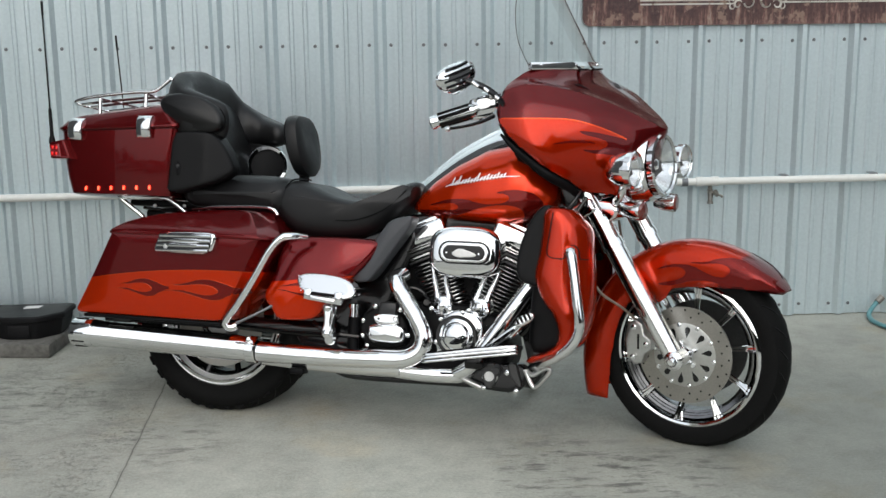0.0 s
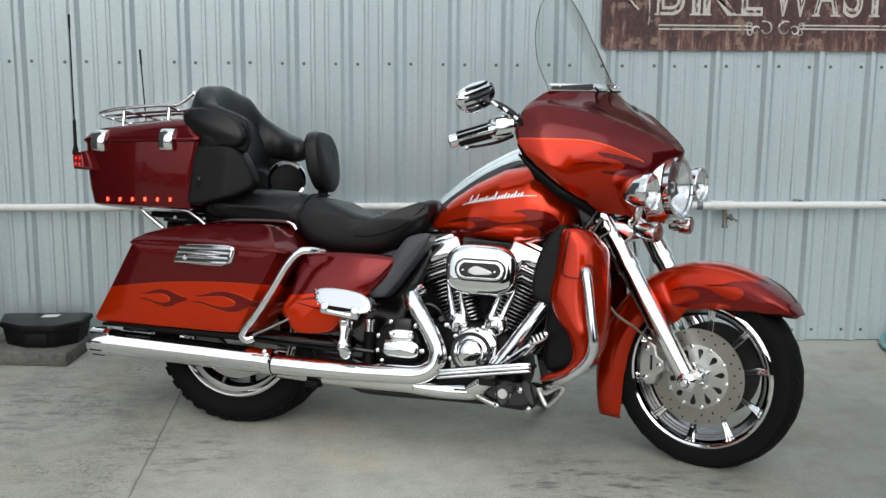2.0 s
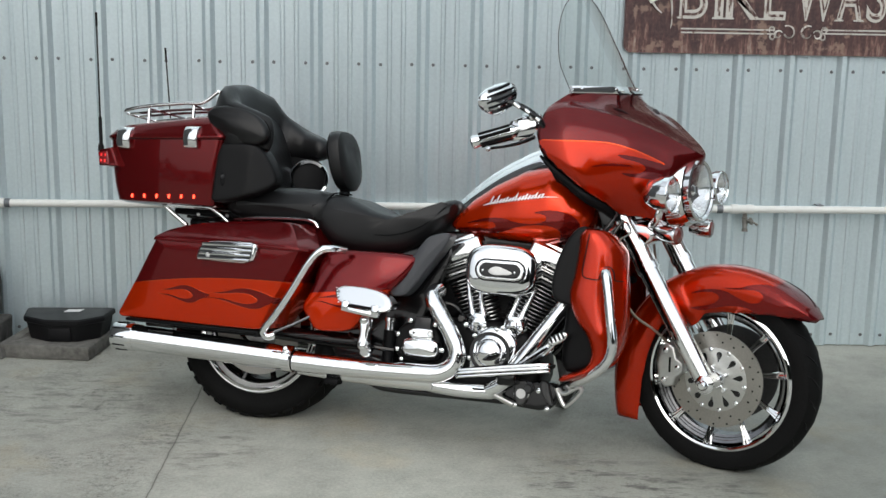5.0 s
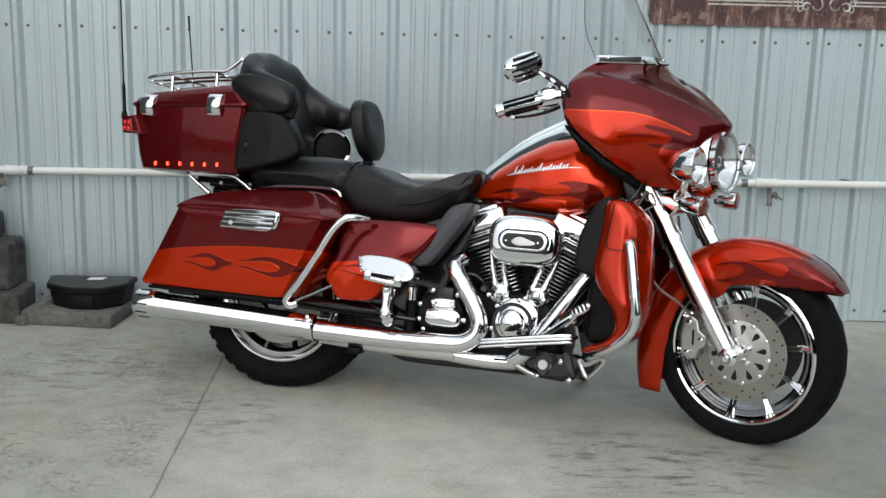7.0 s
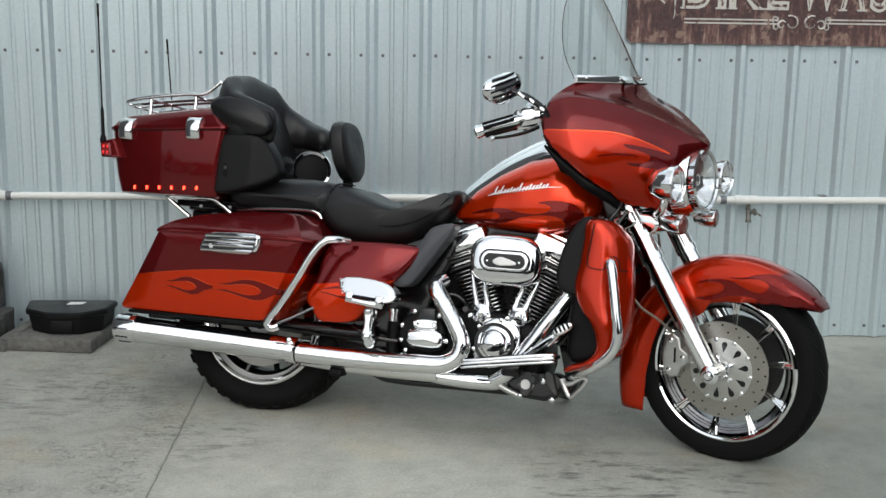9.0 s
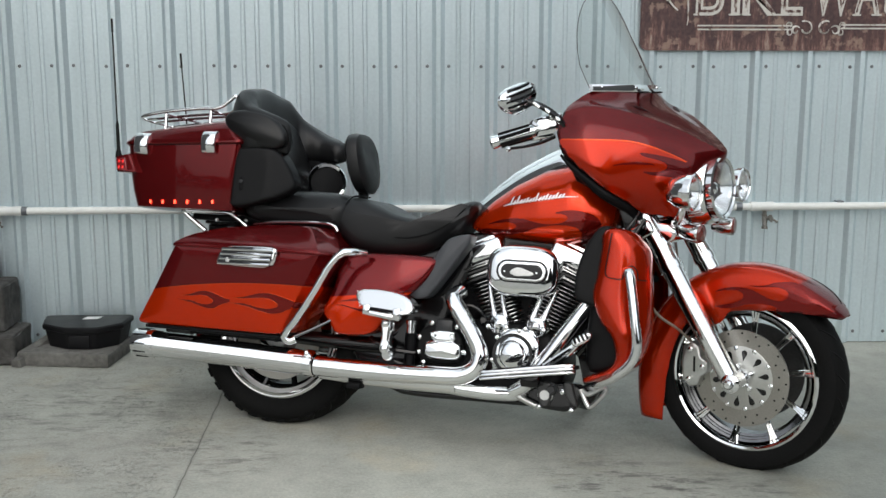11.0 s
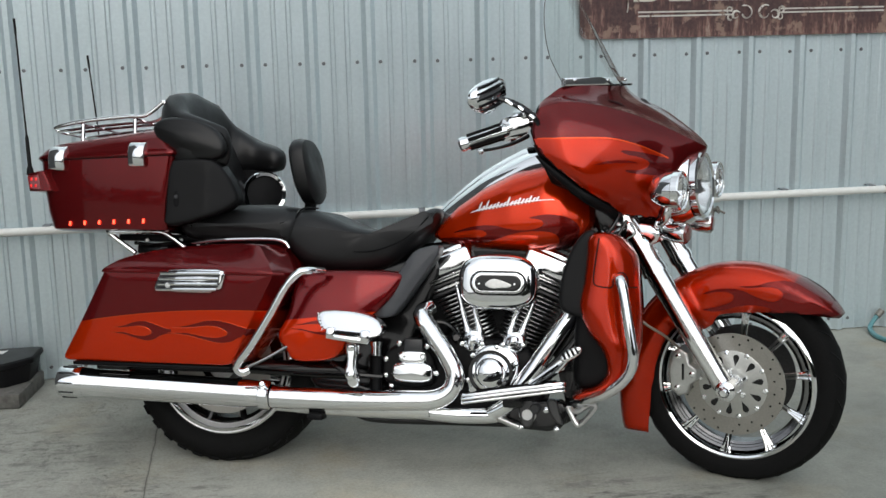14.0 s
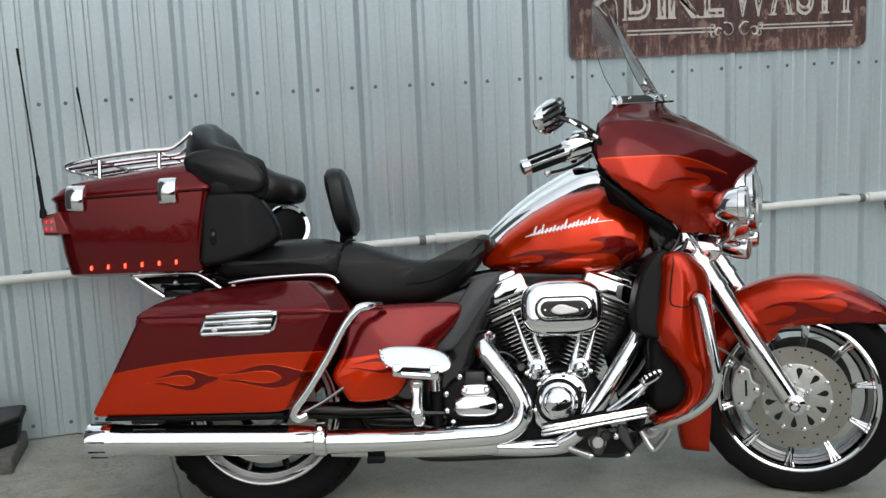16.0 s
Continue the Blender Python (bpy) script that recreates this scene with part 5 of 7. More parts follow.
seat = bp("seat", cushion([(0.17, 0.705), (0.19, 0.795), (0.27, 0.806), (0.34, 0.778), (0.42, 0.745), (0.49, 0.740), (0.55, 0.757), (0.60, 0.792), (0.632, 0.812), (0.660, 0.816), (0.676, 0.802), (0.668, 0.775), (0.635, 0.72), (0.58, 0.665), (0.52, 0.622), (0.42, 0.606), (0.31, 0.608), (0.24, 0.632)], lambda x, z: 0.185 - max(0, x - 0.42) * 0.30 - max(0, z - 0.74) * 0.25, 0.05, 2, 0.006), M_VINYL, "black vinyl two-piece seat")
part("passenger_seat", cushion([(-0.15, 0.69), (-0.16, 0.785), (-0.05, 0.81), (0.12, 0.818), (0.21, 0.812), (0.25, 0.77), (0.23, 0.69), (0.18, 0.675)], lambda x, z: 0.20 - max(0, z - 0.76) * 0.3, 0.055, 2, 0.006), M_VINYL, seat)
part("seam", tube([(0.215, -0.175, 0.70), (0.222, -0.178, 0.75), (0.235, -0.158, 0.79), (0.245, -0.12, 0.808), (0.25, 0, 0.812)], 0.003, 5, 6), M_BLACK, seat)
part("seam", tube([(0.24, -0.181, 0.72), (0.32, -0.184, 0.69), (0.42, -0.184, 0.672), (0.5, -0.165, 0.68), (0.58, -0.138, 0.72), (0.64, -0.11, 0.785)], 0.0025, 5, 6), M_BLACK, seat)


def backrest():
    path = [(0.010, -0.205), (-0.05, -0.225), (-0.13, -0.215), (-0.185, -0.15), (-0.20, 0.0), (-0.185, 0.15), (-0.13, 0.215), (-0.04, 0.225), (0.048, 0.185)]
    cz = [0.99, 1.005, 1.015, 1.028, 1.034, 1.030, 1.016, 0.998, 0.986]
    hz = [0.058, 0.070, 0.09, 0.140, 0.160, 0.146, 0.096, 0.060, 0.036]
    ht = [0.022, 0.035, 0.045, 0.05, 0.055, 0.062, 0.066, 0.062, 0.034]
    P = catmull([(x, y, 0) for x, y in path], 6)
    k = np.linspace(0, 8, len(P))
    rings = []
    for i, p in enumerate(P):
        d = (P[min(i + 1, len(P) - 1)] - P[max(i - 1, 0)]).normalized()
        n = Vector((-d.y, d.x, 0))
        c, h, t = (float(np.interp(k[i], range(9), q)) for q in (cz, hz, ht))
        rings.append([Vector((p.x, p.y, c)) + n * t * math.copysign(abs(math.cos(a)) ** 0.7, math.cos(a)) + Vector((0, 0, h * math.copysign(abs(math.sin(a)) ** 0.8, math.sin(a)))) for a in (2 * math.pi * q / 20 for q in range(20))])
    ends = []
    for ring, prev in ((rings[0], rings[1]), (rings[-1], rings[-2])):
        mid = sum(ring, Vector()) / len(ring)
        out = (mid - sum(prev, Vector()) / len(prev)).normalized()
        ends.append([[mid + (v - mid) * k + out * q for v in ring] for k, q in ((0.8, 0.008), (0.5, 0.014), (0.2, 0.017))])
    rings = ends[0][::-1] + rings + ends[1]
    ob = bp("passenger_backrest", loft(rings), M_VINYL, "black wrap-around passenger backrest")
    for s in (-1,):
        arm = part("armrest", shell([(-0.222, 1.045), (-0.20, 1.075), (-0.14, 1.085), (-0.06, 1.075), (0.005, 1.035), (0.030, 0.985), (0.010, 0.952), (-0.05, 0.942), (-0.13, 0.962), (-0.19, 1.0)], 0.262, 0.19, 0.022, 3, 0.014, s), M_VINYL, ob)
        part("piping", tube([(x, s * 0.232, z) for x, z in [(-0.215, 1.045), (-0.14, 1.083), (-0.06, 1.073), (0.003, 1.033), (0.027, 0.985), (0.008, 0.954), (-0.05, 0.945), (-0.13, 0.965)]], 0.0025, 5, 6, closed=True), M_BLACK, ob)
    part("lumbar", cushion([(-0.22, 0.79), (-0.22, 1.10), (-0.18, 1.14), (-0.13, 1.08), (-0.08, 0.97), (-0.04, 0.87), (-0.05, 0.79)], 0.185, 0.04), M_VINYL, ob)
    return ob


backrest()
for s in (-1, 1):
    pod = bp("speaker_pod", shell([(-0.172, 0.740), (-0.165, 0.80), (-0.158, 0.948), (-0.10, 0.952), (-0.022, 0.950), (0.0, 0.938), (0.030, 0.898), (0.050, 0.855), (0.058, 0.83), (0.045, 0.81), (0.0, 0.782), (-0.04, 0.768), (-0.10, 0.75)], lambda x, z: 0.262 - 0.5 * max(0, x + 0.03), 0.17, 0.010, 1, 0.0, s), M_WRINKLE, "textured black speaker pod")
    part("switch", shell([(-0.138, 0.80), (-0.138, 0.85), (-0.118, 0.85), (-0.118, 0.80)], 0.264, 0.24, 0.004, 2, 0.0, s), M_BLACK, pod)
    part("switch_button", lathe([(0, 0.007), (0.004, 0.006), (0.005, 0)], (-0.128, s * 0.264, 0.832), (0, s, 0), 12), M_GREYPL, pod)
    ax = (0.45, -s * 0.9, 0.12)
    c = (0.012 if s > 0 else -0.065, s * (0.150 if s > 0 else 0.185), 0.868)
    sp = part("speaker_ring", lathe([(-0.012, 0.074), (0.004, 0.076), (0.010, 0.071), (0.006, 0.061), (-0.01, 0.061)], c, ax, 36), M_CHROME, pod, "chrome speaker ring")
    part("speaker_grille", lathe([(-0.03, 0.076), (-0.004, 0.075), (-0.002, 0.06), (0.0, 0.03), (0.001, 0)], c, ax, 30), M_BLACK, pod)
rest = bp("driver_backrest", loft([[Vector((0.214 + q * 0.9 - 0.17 * dz, dy * k, 0.93 + dz * k)) for dy, dz in [(0.105 * math.copysign(abs(math.cos(a)) ** 0.75, math.cos(a)) * (1.0 + 0.16 * math.sin(a)), 0.108 * math.copysign(abs(math.sin(a)) ** 0.75, math.sin(a))) for a in (2 * math.pi * i / 28 for i in range(28))]] for q, k in ((-0.035, 0.5), (-0.034, 0.82), (-0.022, 0.97), (0.0, 1.0), (0.022, 0.97), (0.034, 0.82), (0.036, 0.5))]), M_VINYL, "black padded driver backrest")
part("post", tube([(0.225, 0, 0.85), (0.222, 0, 0.80), (0.22, 0, 0.77)], 0.016, 3, 10, flat=1.8), M_BLACK, rest)


# -- luggage: top case, saddlebags --
def plan_ring(xr, xf, wr, wf, z, r=0.05, zslope=0.0):
    P = [(xr, -wr), (xf, -wf), (xf, wf), (xr, wr)]
    out = []
    for i, (x, y) in enumerate(P):
        a, b = Vector(P[i - 1]), Vector(P[(i + 1) % 4])
        v = Vector((x, y))
        d1, d2 = (a - v).normalized(), (b - v).normalized()
        rr = r if i in (0, 3) else r * 0.5
        p0, p2 = v + d1 * rr, v + d2 * rr
        for k in range(7):
            t = k / 6
            q = p0 * (1 - t) ** 2 + v * 2 * t * (1 - t) + p2 * t * t
            out.append(Vector((q.x, q.y, z + zslope * (q.x - xf))))
    return out


case = bp("top_case", loft([plan_ring(-0.562, -0.175, 0.20, 0.225, 0.724), plan_ring(-0.578, -0.166, 0.222, 0.244, 0.729), plan_ring(-0.592, -0.163, 0.232, 0.252, 0.785), plan_ring(-0.602, -0.156, 0.240, 0.262, 0.85), plan_ring(-0.612, -0.139, 0.248, 0.270, 0.960, 0.05, 0.035)]), M_BURG, "burgundy painted hard top case")
part("lid", loft([plan_ring(-0.616, -0.135, 0.252, 0.275, 0.962, 0.05, 0.035), plan_ring(-0.621, -0.132, 0.256, 0.279, 0.967, 0.05, 0.035), plan_ring(-0.620, -0.133, 0.255, 0.278, 0.976, 0.05, 0.042), plan_ring(-0.614, -0.145, 0.250, 0.271, 0.985, 0.05, 0.05), plan_ring(-0.604, -0.172, 0.240, 0.256, 1.014, 0.05, 0.085), plan_ring(-0.588, -0.196, 0.226, 0.238, 1.038, 0.06, 0.115), plan_ring(-0.545, -0.215, 0.19, 0.205, 1.050, 0.06, 0.13), plan_ring(-0.42, -0.30, 0.08, 0.09, 1.054, 0.03, 0.13)]), M_BURG, case)
part("seal", loft([plan_ring(-0.613, -0.138, 0.2485, 0.2712, 0.9590, 0.05, 0.035), plan_ring(-0.614, -0.137, 0.250, 0.273, 0.963, 0.05, 0.035)]), M_BLACK, case)
for s in (-1, 1):
    for x, w, up in ((-0.534, 0.254, 0.0), (-0.256, 0.271, 0.012)):
        curve = [(0.912, 0.002), (0.914, 0.008), (0.921, 0.012), (0.934, 0.0155), (0.945, 0.0172), (0.955, 0.0175), (0.967, 0.016), (0.978, 0.010), (0.987, 0.001), (0.990, -0.010), (0.985, -0.03), (0.914, -0.03)]
        rings = [[Vector((x + e * 0.027, s * (w + o - dip), z + up)) for z, o in curve] for e, dip in ((-1.0, 0.006), (-0.95, 0.002), (-0.85, 0.0), (0.85, 0.0), (0.95, 0.002), (1.0, 0.006))]
        part("latch", loft(rings), M_CHROME, case, "chrome case latch", angle=50)
        if x > -0.4:
            part("latch_lock", lathe([(0, 0.008), (0.003, 0.008), (0.004, 0.004), (0.004, 0)], (x + 0.004, s * (w + 0.004), 0.984), (0, s, 0.75), 12), M_ALU, case)
    part("tail_lamp", shell([(-0.636, 0.902), (-0.580, 0.914), (-0.548, 0.846), (-0.628, 0.846)], 0.262, 0.15, 0.006, 0, 0.0, s), M_BURG, case, "red side tail lamp housing")
    part("lens", shell([(-0.634, 0.893), (-0.596, 0.898), (-0.584, 0.852), (-0.626, 0.851)], 0.2655, 0.20, 0.003, 0, 0.0, s), M_REDLENS, case)
    for i in range(2):
        for j in range(2):
            part("led", block((0.0075, 0.003, 0.0105), Matrix.Translation((-0.619 + 0.016 * i, s * 0.2655, 0.863 + 0.021 * j)), 0.001), M_LEDDIM, case)
    for i in range(6):
        t = i / 5
        x, z, w = -0.500 + 0.257 * t, 0.746 + 0.010 * t, 0.2325 + 0.0150 * t
        part("marker_light", block((0.0055, 0.006, 0.013), Matrix.Translation((x, s * w, z)), 0.001), M_LED, case, "small glowing red marker light")
part("tail_bar", block((0.03, 0.34, 0.045), Matrix.Translation((-0.617, 0, 0.885)), 0.008), M_REDLENS, case)
rack = bp("luggage_rack", tube([(-0.206, -0.20, 1.136), (-0.262, -0.205, 1.094), (-0.338, -0.205, 1.089), (-0.486, -0.205, 1.074), (-0.580, -0.195, 1.056), (-0.612, -0.12, 1.052), (-0.615, 0.0, 1.052), (-0.612, 0.12, 1.052), (-0.580, 0.195, 1.056), (-0.486, 0.205, 1.074), (-0.338, 0.205, 1.089), (-0.262, 0.205, 1.094), (-0.206, 0.20, 1.136)], 0.0068, 7, 10), M_CHROME, "chrome luggage rack on the top case")
for y in (-0.13, -0.06, 0.06, 0.13):
    part("slat", tube([(-0.215, y, 1.120), (-0.262, y, 1.085), (-0.34, y, 1.079), (-0.486, y, 1.066), (-0.612, y, 1.050)], 0.0055, 5, 8), M_CHROME, rack)
for x, z in ((-0.485, 1.068), (-0.305, 1.086)):
    part("cross_bar", tube([(x, -0.195, z), (x, 0.195, z)], 0.006, 1, 8), M_CHROME, rack)
    for y in (-0.19, 0.19):
        part("foot", tube([(x, y, z), (x, y, 1.012 + (x + 0.485) * 0.13)], 0.0065, 1, 8), M_CHROME, rack)
part("front_bar", tube([(-0.206, -0.20, 1.136), (-0.198, 0, 1.142), (-0.206, 0.20, 1.136)], 0.0068, 4, 8), M_CHROME, rack)
for s, top in ((-1, (-0.702, -0.25, 1.40)), (1, (-0.715, 0.25, 1.372))):
    base = Vector((-0.632, s * 0.25, 0.908))
    top = Vector(top)
    at = lambda f: base + (top - base) * f
    an = bp("antenna", tube([at(0), at(0.22), at(0.24), at(0.9), at(0.901), at(1)], [0.0065, 0.006, 0.003, 0.0028, 0.0042, 0.0042], 1, 8), M_BLACK, "thin black whip antenna")
    part("antenna_base", lathe([(0, 0.012), (0.02, 0.010), (0.03, 0.006)], base - Vector((0, 0, 0.01)), (-0.1, 0, 1), 12), M_BLACK, an)


def saddlebag(s):
    w = lambda x, z: 0.345 + 0.055 * min(x, 0.0) - 0.15 * max(0, 0.6 - z) - 0.35 * max(0, z - 0.60)
    back = [(-0.322, 0.602), (-0.330, 0.601), (-0.337, 0.592), (-0.415, 0.452), (-0.484, 0.338), (-0.489, 0.326), (-0.480, 0.316), (-0.455, 0.315)]
    front = [(0.06, 0.319), (0.088, 0.321), (0.10, 0.332), (0.13, 0.37), (0.20, 0.478), (0.262, 0.59), (0.266, 0.600), (0.262, 0.604), (0.25, 0.604)]
    edge = [(0.035, 0.319), (0.070, 0.321), (0.082, 0.332), (0.102, 0.37), (0.156, 0.478), (0.217, 0.59), (0.221, 0.600), (0.217, 0.604), (0.206, 0.604)]
    ob = bp("saddlebag", chamfered(back + front, back + edge, w, 0.10, 0.075, 0.008, 2, 0.004, s), M_BAG, "burgundy and orange saddlebag with flames", angle=24)
    back = [(-0.330, 0.594), (-0.338, 0.595), (-0.337, 0.603), (-0.300, 0.630), (-0.280, 0.640), (-0.20, 0.664), (-0.085, 0.680), (0.03, 0.689)]
    front = [(0.15, 0.692), (0.19, 0.690), (0.205, 0.682), (0.235, 0.648), (0.266, 0.608), (0.270, 0.598), (0.264, 0.594), (0.24, 0.594)]
    edge = [(0.110, 0.691), (0.140, 0.688), (0.153, 0.680), (0.186, 0.648), (0.218, 0.610), (0.224, 0.600), (0.219, 0.594), (0.20, 0.594)]
    part("lid", chamfered(back + front, back + edge, lambda x, z: w(x, 0.6) + 0.006 - 1.15 * max(0, z - 0.610), 0.10, 0.07, 0.004, 1, 0.0, s), M_BURG, ob, angle=24)
    part("lid_lip", tube([(x, s * (w(x, 0.6) + 0.001), 0.600 - 0.002 * x) for x in (-0.325, -0.2, 0.0, 0.15, 0.255)], 0.0045, 4, 8), M_BURG, ob)
    part("handle", shell([(-0.158, 0.542), (-0.150, 0.575), (-0.128, 0.607), (-0.02, 0.612), (0.070, 0.612), (0.075, 0.59), (0.058, 0.540), (-0.06, 0.538)], lambda x, z: w(x, 0.6) + 0.016, 0.30, 0.009, 1, 0.008, s), M_CHROME, ob, "ribbed chrome bag latch")
    for q, rr, mt in ((0.598, 0.0065, M_CHROME), (0.590, 0.0022, M_GREYPL), (0.582, 0.0055, M_CHROME), (0.574, 0.0022, M_GREYPL), (0.566, 0.0055, M_CHROME), (0.558, 0.0022, M_GREYPL), (0.550, 0.0060, M_CHROME)):
        part("rib", tube([(x, s * (w(x, 0.6) + 0.0235 - rr * 0.4), q + 0.02 * x) for x in (-0.128 - (0.60 - q) * 0.3, -0.05, 0.062 - (0.6 - q) * 0.2)], rr, 3, 8), mt, ob)
    part("lock", lathe([(0, 0.009), (0.004, 0.008), (0.005, 0)], (-0.105, s * (w(-0.1, 0.6) + 0.022), 0.560), (0, s, 0), 14), M_ALU, ob)
    part("top_rail", tube([(-0.10, s * 0.20, 0.690), (0.0, s * 0.205, 0.701), (0.15, s * 0.21, 0.706), (0.205, s * 0.215, 0.700), (0.225, s * 0.215, 0.68)], 0.0055, 5, 8), M_CHROME, ob, "thin chrome lid rail")
    lick("flame", ob, -0.325, -0.112, 0.418, 0.030, s)
    lick("flame", ob, -0.127, 0.160, 0.423, 0.034, s, 0.0015)
    decal("pinstripe", ob, [[(x, 0.488 - 0.165 * (x - 0.125) ** 2, 0.0014) for x in np.linspace(-0.385, 0.185, 11)]], M_DECAL_L, s, label="thin orange pinstripe")
    return ob


for s in (-1, 1):
    saddlebag(s)
    bp("bag_guard", tube([(0.352, s * 0.27, 0.610), (0.325, s * 0.32, 0.612), (0.295, s * 0.338, 0.604), (0.258, s * 0.342, 0.562), (0.21, s * 0.338, 0.478), (0.15, s * 0.33, 0.385), (0.106, s * 0.322, 0.328), (0.106, s * 0.318, 0.308), (0.120, s * 0.312, 0.302), (0.136, s * 0.305, 0.310)], 0.0125, 7, 14), M_CHROME, "chrome saddlebag guard rail")
    bp("guard_stay", tube([(0.125, s * 0.305, 0.315), (0.18, s * 0.285, 0.342), (0.25, s * 0.24, 0.388)], 0.0055, 3, 8), M_DARKCHROME, "thin dark stay of the guard rail")
    bp("bag_tray", block((0.52, 0.17, 0.012), Matrix.Translation((-0.19, s * 0.205, 0.309)), 0.004), M_BLACK, "black tray below the saddlebag")
    bp("case_support", tube([(-0.30, s * 0.18, 0.655), (-0.385, s * 0.185, 0.715), (-0.37, s * 0.19, 0.722), (-0.22, s * 0.19, 0.724), (-0.17, s * 0.19, 0.705), (-0.115, s * 0.19, 0.665)], 0.0085, 6, 10), M_CHROME, "chrome top case support tube")
    bp("bag_bracket", block((0.40, 0.03, 0.02), Matrix.Translation((-0.13, s * 0.22, 0.300)), 0.004), M_BLACK, "black bracket below the saddlebag")
    bp("bag_bracket", block((0.10, 0.04, 0.03), Matrix.Translation((-0.33, s * 0.25, 0.305)), 0.005), M_GLOSSBLK, "black bracket below the saddlebag")
cm = bp("case_mount", block((0.36, 0.28, 0.022), Matrix.Translation((-0.20, 0, 0.706)), 0.006), M_BLACK, "black mount below the top case")
part("cross_plate", block((0.30, 0.26, 0.030), Matrix.Translation((-0.17, 0, 0.668)), 0.008), M_GLOSSBLK, cm)
for s in (-1, 1):
    part("latch_rod", tube([(-0.32, s * 0.145, 0.688), (-0.24, s * 0.150, 0.684), (-0.15, s * 0.150, 0.690), (-0.07, s * 0.145, 0.684)], 0.0055, 4, 8), M_GLOSSBLK, cm)
    part("spring_coil", lathe([(0.0, 0.010), (0.004, 0.013), (0.008, 0.010), (0.012, 0.013), (0.016, 0.010), (0.020, 0.013), (0.024, 0.010)], (-0.225, s * 0.15, 0.672), (1, 0, 0.1), 14), M_GLOSSBLK, cm)
    for x, z in ((-0.275, 0.697), (-0.16, 0.700), (-0.10, 0.682)):
        part("mount_bolt", lathe([(0, 0.0065), (0.005, 0.0065), (0.007, 0.004), (0.007, 0)], (x, s * 0.146, z), (0, s, 0), 8), M_ALU, cm)
bp("rear_fender", loft([[Vector((0.365 * math.cos(radians(th)) * k, y, 0.31 + 0.375 * math.sin(radians(th)) * k)) for y, k in ((-0.098, 0.93), (-0.095, 0.98), (-0.06, 1.0), (0.06, 1.0), (0.095, 0.98), (0.098, 0.93))] for th in range(35, 196, 8)], cap_a=False, cap_b=False, wrap=False), M_BURG, "burgundy rear fender between the bags").modifiers.new("thickness", "SOLIDIFY").thickness = 0.004
rl = bp("rear_light_bar", block((0.03, 0.20, 0.06), Matrix.Translation((-0.375, -0.09, 0.565)), 0.01), M_REDLENS, "red rear light by the bag")
part("rear_signal", lathe([(0, 0.02), (0.03, 0.026), (0.035, 0.02), (0.035, 0)], (-0.375, -0.16, 0.505), (-1, 0, 0), 16), M_CHROME, rl)


# -- side panels, engine, exhaust --
for s in (-1, 1):
    sp = bp("side_panel", shell([(0.195, 0.41), (0.235, 0.47), (0.248, 0.585), (0.30, 0.612), (0.42, 0.616), (0.55, 0.616), (0.60, 0.606), (0.565, 0.545), (0.50, 0.48), (0.43, 0.43), (0.412, 0.375), (0.38, 0.342), (0.31, 0.334), (0.252, 0.334), (0.235, 0.362)], lambda x, z: 0.235 + 0.02 * min(1, max(0, (0.62 - z) * 6)) - 0.12 * max(0, x - 0.45), 0.12, 0.018, 2, 0.008, s), M_SIDE, "burgundy and orange side cover")
    lick("flame", sp, 0.235, 0.43, 0.44, 0.022, s)
    bp("heat_deflector", shell([(0.492, 0.488), (0.520, 0.535), (0.572, 0.612), (0.600, 0.655), (0.618, 0.678), (0.650, 0.690), (0.690, 0.697), (0.698, 0.688), (0.690, 0.664), (0.660, 0.620), (0.625, 0.572), (0.575, 0.500), (0.552, 0.476), (0.512, 0.470)], 0.215, 0.14, 0.010, 1, 0.006, s), M_DEFLECT, "slate grey plastic heat deflector")

crank = Vector((0.858, 0, 0.255))
eng = bp("crankcase", cushion([(0.52, 0.20), (0.53, 0.36), (0.60, 0.42), (0.70, 0.41), (0.80, 0.42), (0.92, 0.42), (1.0, 0.36), (1.02, 0.22), (0.95, 0.16), (0.70, 0.15), (0.57, 0.16)], 0.135, 0.03), M_WRINKLE, "black engine crankcase")
part("cam_cover", shell([(0.775, 0.255), (0.782, 0.345), (0.815, 0.392), (0.86, 0.405), (0.91, 0.398), (0.945, 0.36), (0.935, 0.28), (0.88, 0.232), (0.81, 0.228)], 0.182, 0.12, 0.018, 2, 0.006), M_CHROME, eng, "chrome cam cover")
part("timer_cover", lathe([(0, 0.056), (0.01, 0.057), (0.014, 0.051), (0.016, 0.046), (0.023, 0.043), (0.03, 0.033), (0.034, 0.018), (0.035, 0)], (0.855, -0.18, 0.316), (0, -1, 0), 40), M_CHROME, eng, "round domed chrome timer cover")
part("cover_gap", lathe([(0, 0.056), (0.003, 0.057), (0.003, 0.067), (0, 0.068)], (0.855, -0.1885, 0.316), (0, -1, 0), 40), M_GLOSSBLK, eng, "dark ring round the timer cover")
for k in range(6):
    a = radians(60 * k + 20)
    part("cover_bolt", lathe([(0, 0.007), (0.005, 0.007), (0.007, 0.004), (0.007, 0)], (0.858 + 0.076 * math.cos(a), -0.184, 0.318 + 0.076 * math.sin(a)), (0, -1, 0), 8), M_CHROME, eng)
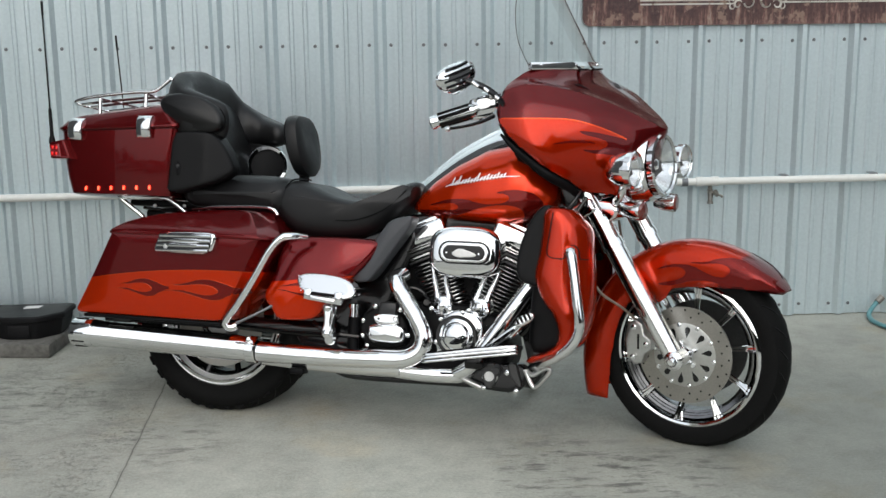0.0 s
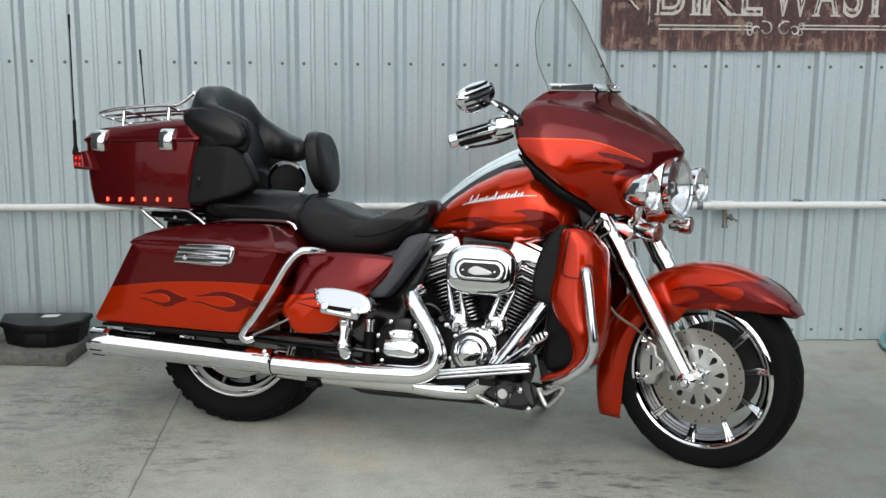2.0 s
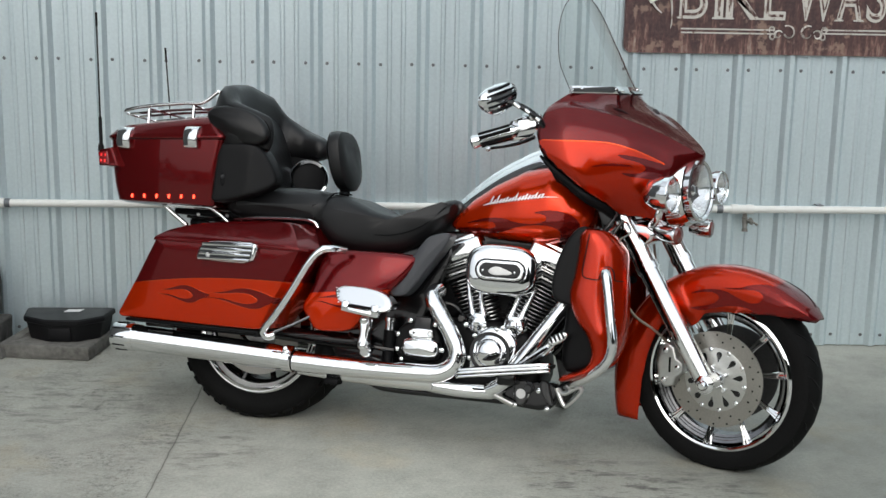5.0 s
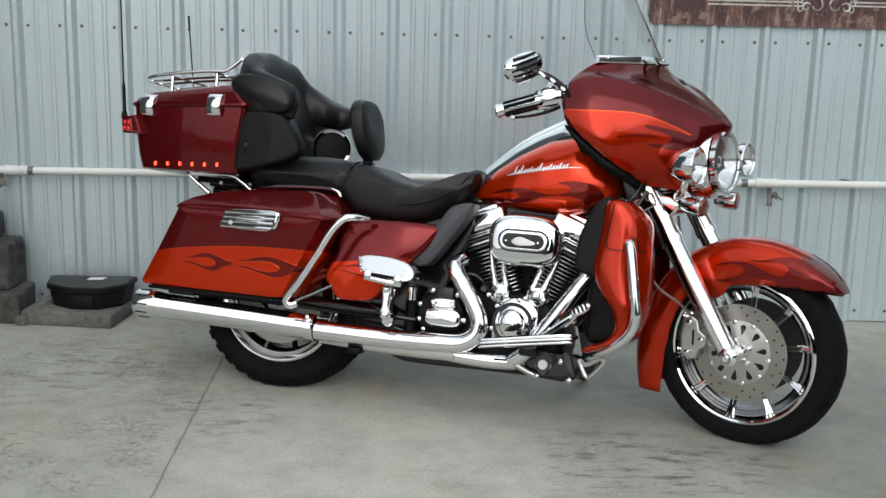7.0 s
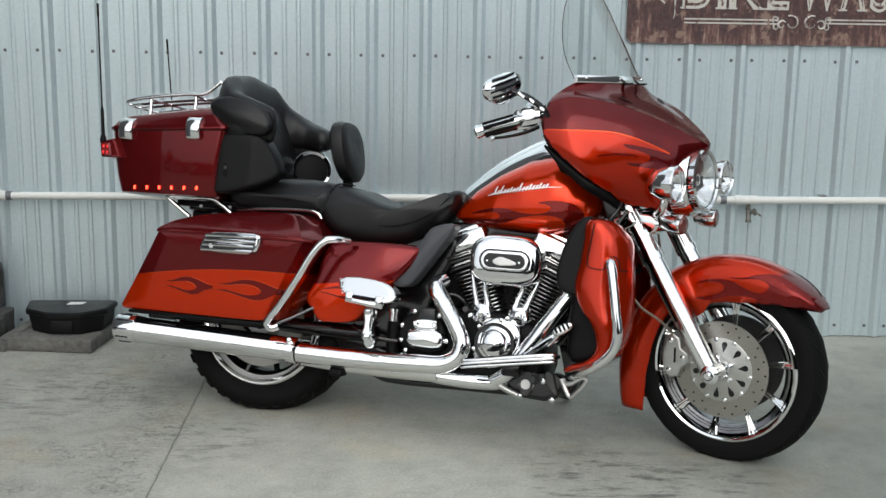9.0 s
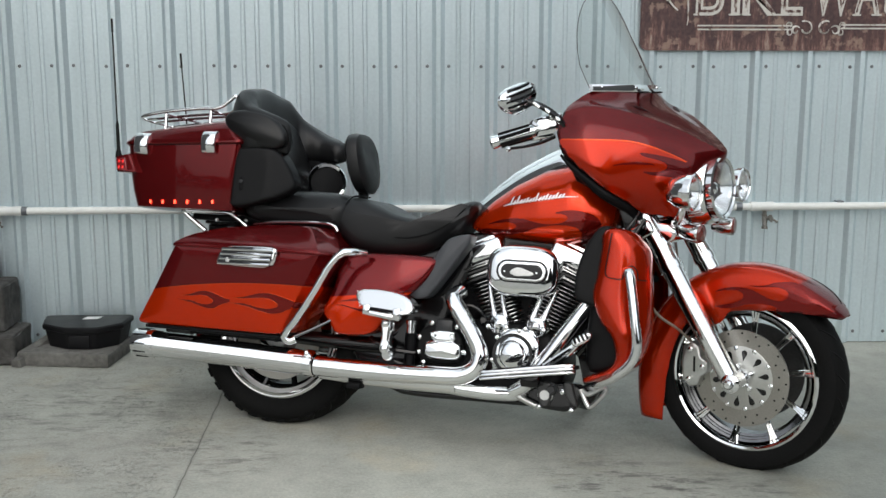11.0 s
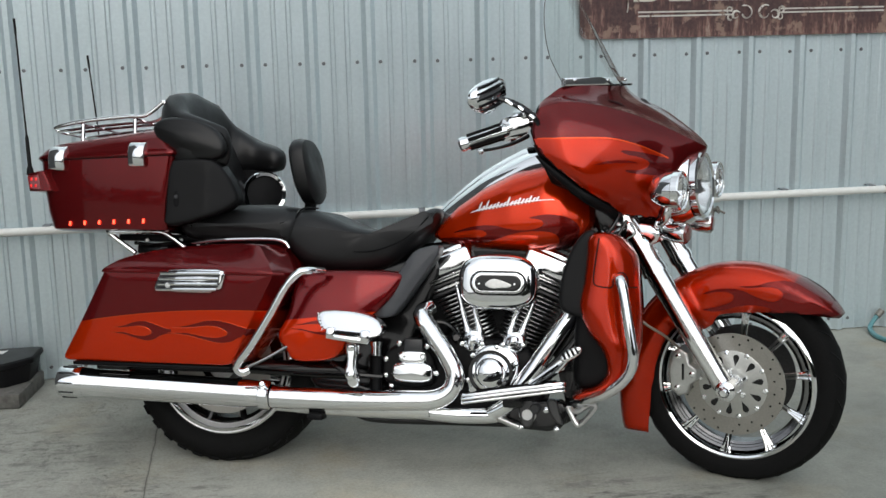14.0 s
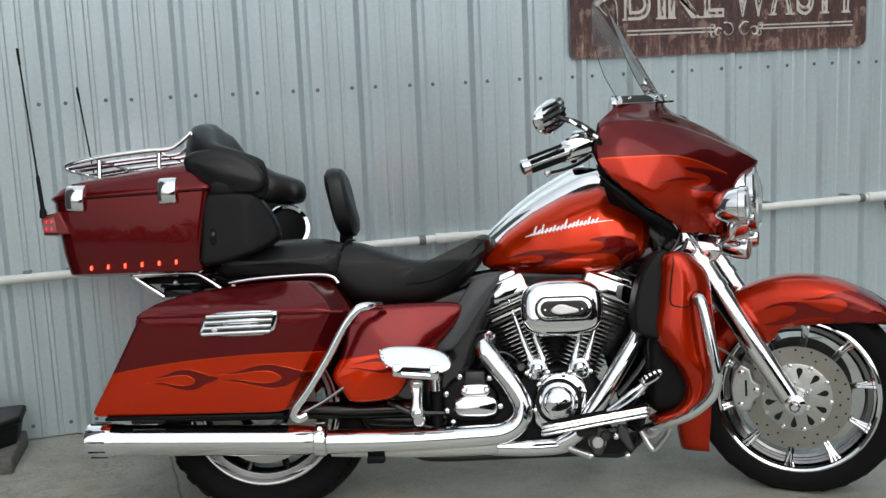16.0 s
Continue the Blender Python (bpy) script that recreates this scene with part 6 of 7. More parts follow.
for sg, name in ((-1, "rear"), (1, "front")):
    tilt = radians(22.5) * sg
    d = Vector((math.sin(tilt), 0, math.cos(tilt)))
    f = Vector((math.cos(tilt), 0, -math.sin(tilt)))
    base = crank + d * 0.135
    cyl = bp("cylinder", tube([base, base + d * 0.19], 0.058, 1, 24), M_FIN, "black finned engine cylinder")
    for i in range(14):
        p = base + d * (0.014 + 0.0131 * i)
        big = 0.070 + 0.010 * (i / 13)
        ring = lambda q, k: [p + d * q + f * math.copysign(abs(math.cos(t)) ** 0.55, math.cos(t)) * big * k + Vector((0, 1, 0)) * math.copysign(abs(math.sin(t)) ** 0.55, math.sin(t)) * (big + 0.028) * k for t in (2 * math.pi * j / 28 for j in range(28))]
        part("fin", loft([ring(-0.0028, 0.96), ring(-0.0022, 1.0), ring(0.0022, 1.0), ring(0.0028, 0.96)]), M_FIN, cyl)
        part("fin_edge", loft([ring(-0.0012, 0.99), ring(-0.0012, 1.012), ring(0.0012, 1.012), ring(0.0012, 0.99)], cap_a=False, cap_b=False), M_FINEDGE, cyl)
    hd = base + d * 0.196
    for i in range(4):
        p = hd + d * (0.004 + 0.0125 * i)
        ring = lambda q, k: [p + d * q + f * math.copysign(abs(math.cos(t)) ** 0.4, math.cos(t)) * 0.088 * k + Vector((0, 1, 0)) * math.copysign(abs(math.sin(t)) ** 0.5, math.sin(t)) * 0.118 * k for t in (2 * math.pi * j / 28 for j in range(28))]
        part("head_fin", loft([ring(-0.004, 0.96), ring(-0.003, 1.0), ring(0.003, 1.0), ring(0.004, 0.96)]), M_FINEDGE if i == 1 else M_FIN, cyl)
    mt = Matrix.Translation(hd + d * 0.085) @ Matrix.Rotation(tilt, 4, "Y")
    part("rocker_box", block((0.165, 0.222, 0.066), mt, 0.014, 3), M_CHROME, cyl, "chrome rocker box")
    part("rocker_lid", block((0.13, 0.175, 0.03), Matrix.Translation(hd + d * 0.12) @ Matrix.Rotation(tilt, 4, "Y"), 0.012, 3), M_CHROME, cyl)
    for u in (-0.065, 0.065):
        part("rocker_bolt", lathe([(0, 0.008), (0.008, 0.008), (0.01, 0.005), (0.01, 0)], hd + d * 0.105 + f * u + Vector((0, -0.085, 0)), d, 8), M_CHROME, cyl)
    for k, z in enumerate((0.040, 0.0485)):
        part("head_bead", tube([hd + d * z + f * q * 0.086 + Vector((0, -0.117 if abs(q) < 0.9 else -0.09, 0)) for q in (-1, -0.75, 0.75, 1)], 0.0024, 2, 6), M_FINEDGE, cyl)
    foot = Vector((0.858 + sg * 0.062, -0.135, 0.40))
    part("lifter_block", shell([(foot.x - 0.034, 0.375), (foot.x - 0.036, 0.42), (foot.x - 0.018, 0.445), (foot.x + 0.02, 0.445), (foot.x + 0.036, 0.42), (foot.x + 0.03, 0.372)], 0.168, 0.10, 0.016, 1, 0.010), M_CHROME, cyl, "chrome lifter block")
    for u in (-0.016, 0.020):
        a = foot + Vector((u, -0.022, 0.03))
        b = hd + d * 0.066 + Vector((u * 1.25 - sg * 0.030, -0.092, 0))
        pr = part("pushrod_tube", tube([a, a + (b - a) * 0.38, a + (b - a) * 0.381, b], [0.0095, 0.0095, 0.0068, 0.0068], 1, 14), M_CHROME, cyl)
        part("tube_collar", lathe([(-0.006, 0.0085), (-0.006, 0.0125), (0.006, 0.0125), (0.006, 0.0085)], a + (b - a) * 0.04, b - a, 14), M_CHROME, cyl)
    for u in (-0.03, 0.03):
        part("lifter_bolt", lathe([(0, 0.007), (0.006, 0.007), (0.007, 0.004), (0.007, 0)], (foot.x + u, -0.176, 0.40), (0, -1, 0), 8), M_CHROME, cyl)


def stadium(cx, cz, a, b, n=48, p=2.6):
    return [(cx + a * math.copysign(abs(math.cos(t)) ** (2 / p), math.cos(t)), cz + b * math.copysign(abs(math.sin(t)) ** (2 / p), math.sin(t))) for t in (2 * math.pi * i / n for i in range(n))]


def oval(cx, cz, a, b, n=48):
    """Two half circles joined by straight runs."""
    out = []
    for i in range(n):
        t = 2 * math.pi * i / n
        out.append((cx + (a - b) * (1 if math.cos(t) > 0 else -1) + b * math.cos(t), cz + b * math.sin(t)))
    return out


bp("intake_housing", cushion([(0.79, 0.40), (0.93, 0.40), (0.985, 0.56), (0.965, 0.66), (0.755, 0.66), (0.735, 0.56)], 0.055, 0.02), M_BLACK, "black intake housing between the cylinders")
# added dark filler, not a real part, where the wall showed through
bp("gap_filler", cushion([(0.60, 0.40), (0.70, 0.40), (0.735, 0.50), (0.70, 0.60), (0.64, 0.68), (0.57, 0.66), (0.57, 0.50)], 0.06, 0.02), M_BLACK, "black filler added to close the see-through gap behind the rear cylinder")
air = bp("air_cleaner", shell(stadium(0.873, 0.587, 0.119, 0.084, 48, 3.0), 0.222, 0.11, 0.03, 0, 0.006), M_CHROME, "oval chrome air cleaner cover")
part("emblem_groove", shell(oval(0.878, 0.586, 0.085, 0.037), 0.2300, 0.215, 0.003, 0), M_GLOSSBLK, air, "dark groove round the emblem")
part("emblem_frame", shell(oval(0.878, 0.586, 0.080, 0.032), 0.233, 0.215, 0.004, 0), M_CHROME, air)
part("emblem_plate", shell(oval(0.878, 0.586, 0.069, 0.0235), 0.2345, 0.215, 0.002, 0), M_GLOSSBLK, air, "black oval emblem plate")
part("emblem_shape", shell([(0.836, 0.580), (0.85, 0.594), (0.868, 0.600), (0.895, 0.592), (0.922, 0.582), (0.912, 0.573), (0.888, 0.572), (0.86, 0.569)], 0.2365, 0.23, 0.001, 1), M_ALU, air, "silver emblem as a plain shape")
for x in (0.822, 0.928):
    part("emblem_screw", lathe([(0, 0.004), (0.002, 0.003), (0.002, 0)], (x, -0.2345, 0.584), (0, -1, 0), 10), M_CHROME, air)

trans = bp("transmission_cover", shell([(0.515, 0.27), (0.51, 0.345), (0.55, 0.392), (0.62, 0.398), (0.672, 0.365), (0.688, 0.30), (0.672, 0.262), (0.60, 0.252)], 0.165, 0.10, 0.014, 2), M_WRINKLE, "black transmission side cover")
part("chrome_cover", shell(stadium(0.614, 0.307, 0.066, 0.034, 40, 3.2), 0.19, 0.15, 0.014, 0, 0.004), M_CHROME, trans)
part("chrome_bracket", shell([(0.570, 0.340), (0.572, 0.366), (0.584, 0.372), (0.644, 0.372), (0.656, 0.366), (0.658, 0.340), (0.61, 0.335)], 0.184, 0.15, 0.005, 1), M_CHROME, trans)
for x in (0.581, 0.647):
    part("bracket_bolt", lathe([(0, 0.009), (0.006, 0.009), (0.009, 0.006), (0.009, 0)], (x, -0.184, 0.357), (0, -1, 0), 12), M_CHROME, trans)
part("top_block", block((0.058, 0.06, 0.042), Matrix.Translation((0.613, -0.145, 0.388)), 0.005), M_GREYPL, trans)
for x, z in ((0.527, 0.295), (0.527, 0.345), (0.568, 0.394), (0.656, 0.388), (0.686, 0.305), (0.545, 0.262)):
    part("cover_bolt", lathe([(0, 0.008), (0.006, 0.008), (0.008, 0.005), (0.008, 0)], (x, -0.166, z), (0, -1, 0), 10), M_CHROME, trans)
bp("oil_filler", lathe([(0, 0.016), (0.03, 0.016), (0.032, 0.02), (0.045, 0.02), (0.048, 0.012), (0.048, 0)], (0.497, -0.17, 0.352), (0, 0, 1), 16), M_CHROME, "chrome oil filler cap")
bp("filler_neck", tube([(0.497, -0.17, 0.25), (0.497, -0.17, 0.355)], 0.019, 1, 14), M_BLACK, "black oil filler neck")
bp("frame_cover", cushion([(0.24, 0.26), (0.26, 0.55), (0.45, 0.62), (0.66, 0.68), (0.70, 0.62), (0.62, 0.46), (0.56, 0.22), (0.35, 0.2)], 0.115, 0.02), M_GLOSSBLK, "black frame and battery box")
bp("frame_spine", cushion([(0.45, 0.66), (0.62, 0.71), (1.1, 0.74), (1.19, 0.80), (1.23, 0.70), (1.16, 0.42), (1.11, 0.16), (1.06, 0.16), (1.08, 0.45), (1.06, 0.66), (0.66, 0.67)], 0.04, 0.015), M_GLOSSBLK, "black frame spine and downtubes")
for i in range(7):
    bp("oil_cooler_fin", block((0.05, 0.10, 0.004), Matrix.Translation((1.135, -0.06, 0.30 + 0.02 * i)), 0.001), M_BLACK, "black oil cooler fin")
bp("frame_rail", tube([(0.30, -0.09, 0.20), (0.42, -0.105, 0.165), (0.49, -0.11, 0.151), (0.70, -0.11, 0.153), (1.03, -0.11, 0.163), (1.10, -0.105, 0.20)], 0.0125, 6, 12), M_GLOSSBLK, "black lower frame rail")
bp("frame_rail", tube([(0.30, 0.09, 0.20), (0.42, 0.105, 0.165), (0.49, 0.11, 0.151), (0.70, 0.11, 0.153), (1.03, 0.11, 0.163), (1.10, 0.105, 0.20)], 0.0125, 6, 12), M_GLOSSBLK, "black lower frame rail")
bp("swingarm", tube([(0.0, -0.125, 0.31), (0.2, -0.125, 0.30), (0.42, -0.11, 0.30)], [0.028, 0.026, 0.03], 4, 12), M_GLOSSBLK, "black swingarm")
bp("jiffy_stand", tube([(0.93, 0.12, 0.18), (0.965, 0.27, 0.13), (1.0, 0.42, 0.098)], [0.016, 0.014, 0.012], 5, 10), M_GLOSSBLK, "black side stand, folded out")

for s in (-1, 1):
    mu = bp("muffler", lathe([(0.0, 0.030), (0.004, 0.044), (0.012, 0.047), (0.10, 0.0475), (0.105, 0.0455), (0.62, 0.0435), (0.655, 0.040), (0.68, 0.034), (0.69, 0.036)], (-0.517, s * 0.228, 0.2425), (1, 0, -0.022), 40), M_CHROME, "long chrome muffler")
    part("end_cap", lathe([(-0.003, 0.030), (0.0, 0.0485), (0.012, 0.050), (0.075, 0.050), (0.085, 0.0478)], (-0.517, s * 0.228, 0.2425), (1, 0, -0.022), 40), M_CHROME, mu)
    for k in range(10):
        a = 2 * math.pi * k / 10
        part("slot", block((0.05, 0.004, 0.007), Matrix.Translation((-0.483, s * 0.228 + 0.0495 * math.cos(a), 0.2425 + 0.0495 * math.sin(a))) @ Matrix.Rotation(a - math.pi / 2, 4, "X"), 0.0015), M_GLOSSBLK, mu)
    part("bore", lathe([(-0.0035, 0.030), (-0.0034, 0.0)], (-0.517, s * 0.228, 0.2425), (1, 0, -0.022), 30), M_BLACK, mu)
    part("clamp", lathe([(-0.018, 0.041), (-0.014, 0.046), (0.014, 0.046), (0.018, 0.041)], (0.165, s * 0.228, 0.2265), (1, 0, -0.022), 30), M_CHROME, mu)
    part("clamp_bolt", lathe([(-0.016, 0.010), (0.016, 0.010), (0.02, 0.006), (0.02, 0)], (0.165, s * 0.262, 0.258), (0.2, s, 0.5), 12), M_CHROME, mu)
bp("exhaust_shield", tube([(0.17, -0.226, 0.222), (0.40, -0.218, 0.220), (0.60, -0.208, 0.225), (0.69, -0.203, 0.232), (0.738, -0.20, 0.262), (0.748, -0.20, 0.312), (0.718, -0.198, 0.372), (0.675, -0.19, 0.43), (0.64, -0.175, 0.482), (0.655, -0.14, 0.505)], [0.036, 0.033, 0.032, 0.031, 0.030, 0.029, 0.029, 0.029, 0.029, 0.027], 8, 24), M_CHROME, "chrome exhaust pipe shield")
cross = bp("cross_pipe", tube([(0.19, -0.19, 0.206), (0.40, -0.185, 0.200), (0.55, -0.182, 0.199), (0.662, -0.180, 0.200), (0.668, -0.180, 0.200)], [0.034, 0.035, 0.035, 0.034, 0.028], 4, 22), M_CHROME, "wide chrome shield of the cross pipe")
part("lower_pipe", tube([(0.655, -0.178, 0.190), (0.76, -0.172, 0.184), (0.86, -0.160, 0.186), (0.90, -0.14, 0.195)], [0.026, 0.026, 0.025, 0.018], 6, 20), M_CHROME, cross, "narrower chrome pipe")
bp("front_pipe", tube([(1.135, -0.15, 0.565), (1.085, -0.17, 0.487), (1.018, -0.185, 0.385), (0.955, -0.185, 0.290), (0.905, -0.178, 0.222), (0.85, -0.165, 0.19)], [0.026, 0.027, 0.027, 0.027, 0.025, 0.022], 7, 20), M_CHROME, "chrome front exhaust pipe")
bp("pipe_bracket", block((0.05, 0.05, 0.02), Matrix.Translation((0.32, -0.20, 0.165)), 0.004), M_BLACK, "black exhaust bracket")
bp("heat_pipe", tube([(1.12, -0.16, 0.56), (1.135, -0.17, 0.48), (1.10, -0.18, 0.41), (1.03, -0.19, 0.33)], 0.014, 6, 12), M_GLOSSBLK, "black hose beside the cylinder")


# -- footboards, pedal, pegs --
pb = bp("passenger_board", shell([(0.342, 0.478), (0.362, 0.446), (0.40, 0.432), (0.50, 0.418), (0.545, 0.424), (0.556, 0.448), (0.53, 0.478), (0.47, 0.493), (0.40, 0.497), (0.36, 0.494)], lambda x, z: 0.345 - (z - 0.42) * 0.55, 0.27, 0.006, 2, 0.0), M_CHROME, "folded-up chrome passenger footboard")
part("hinge", block((0.125, 0.022, 0.018), Matrix.Translation((0.454, -0.345, 0.416)) @ Matrix.Rotation(radians(6), 4, "Y"), 0.005), M_CHROME, pb)
for x in (0.402, 0.506):
    part("hinge_lug", block((0.026, 0.028, 0.034), Matrix.Translation((x, -0.345, 0.431 - (x - 0.40) * 0.06)), 0.005), M_CHROME, pb)
part("hinge_gap", block((0.078, 0.010, 0.010), Matrix.Translation((0.454, -0.345, 0.432)) @ Matrix.Rotation(radians(4), 4, "Y"), 0.002), M_BLACK, pb, "dark gap of the hinge")
for k in range(6):
    part("stud", lathe([(0, 0.003), (0.002, 0.002), (0.002, 0)], (0.352 + 0.004 * k, -0.312 - 0.005 * k, 0.486 - 0.009 * k), (0, -1, 0.5), 6), M_CHROME, pb)
arm = bp("board_arm", shell([(0.430, 0.39), (0.435, 0.40), (0.462, 0.40), (0.468, 0.385), (0.462, 0.33), (0.470, 0.305), (0.455, 0.288), (0.435, 0.290), (0.428, 0.31), (0.438, 0.34)], 0.295, 0.26, 0.008, 1), M_CHROME, "chrome footboard arm")
for x, z in ((0.45, 0.388), (0.45, 0.304)):
    part("arm_bolt", lathe([(0, 0.013), (0.008, 0.012), (0.012, 0.006), (0.012, 0)], (x, -0.295, z), (0, -1, 0), 16), M_CHROME, arm)
part("arm_foot", lathe([(0, 0.018), (0.02, 0.02), (0.03, 0.014), (0.03, 0)], (0.452, -0.25, 0.285), (0, -1, -0.1), 14), M_CHROME, arm)

fb = bp("rider_board", loft([[(x, -0.25, z), (x, -0.365, z), (x, -0.372, z - 0.006), (x, -0.365, z - 0.012), (x, -0.25, z - 0.012)] for x, z in ((0.800, 0.262), (0.83, 0.268), (0.95, 0.287), (1.06, 0.304), (1.088, 0.306))]), M_BLACK, "rider footboard with chrome edge")
for q, yy in ((0.004, -0.372), (-0.006, -0.376), (-0.017, -0.370)):
    part("edge_strip", tube([(0.802, yy + 0.02, 0.262 + q), (0.815, yy, 0.265 + q), (0.95, yy, 0.287 + q), (1.075, yy, 0.307 + q), (1.09, yy + 0.02, 0.308 + q)], 0.0046, 4, 8), M_CHROME, fb)
for i in range(6):
    part("tread_rib", tube([(0.83, -0.27 - 0.016 * i, 0.271), (1.06, -0.27 - 0.016 * i, 0.307)], 0.004, 1, 6), M_RUBBER, fb)
part("mount", block((0.06, 0.10, 0.05), Matrix.Translation((0.93, -0.20, 0.245)), 0.008), M_GLOSSBLK, fb)
pd = bp("brake_pedal", shell([(1.072, 0.375), (1.085, 0.398), (1.125, 0.418), (1.138, 0.408), (1.128, 0.388), (1.09, 0.366)], 0.345, 0.29, 0.007, 1), M_CHROME, "chrome brake pedal pad")
for i in range(4):
    part("pad_rib", block((0.006, 0.006, 0.022), Matrix.Translation((1.085 + 0.012 * i, -0.347, 0.388 + 0.0055 * i)) @ Matrix.Rotation(radians(-28), 4, "Y"), 0.001), M_RUBBER, pd)
for z0, z1 in ((0.370, 0.286), (0.398, 0.300)):
    part("pedal_arm", tube([(1.118 if z0 > 0.38 else 1.09, -0.325, z0), (1.055, -0.325, (z0 + z1) / 2 + 0.004), (0.985, -0.30, z1)], 0.007, 4, 8), M_CHROME, pd)
part("pedal_web", tube([(1.085, -0.322, 0.352), (1.06, -0.322, 0.338)], 0.005, 1, 8), M_CHROME, pd)
for pts, r in (([(0.62, -0.13, 0.40), (0.655, -0.15, 0.45), (0.70, -0.15, 0.46), (0.74, -0.14, 0.43), (0.75, -0.13, 0.38)], 0.007), ([(0.46, -0.20, 0.36), (0.43, -0.21, 0.32), (0.44, -0.21, 0.27), (0.49, -0.20, 0.25)], 0.006), ([(0.36, -0.19, 0.33), (0.42, -0.20, 0.30), (0.52, -0.18, 0.29)], 0.009), ([(1.10, -0.14, 0.60), (1.145, -0.16, 0.52), (1.13, -0.17, 0.42), (1.06, -0.16, 0.33)], 0.008), ([(1.10, -0.09, 0.72), (1.15, -0.15, 0.70), (1.21, -0.17, 0.76), (1.24, -0.12, 0.83)], 0.006), ([(1.06, -0.10, 0.69), (1.13, -0.13, 0.665), (1.20, -0.16, 0.70), (1.25, -0.15, 0.78)], 0.005)):
    bp("hose", tube(pts, r, 6, 8), M_GLOSSBLK, "thin black rubber hose")
for x, z, r in ((0.475, 0.44, 0.017), (0.70, 0.345, 0.013), (0.745, 0.415, 0.016), (1.005, 0.345, 0.014)):
    bp("sensor", lathe([(-0.02, r), (0.012, r), (0.016, r * 0.7), (0.03, r * 0.6), (0.03, 0)], (x, -0.155, z), (0.1, -1, 0.1), 14), M_GLOSSBLK, "small black sensor housing")
lk = bp("lower_bracket", shell([(0.86, 0.175), (0.90, 0.215), (1.0, 0.235), (1.08, 0.235), (1.09, 0.18), (1.05, 0.14), (0.95, 0.145), (0.90, 0.15)], 0.15, 0.09, 0.01, 1), M_GLOSSBLK, "black lower engine bracket")
part("big_bolt", lathe([(0, 0.027), (0.01, 0.026), (0.012, 0.018), (0.02, 0.016), (0.02, 0)], (0.965, -0.15, 0.192), (0, -1, 0), 12), M_ALU, lk)
for x, z in ((1.02, 0.207), (1.055, 0.19), (1.052, 0.15), (0.945, 0.152)):
    part("small_bolt", lathe([(0, 0.009), (0.007, 0.009), (0.01, 0.005), (0.01, 0)], (x, -0.151, z), (0, -1, 0), 10), M_CHROME, lk)
part("shift_plate", shell([(0.935, 0.235), (0.945, 0.165), (0.965, 0.150), (0.985, 0.165), (0.992, 0.235)], 0.168, 0.14, 0.006, 1), M_FIN, lk)
part("mount_lug", shell([(1.02, 0.24), (1.03, 0.20), (1.055, 0.165), (1.075, 0.165), (1.06, 0.205), (1.052, 0.24)], 0.165, 0.14, 0.006, 1), M_FIN, lk)
part("drain_plug", lathe([(-0.02, 0.02), (0.0, 0.02), (0.004, 0.014), (0.016, 0.012), (0.016, 0)], (0.985, -0.16, 0.212), (0.1, -1, 0), 14), M_GREYPL, lk)
part("link_arm", tube([(0.845, -0.165, 0.195), (0.89, -0.17, 0.175), (0.94, -0.165, 0.155)], [0.012, 0.010, 0.012], 4, 10), M_ALU, lk)

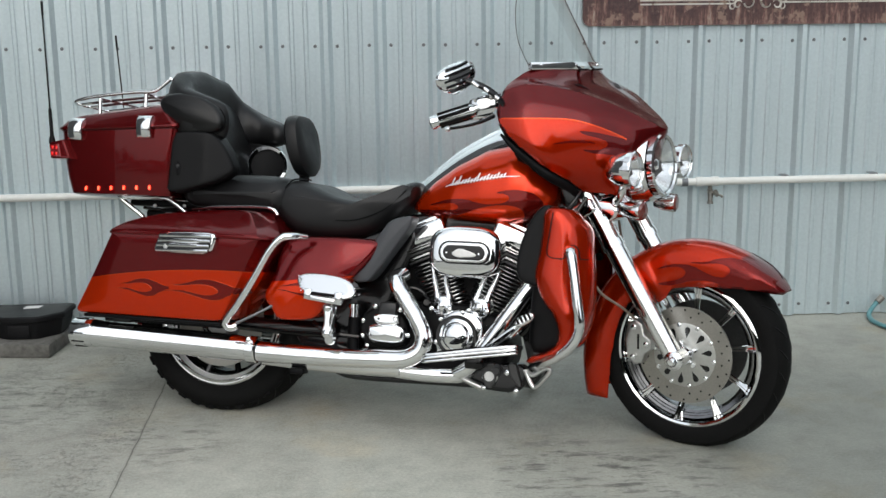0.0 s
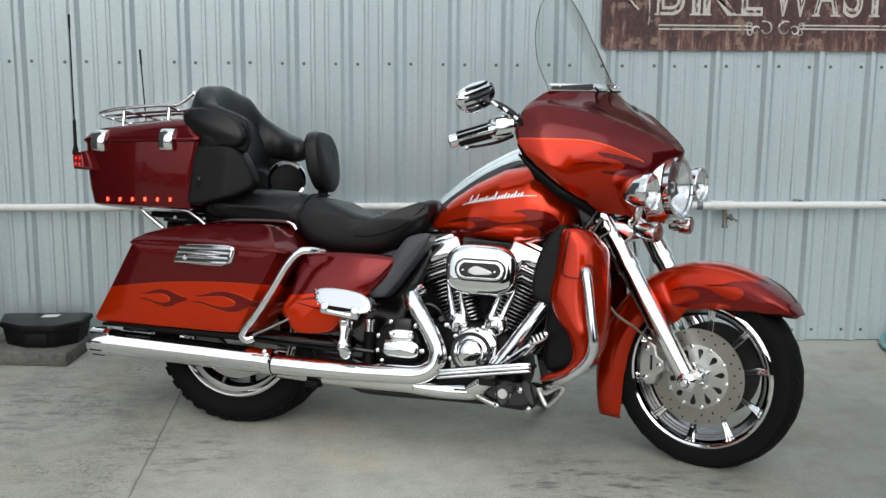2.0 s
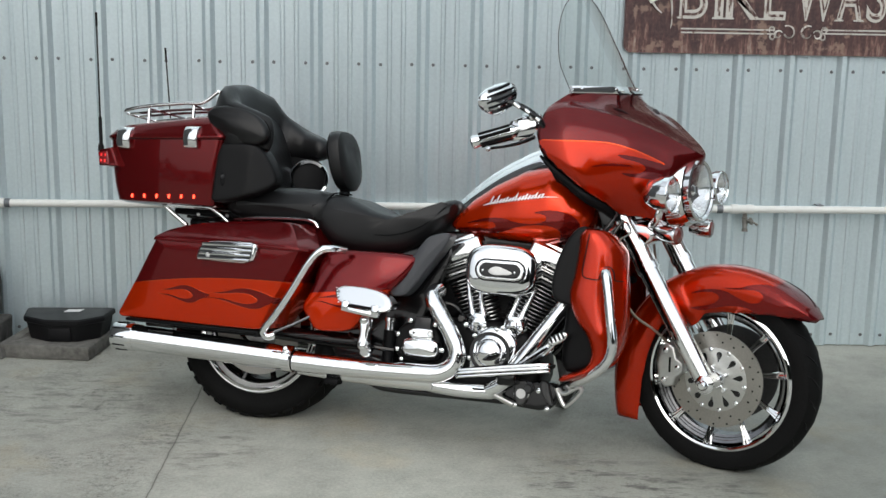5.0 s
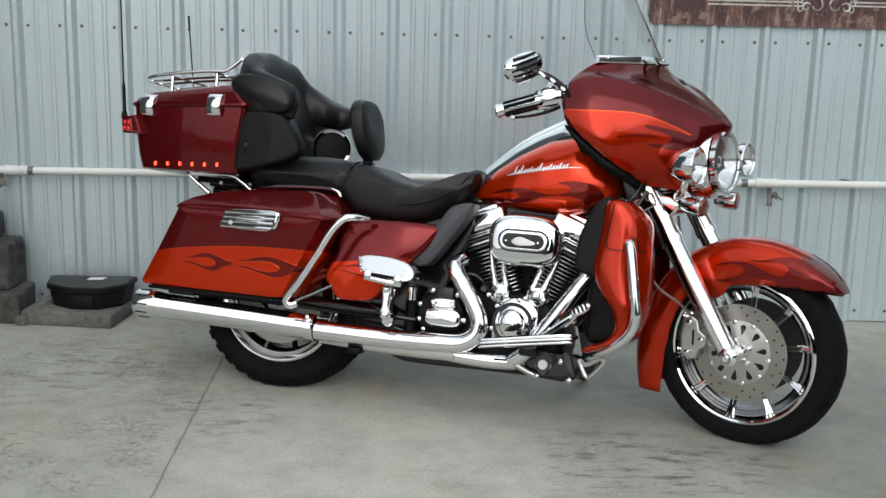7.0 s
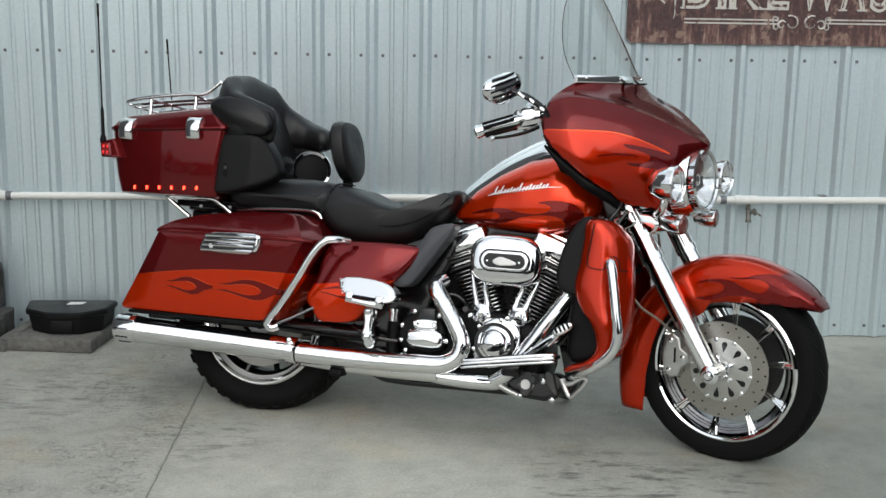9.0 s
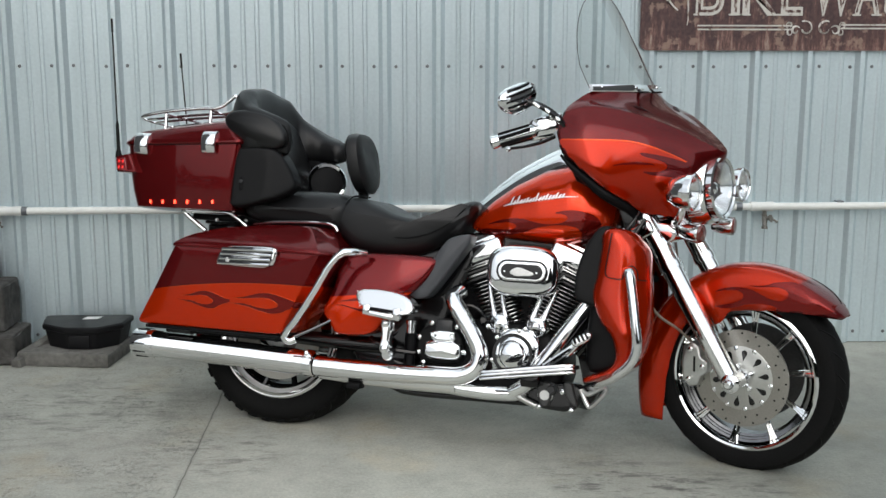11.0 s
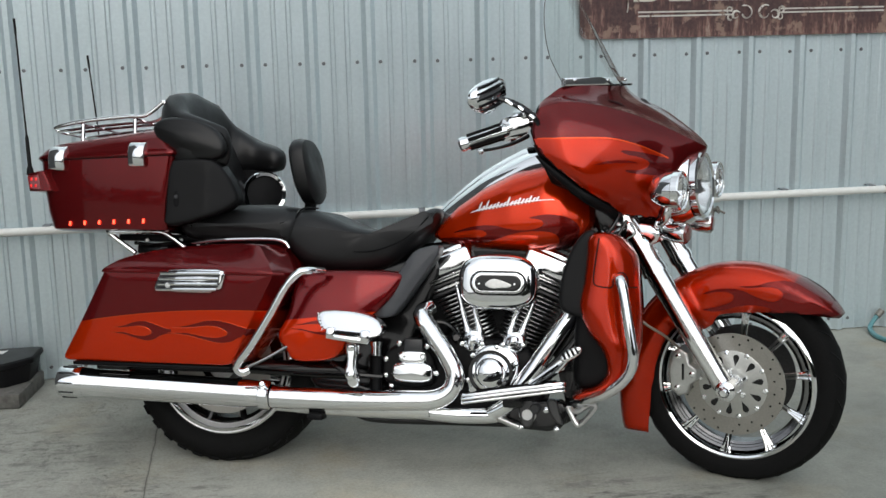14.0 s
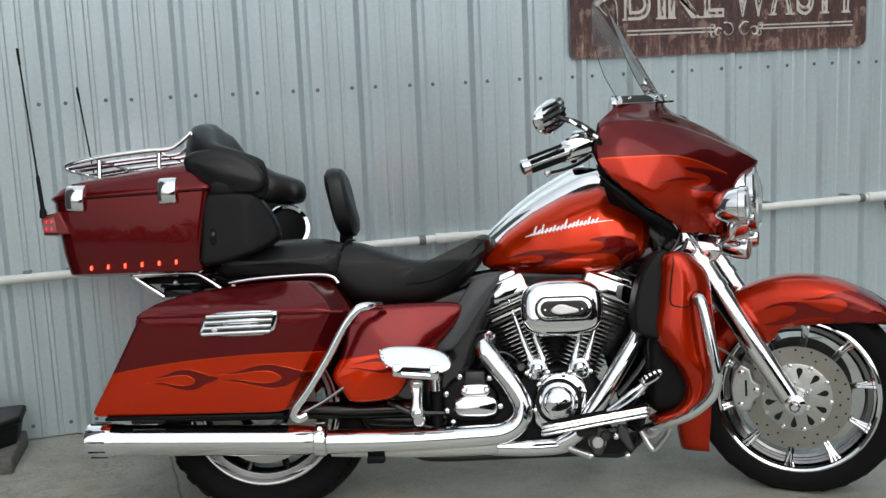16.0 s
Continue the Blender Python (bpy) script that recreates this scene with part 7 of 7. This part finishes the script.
# -- leg shields and engine guard --
SHIELD = [(0.738, 1.168, 1.205), (0.732, 1.152, 1.232), (0.712, 1.142, 1.255), (0.672, 1.141, 1.285), (0.60, 1.134, 1.293), (0.525, 1.122, 1.300), (0.457, 1.148, 1.303), (0.41, 1.186, 1.300), (0.36, 1.204, 1.287), (0.324, 1.198, 1.268), (0.298, 1.172, 1.235), (0.280, 1.125, 1.195), (0.266, 1.108, 1.160), (0.260, 1.112, 1.140)]
for s in (-1, 1):
    rows = []
    for z, xl, xr in SHIELD:
        full = min(1.0, (xr - xl) / 0.10)
        rows.append([(xl + (xr - xl) * u, s * (0.20 + (w - 0.20) * (0.75 + 0.25 * full)), z) for u, w in ((0.0, 0.215), (0.0, 0.290), (0.03, 0.313), (0.10, 0.328), (0.25, 0.337), (0.45, 0.339), (0.65, 0.330), (0.82, 0.312), (0.94, 0.285), (1.0, 0.255), (1.0, 0.205))])
    lines = [catmull([r[i] for r in rows], 5) for i in range(len(rows[0]))]
    lf = bp("leg_shield", loft([[ln[k] for ln in lines] for k in range(len(lines[0]))], wrap=False), M_FLAME_DIM, "orange painted lower leg shield", angle=70)
    part("vent_block", shell([(1.070, 0.515), (1.064, 0.560), (1.074, 0.625), (1.098, 0.691), (1.130, 0.738), (1.158, 0.748), (1.170, 0.735), (1.152, 0.66), (1.142, 0.58), (1.15, 0.49), (1.10, 0.500)], 0.312, 0.18, 0.012, 2, 0.0, s), M_WRINKLE, lf, "textured black vent block")
    part("inner_shield", shell([(1.108, 0.290), (1.106, 0.40), (1.112, 0.51), (1.16, 0.55), (1.22, 0.50), (1.235, 0.33), (1.17, 0.285)], 0.275, 0.14, 0.02, 1, 0.0, s), M_BLACK, lf, "black inner leg shield")
    decal("door_line", lf, [[(1.178, 0.722, 0.0018), (1.170, 0.66, 0.0018), (1.164, 0.606, 0.0018), (1.172, 0.588, 0.0018), (1.20, 0.583, 0.0018), (1.217, 0.586, 0.0018), (1.220, 0.606, 0.0018), (1.230, 0.622, 0.0018), (1.246, 0.624, 0.0018), (1.258, 0.608, 0.0018), (1.262, 0.586, 0.0018), (1.285, 0.584, 0.0018)]], M_BLACK, s, label="dark seam of the glove box")
    bp("engine_guard", tube([(1.236, s * 0.300, 0.590), (1.237, s * 0.338, 0.606), (1.239, s * 0.362, 0.603), (1.249, s * 0.370, 0.57), (1.268, s * 0.372, 0.46), (1.278, s * 0.368, 0.385), (1.262, s * 0.355, 0.335), (1.215, s * 0.32, 0.29), (1.16, s * 0.26, 0.258), (1.10, s * 0.16, 0.225)], 0.0155, 8, 14), M_CHROME, "chrome engine guard bar")
bp("guard_peg", tube([(1.087, -0.20, 0.226), (1.112, -0.205, 0.180), (1.128, -0.205, 0.178), (1.168, -0.205, 0.226), (1.155, -0.205, 0.236), (1.115, -0.205, 0.212), (1.092, -0.20, 0.224)], 0.0075, 4, 8), M_ALU, "folded metal peg below the guard")

FENDER_FLAME = [(1.875, 0.548), (1.841, 0.536), (1.715, 0.535), (1.704, 0.546), (1.682, 0.552), (1.646, 0.553), (1.610, 0.548), (1.573, 0.534), (1.536, 0.526), (1.495, 0.530), (1.530, 0.538), (1.573, 0.549), (1.594, 0.564), (1.597, 0.578), (1.580, 0.589), (1.543, 0.587), (1.495, 0.574), (1.528, 0.591), (1.570, 0.599), (1.616, 0.598), (1.654, 0.581), (1.690, 0.567), (1.717, 0.567), (1.737, 0.579), (1.738, 0.595), (1.719, 0.607), (1.687, 0.609), (1.643, 0.603), (1.600, 0.606), (1.661, 0.610), (1.694, 0.622), (1.727, 0.626), (1.758, 0.622), (1.802, 0.600), (1.843, 0.574)]
FAIRING_FIELD = [(1.050, 1.056), (1.095, 1.056), (1.130, 1.056), (1.210, 1.055), (1.279, 1.050), (1.331, 1.033), (1.374, 1.010), (1.412, 0.985), (1.367, 1.003), (1.329, 1.014), (1.303, 1.017), (1.319, 1.003), (1.350, 0.994), (1.371, 0.980), (1.369, 0.964), (1.350, 0.956), (1.310, 0.960), (1.334, 0.947), (1.372, 0.941), (1.397, 0.936), (1.403, 0.912), (1.397, 0.876), (1.385, 0.840), (1.360, 0.790), (1.250, 0.790), (1.150, 0.900), (1.090, 0.980), (1.040, 1.030)]
for s in (-1, 1):
    painted("flame", fender, FENDER_FLAME, M_DECAL, s, 0.0034, "dark painted flames with orange tongues")
    painted("flame_field", fairing_ob, FAIRING_FIELD, M_FAIRFLAME_DIM, s, 0.0040, "orange painted field ending in flames")
    painted("flame", fairing_ob, [(1.235, 0.976), (1.285, 0.990), (1.330, 0.986), (1.348, 0.975), (1.330, 0.979), (1.285, 0.981)], M_DECAL, s, 0.0048, "dark painted flame")
    decal("pinstripe", fairing_ob, [[(x, z + 0.001, 0.0018) for x, z in FAIRING_FIELD[1:8]]], M_DECAL_L, s, lift=0.0050, label="thin light painted line")
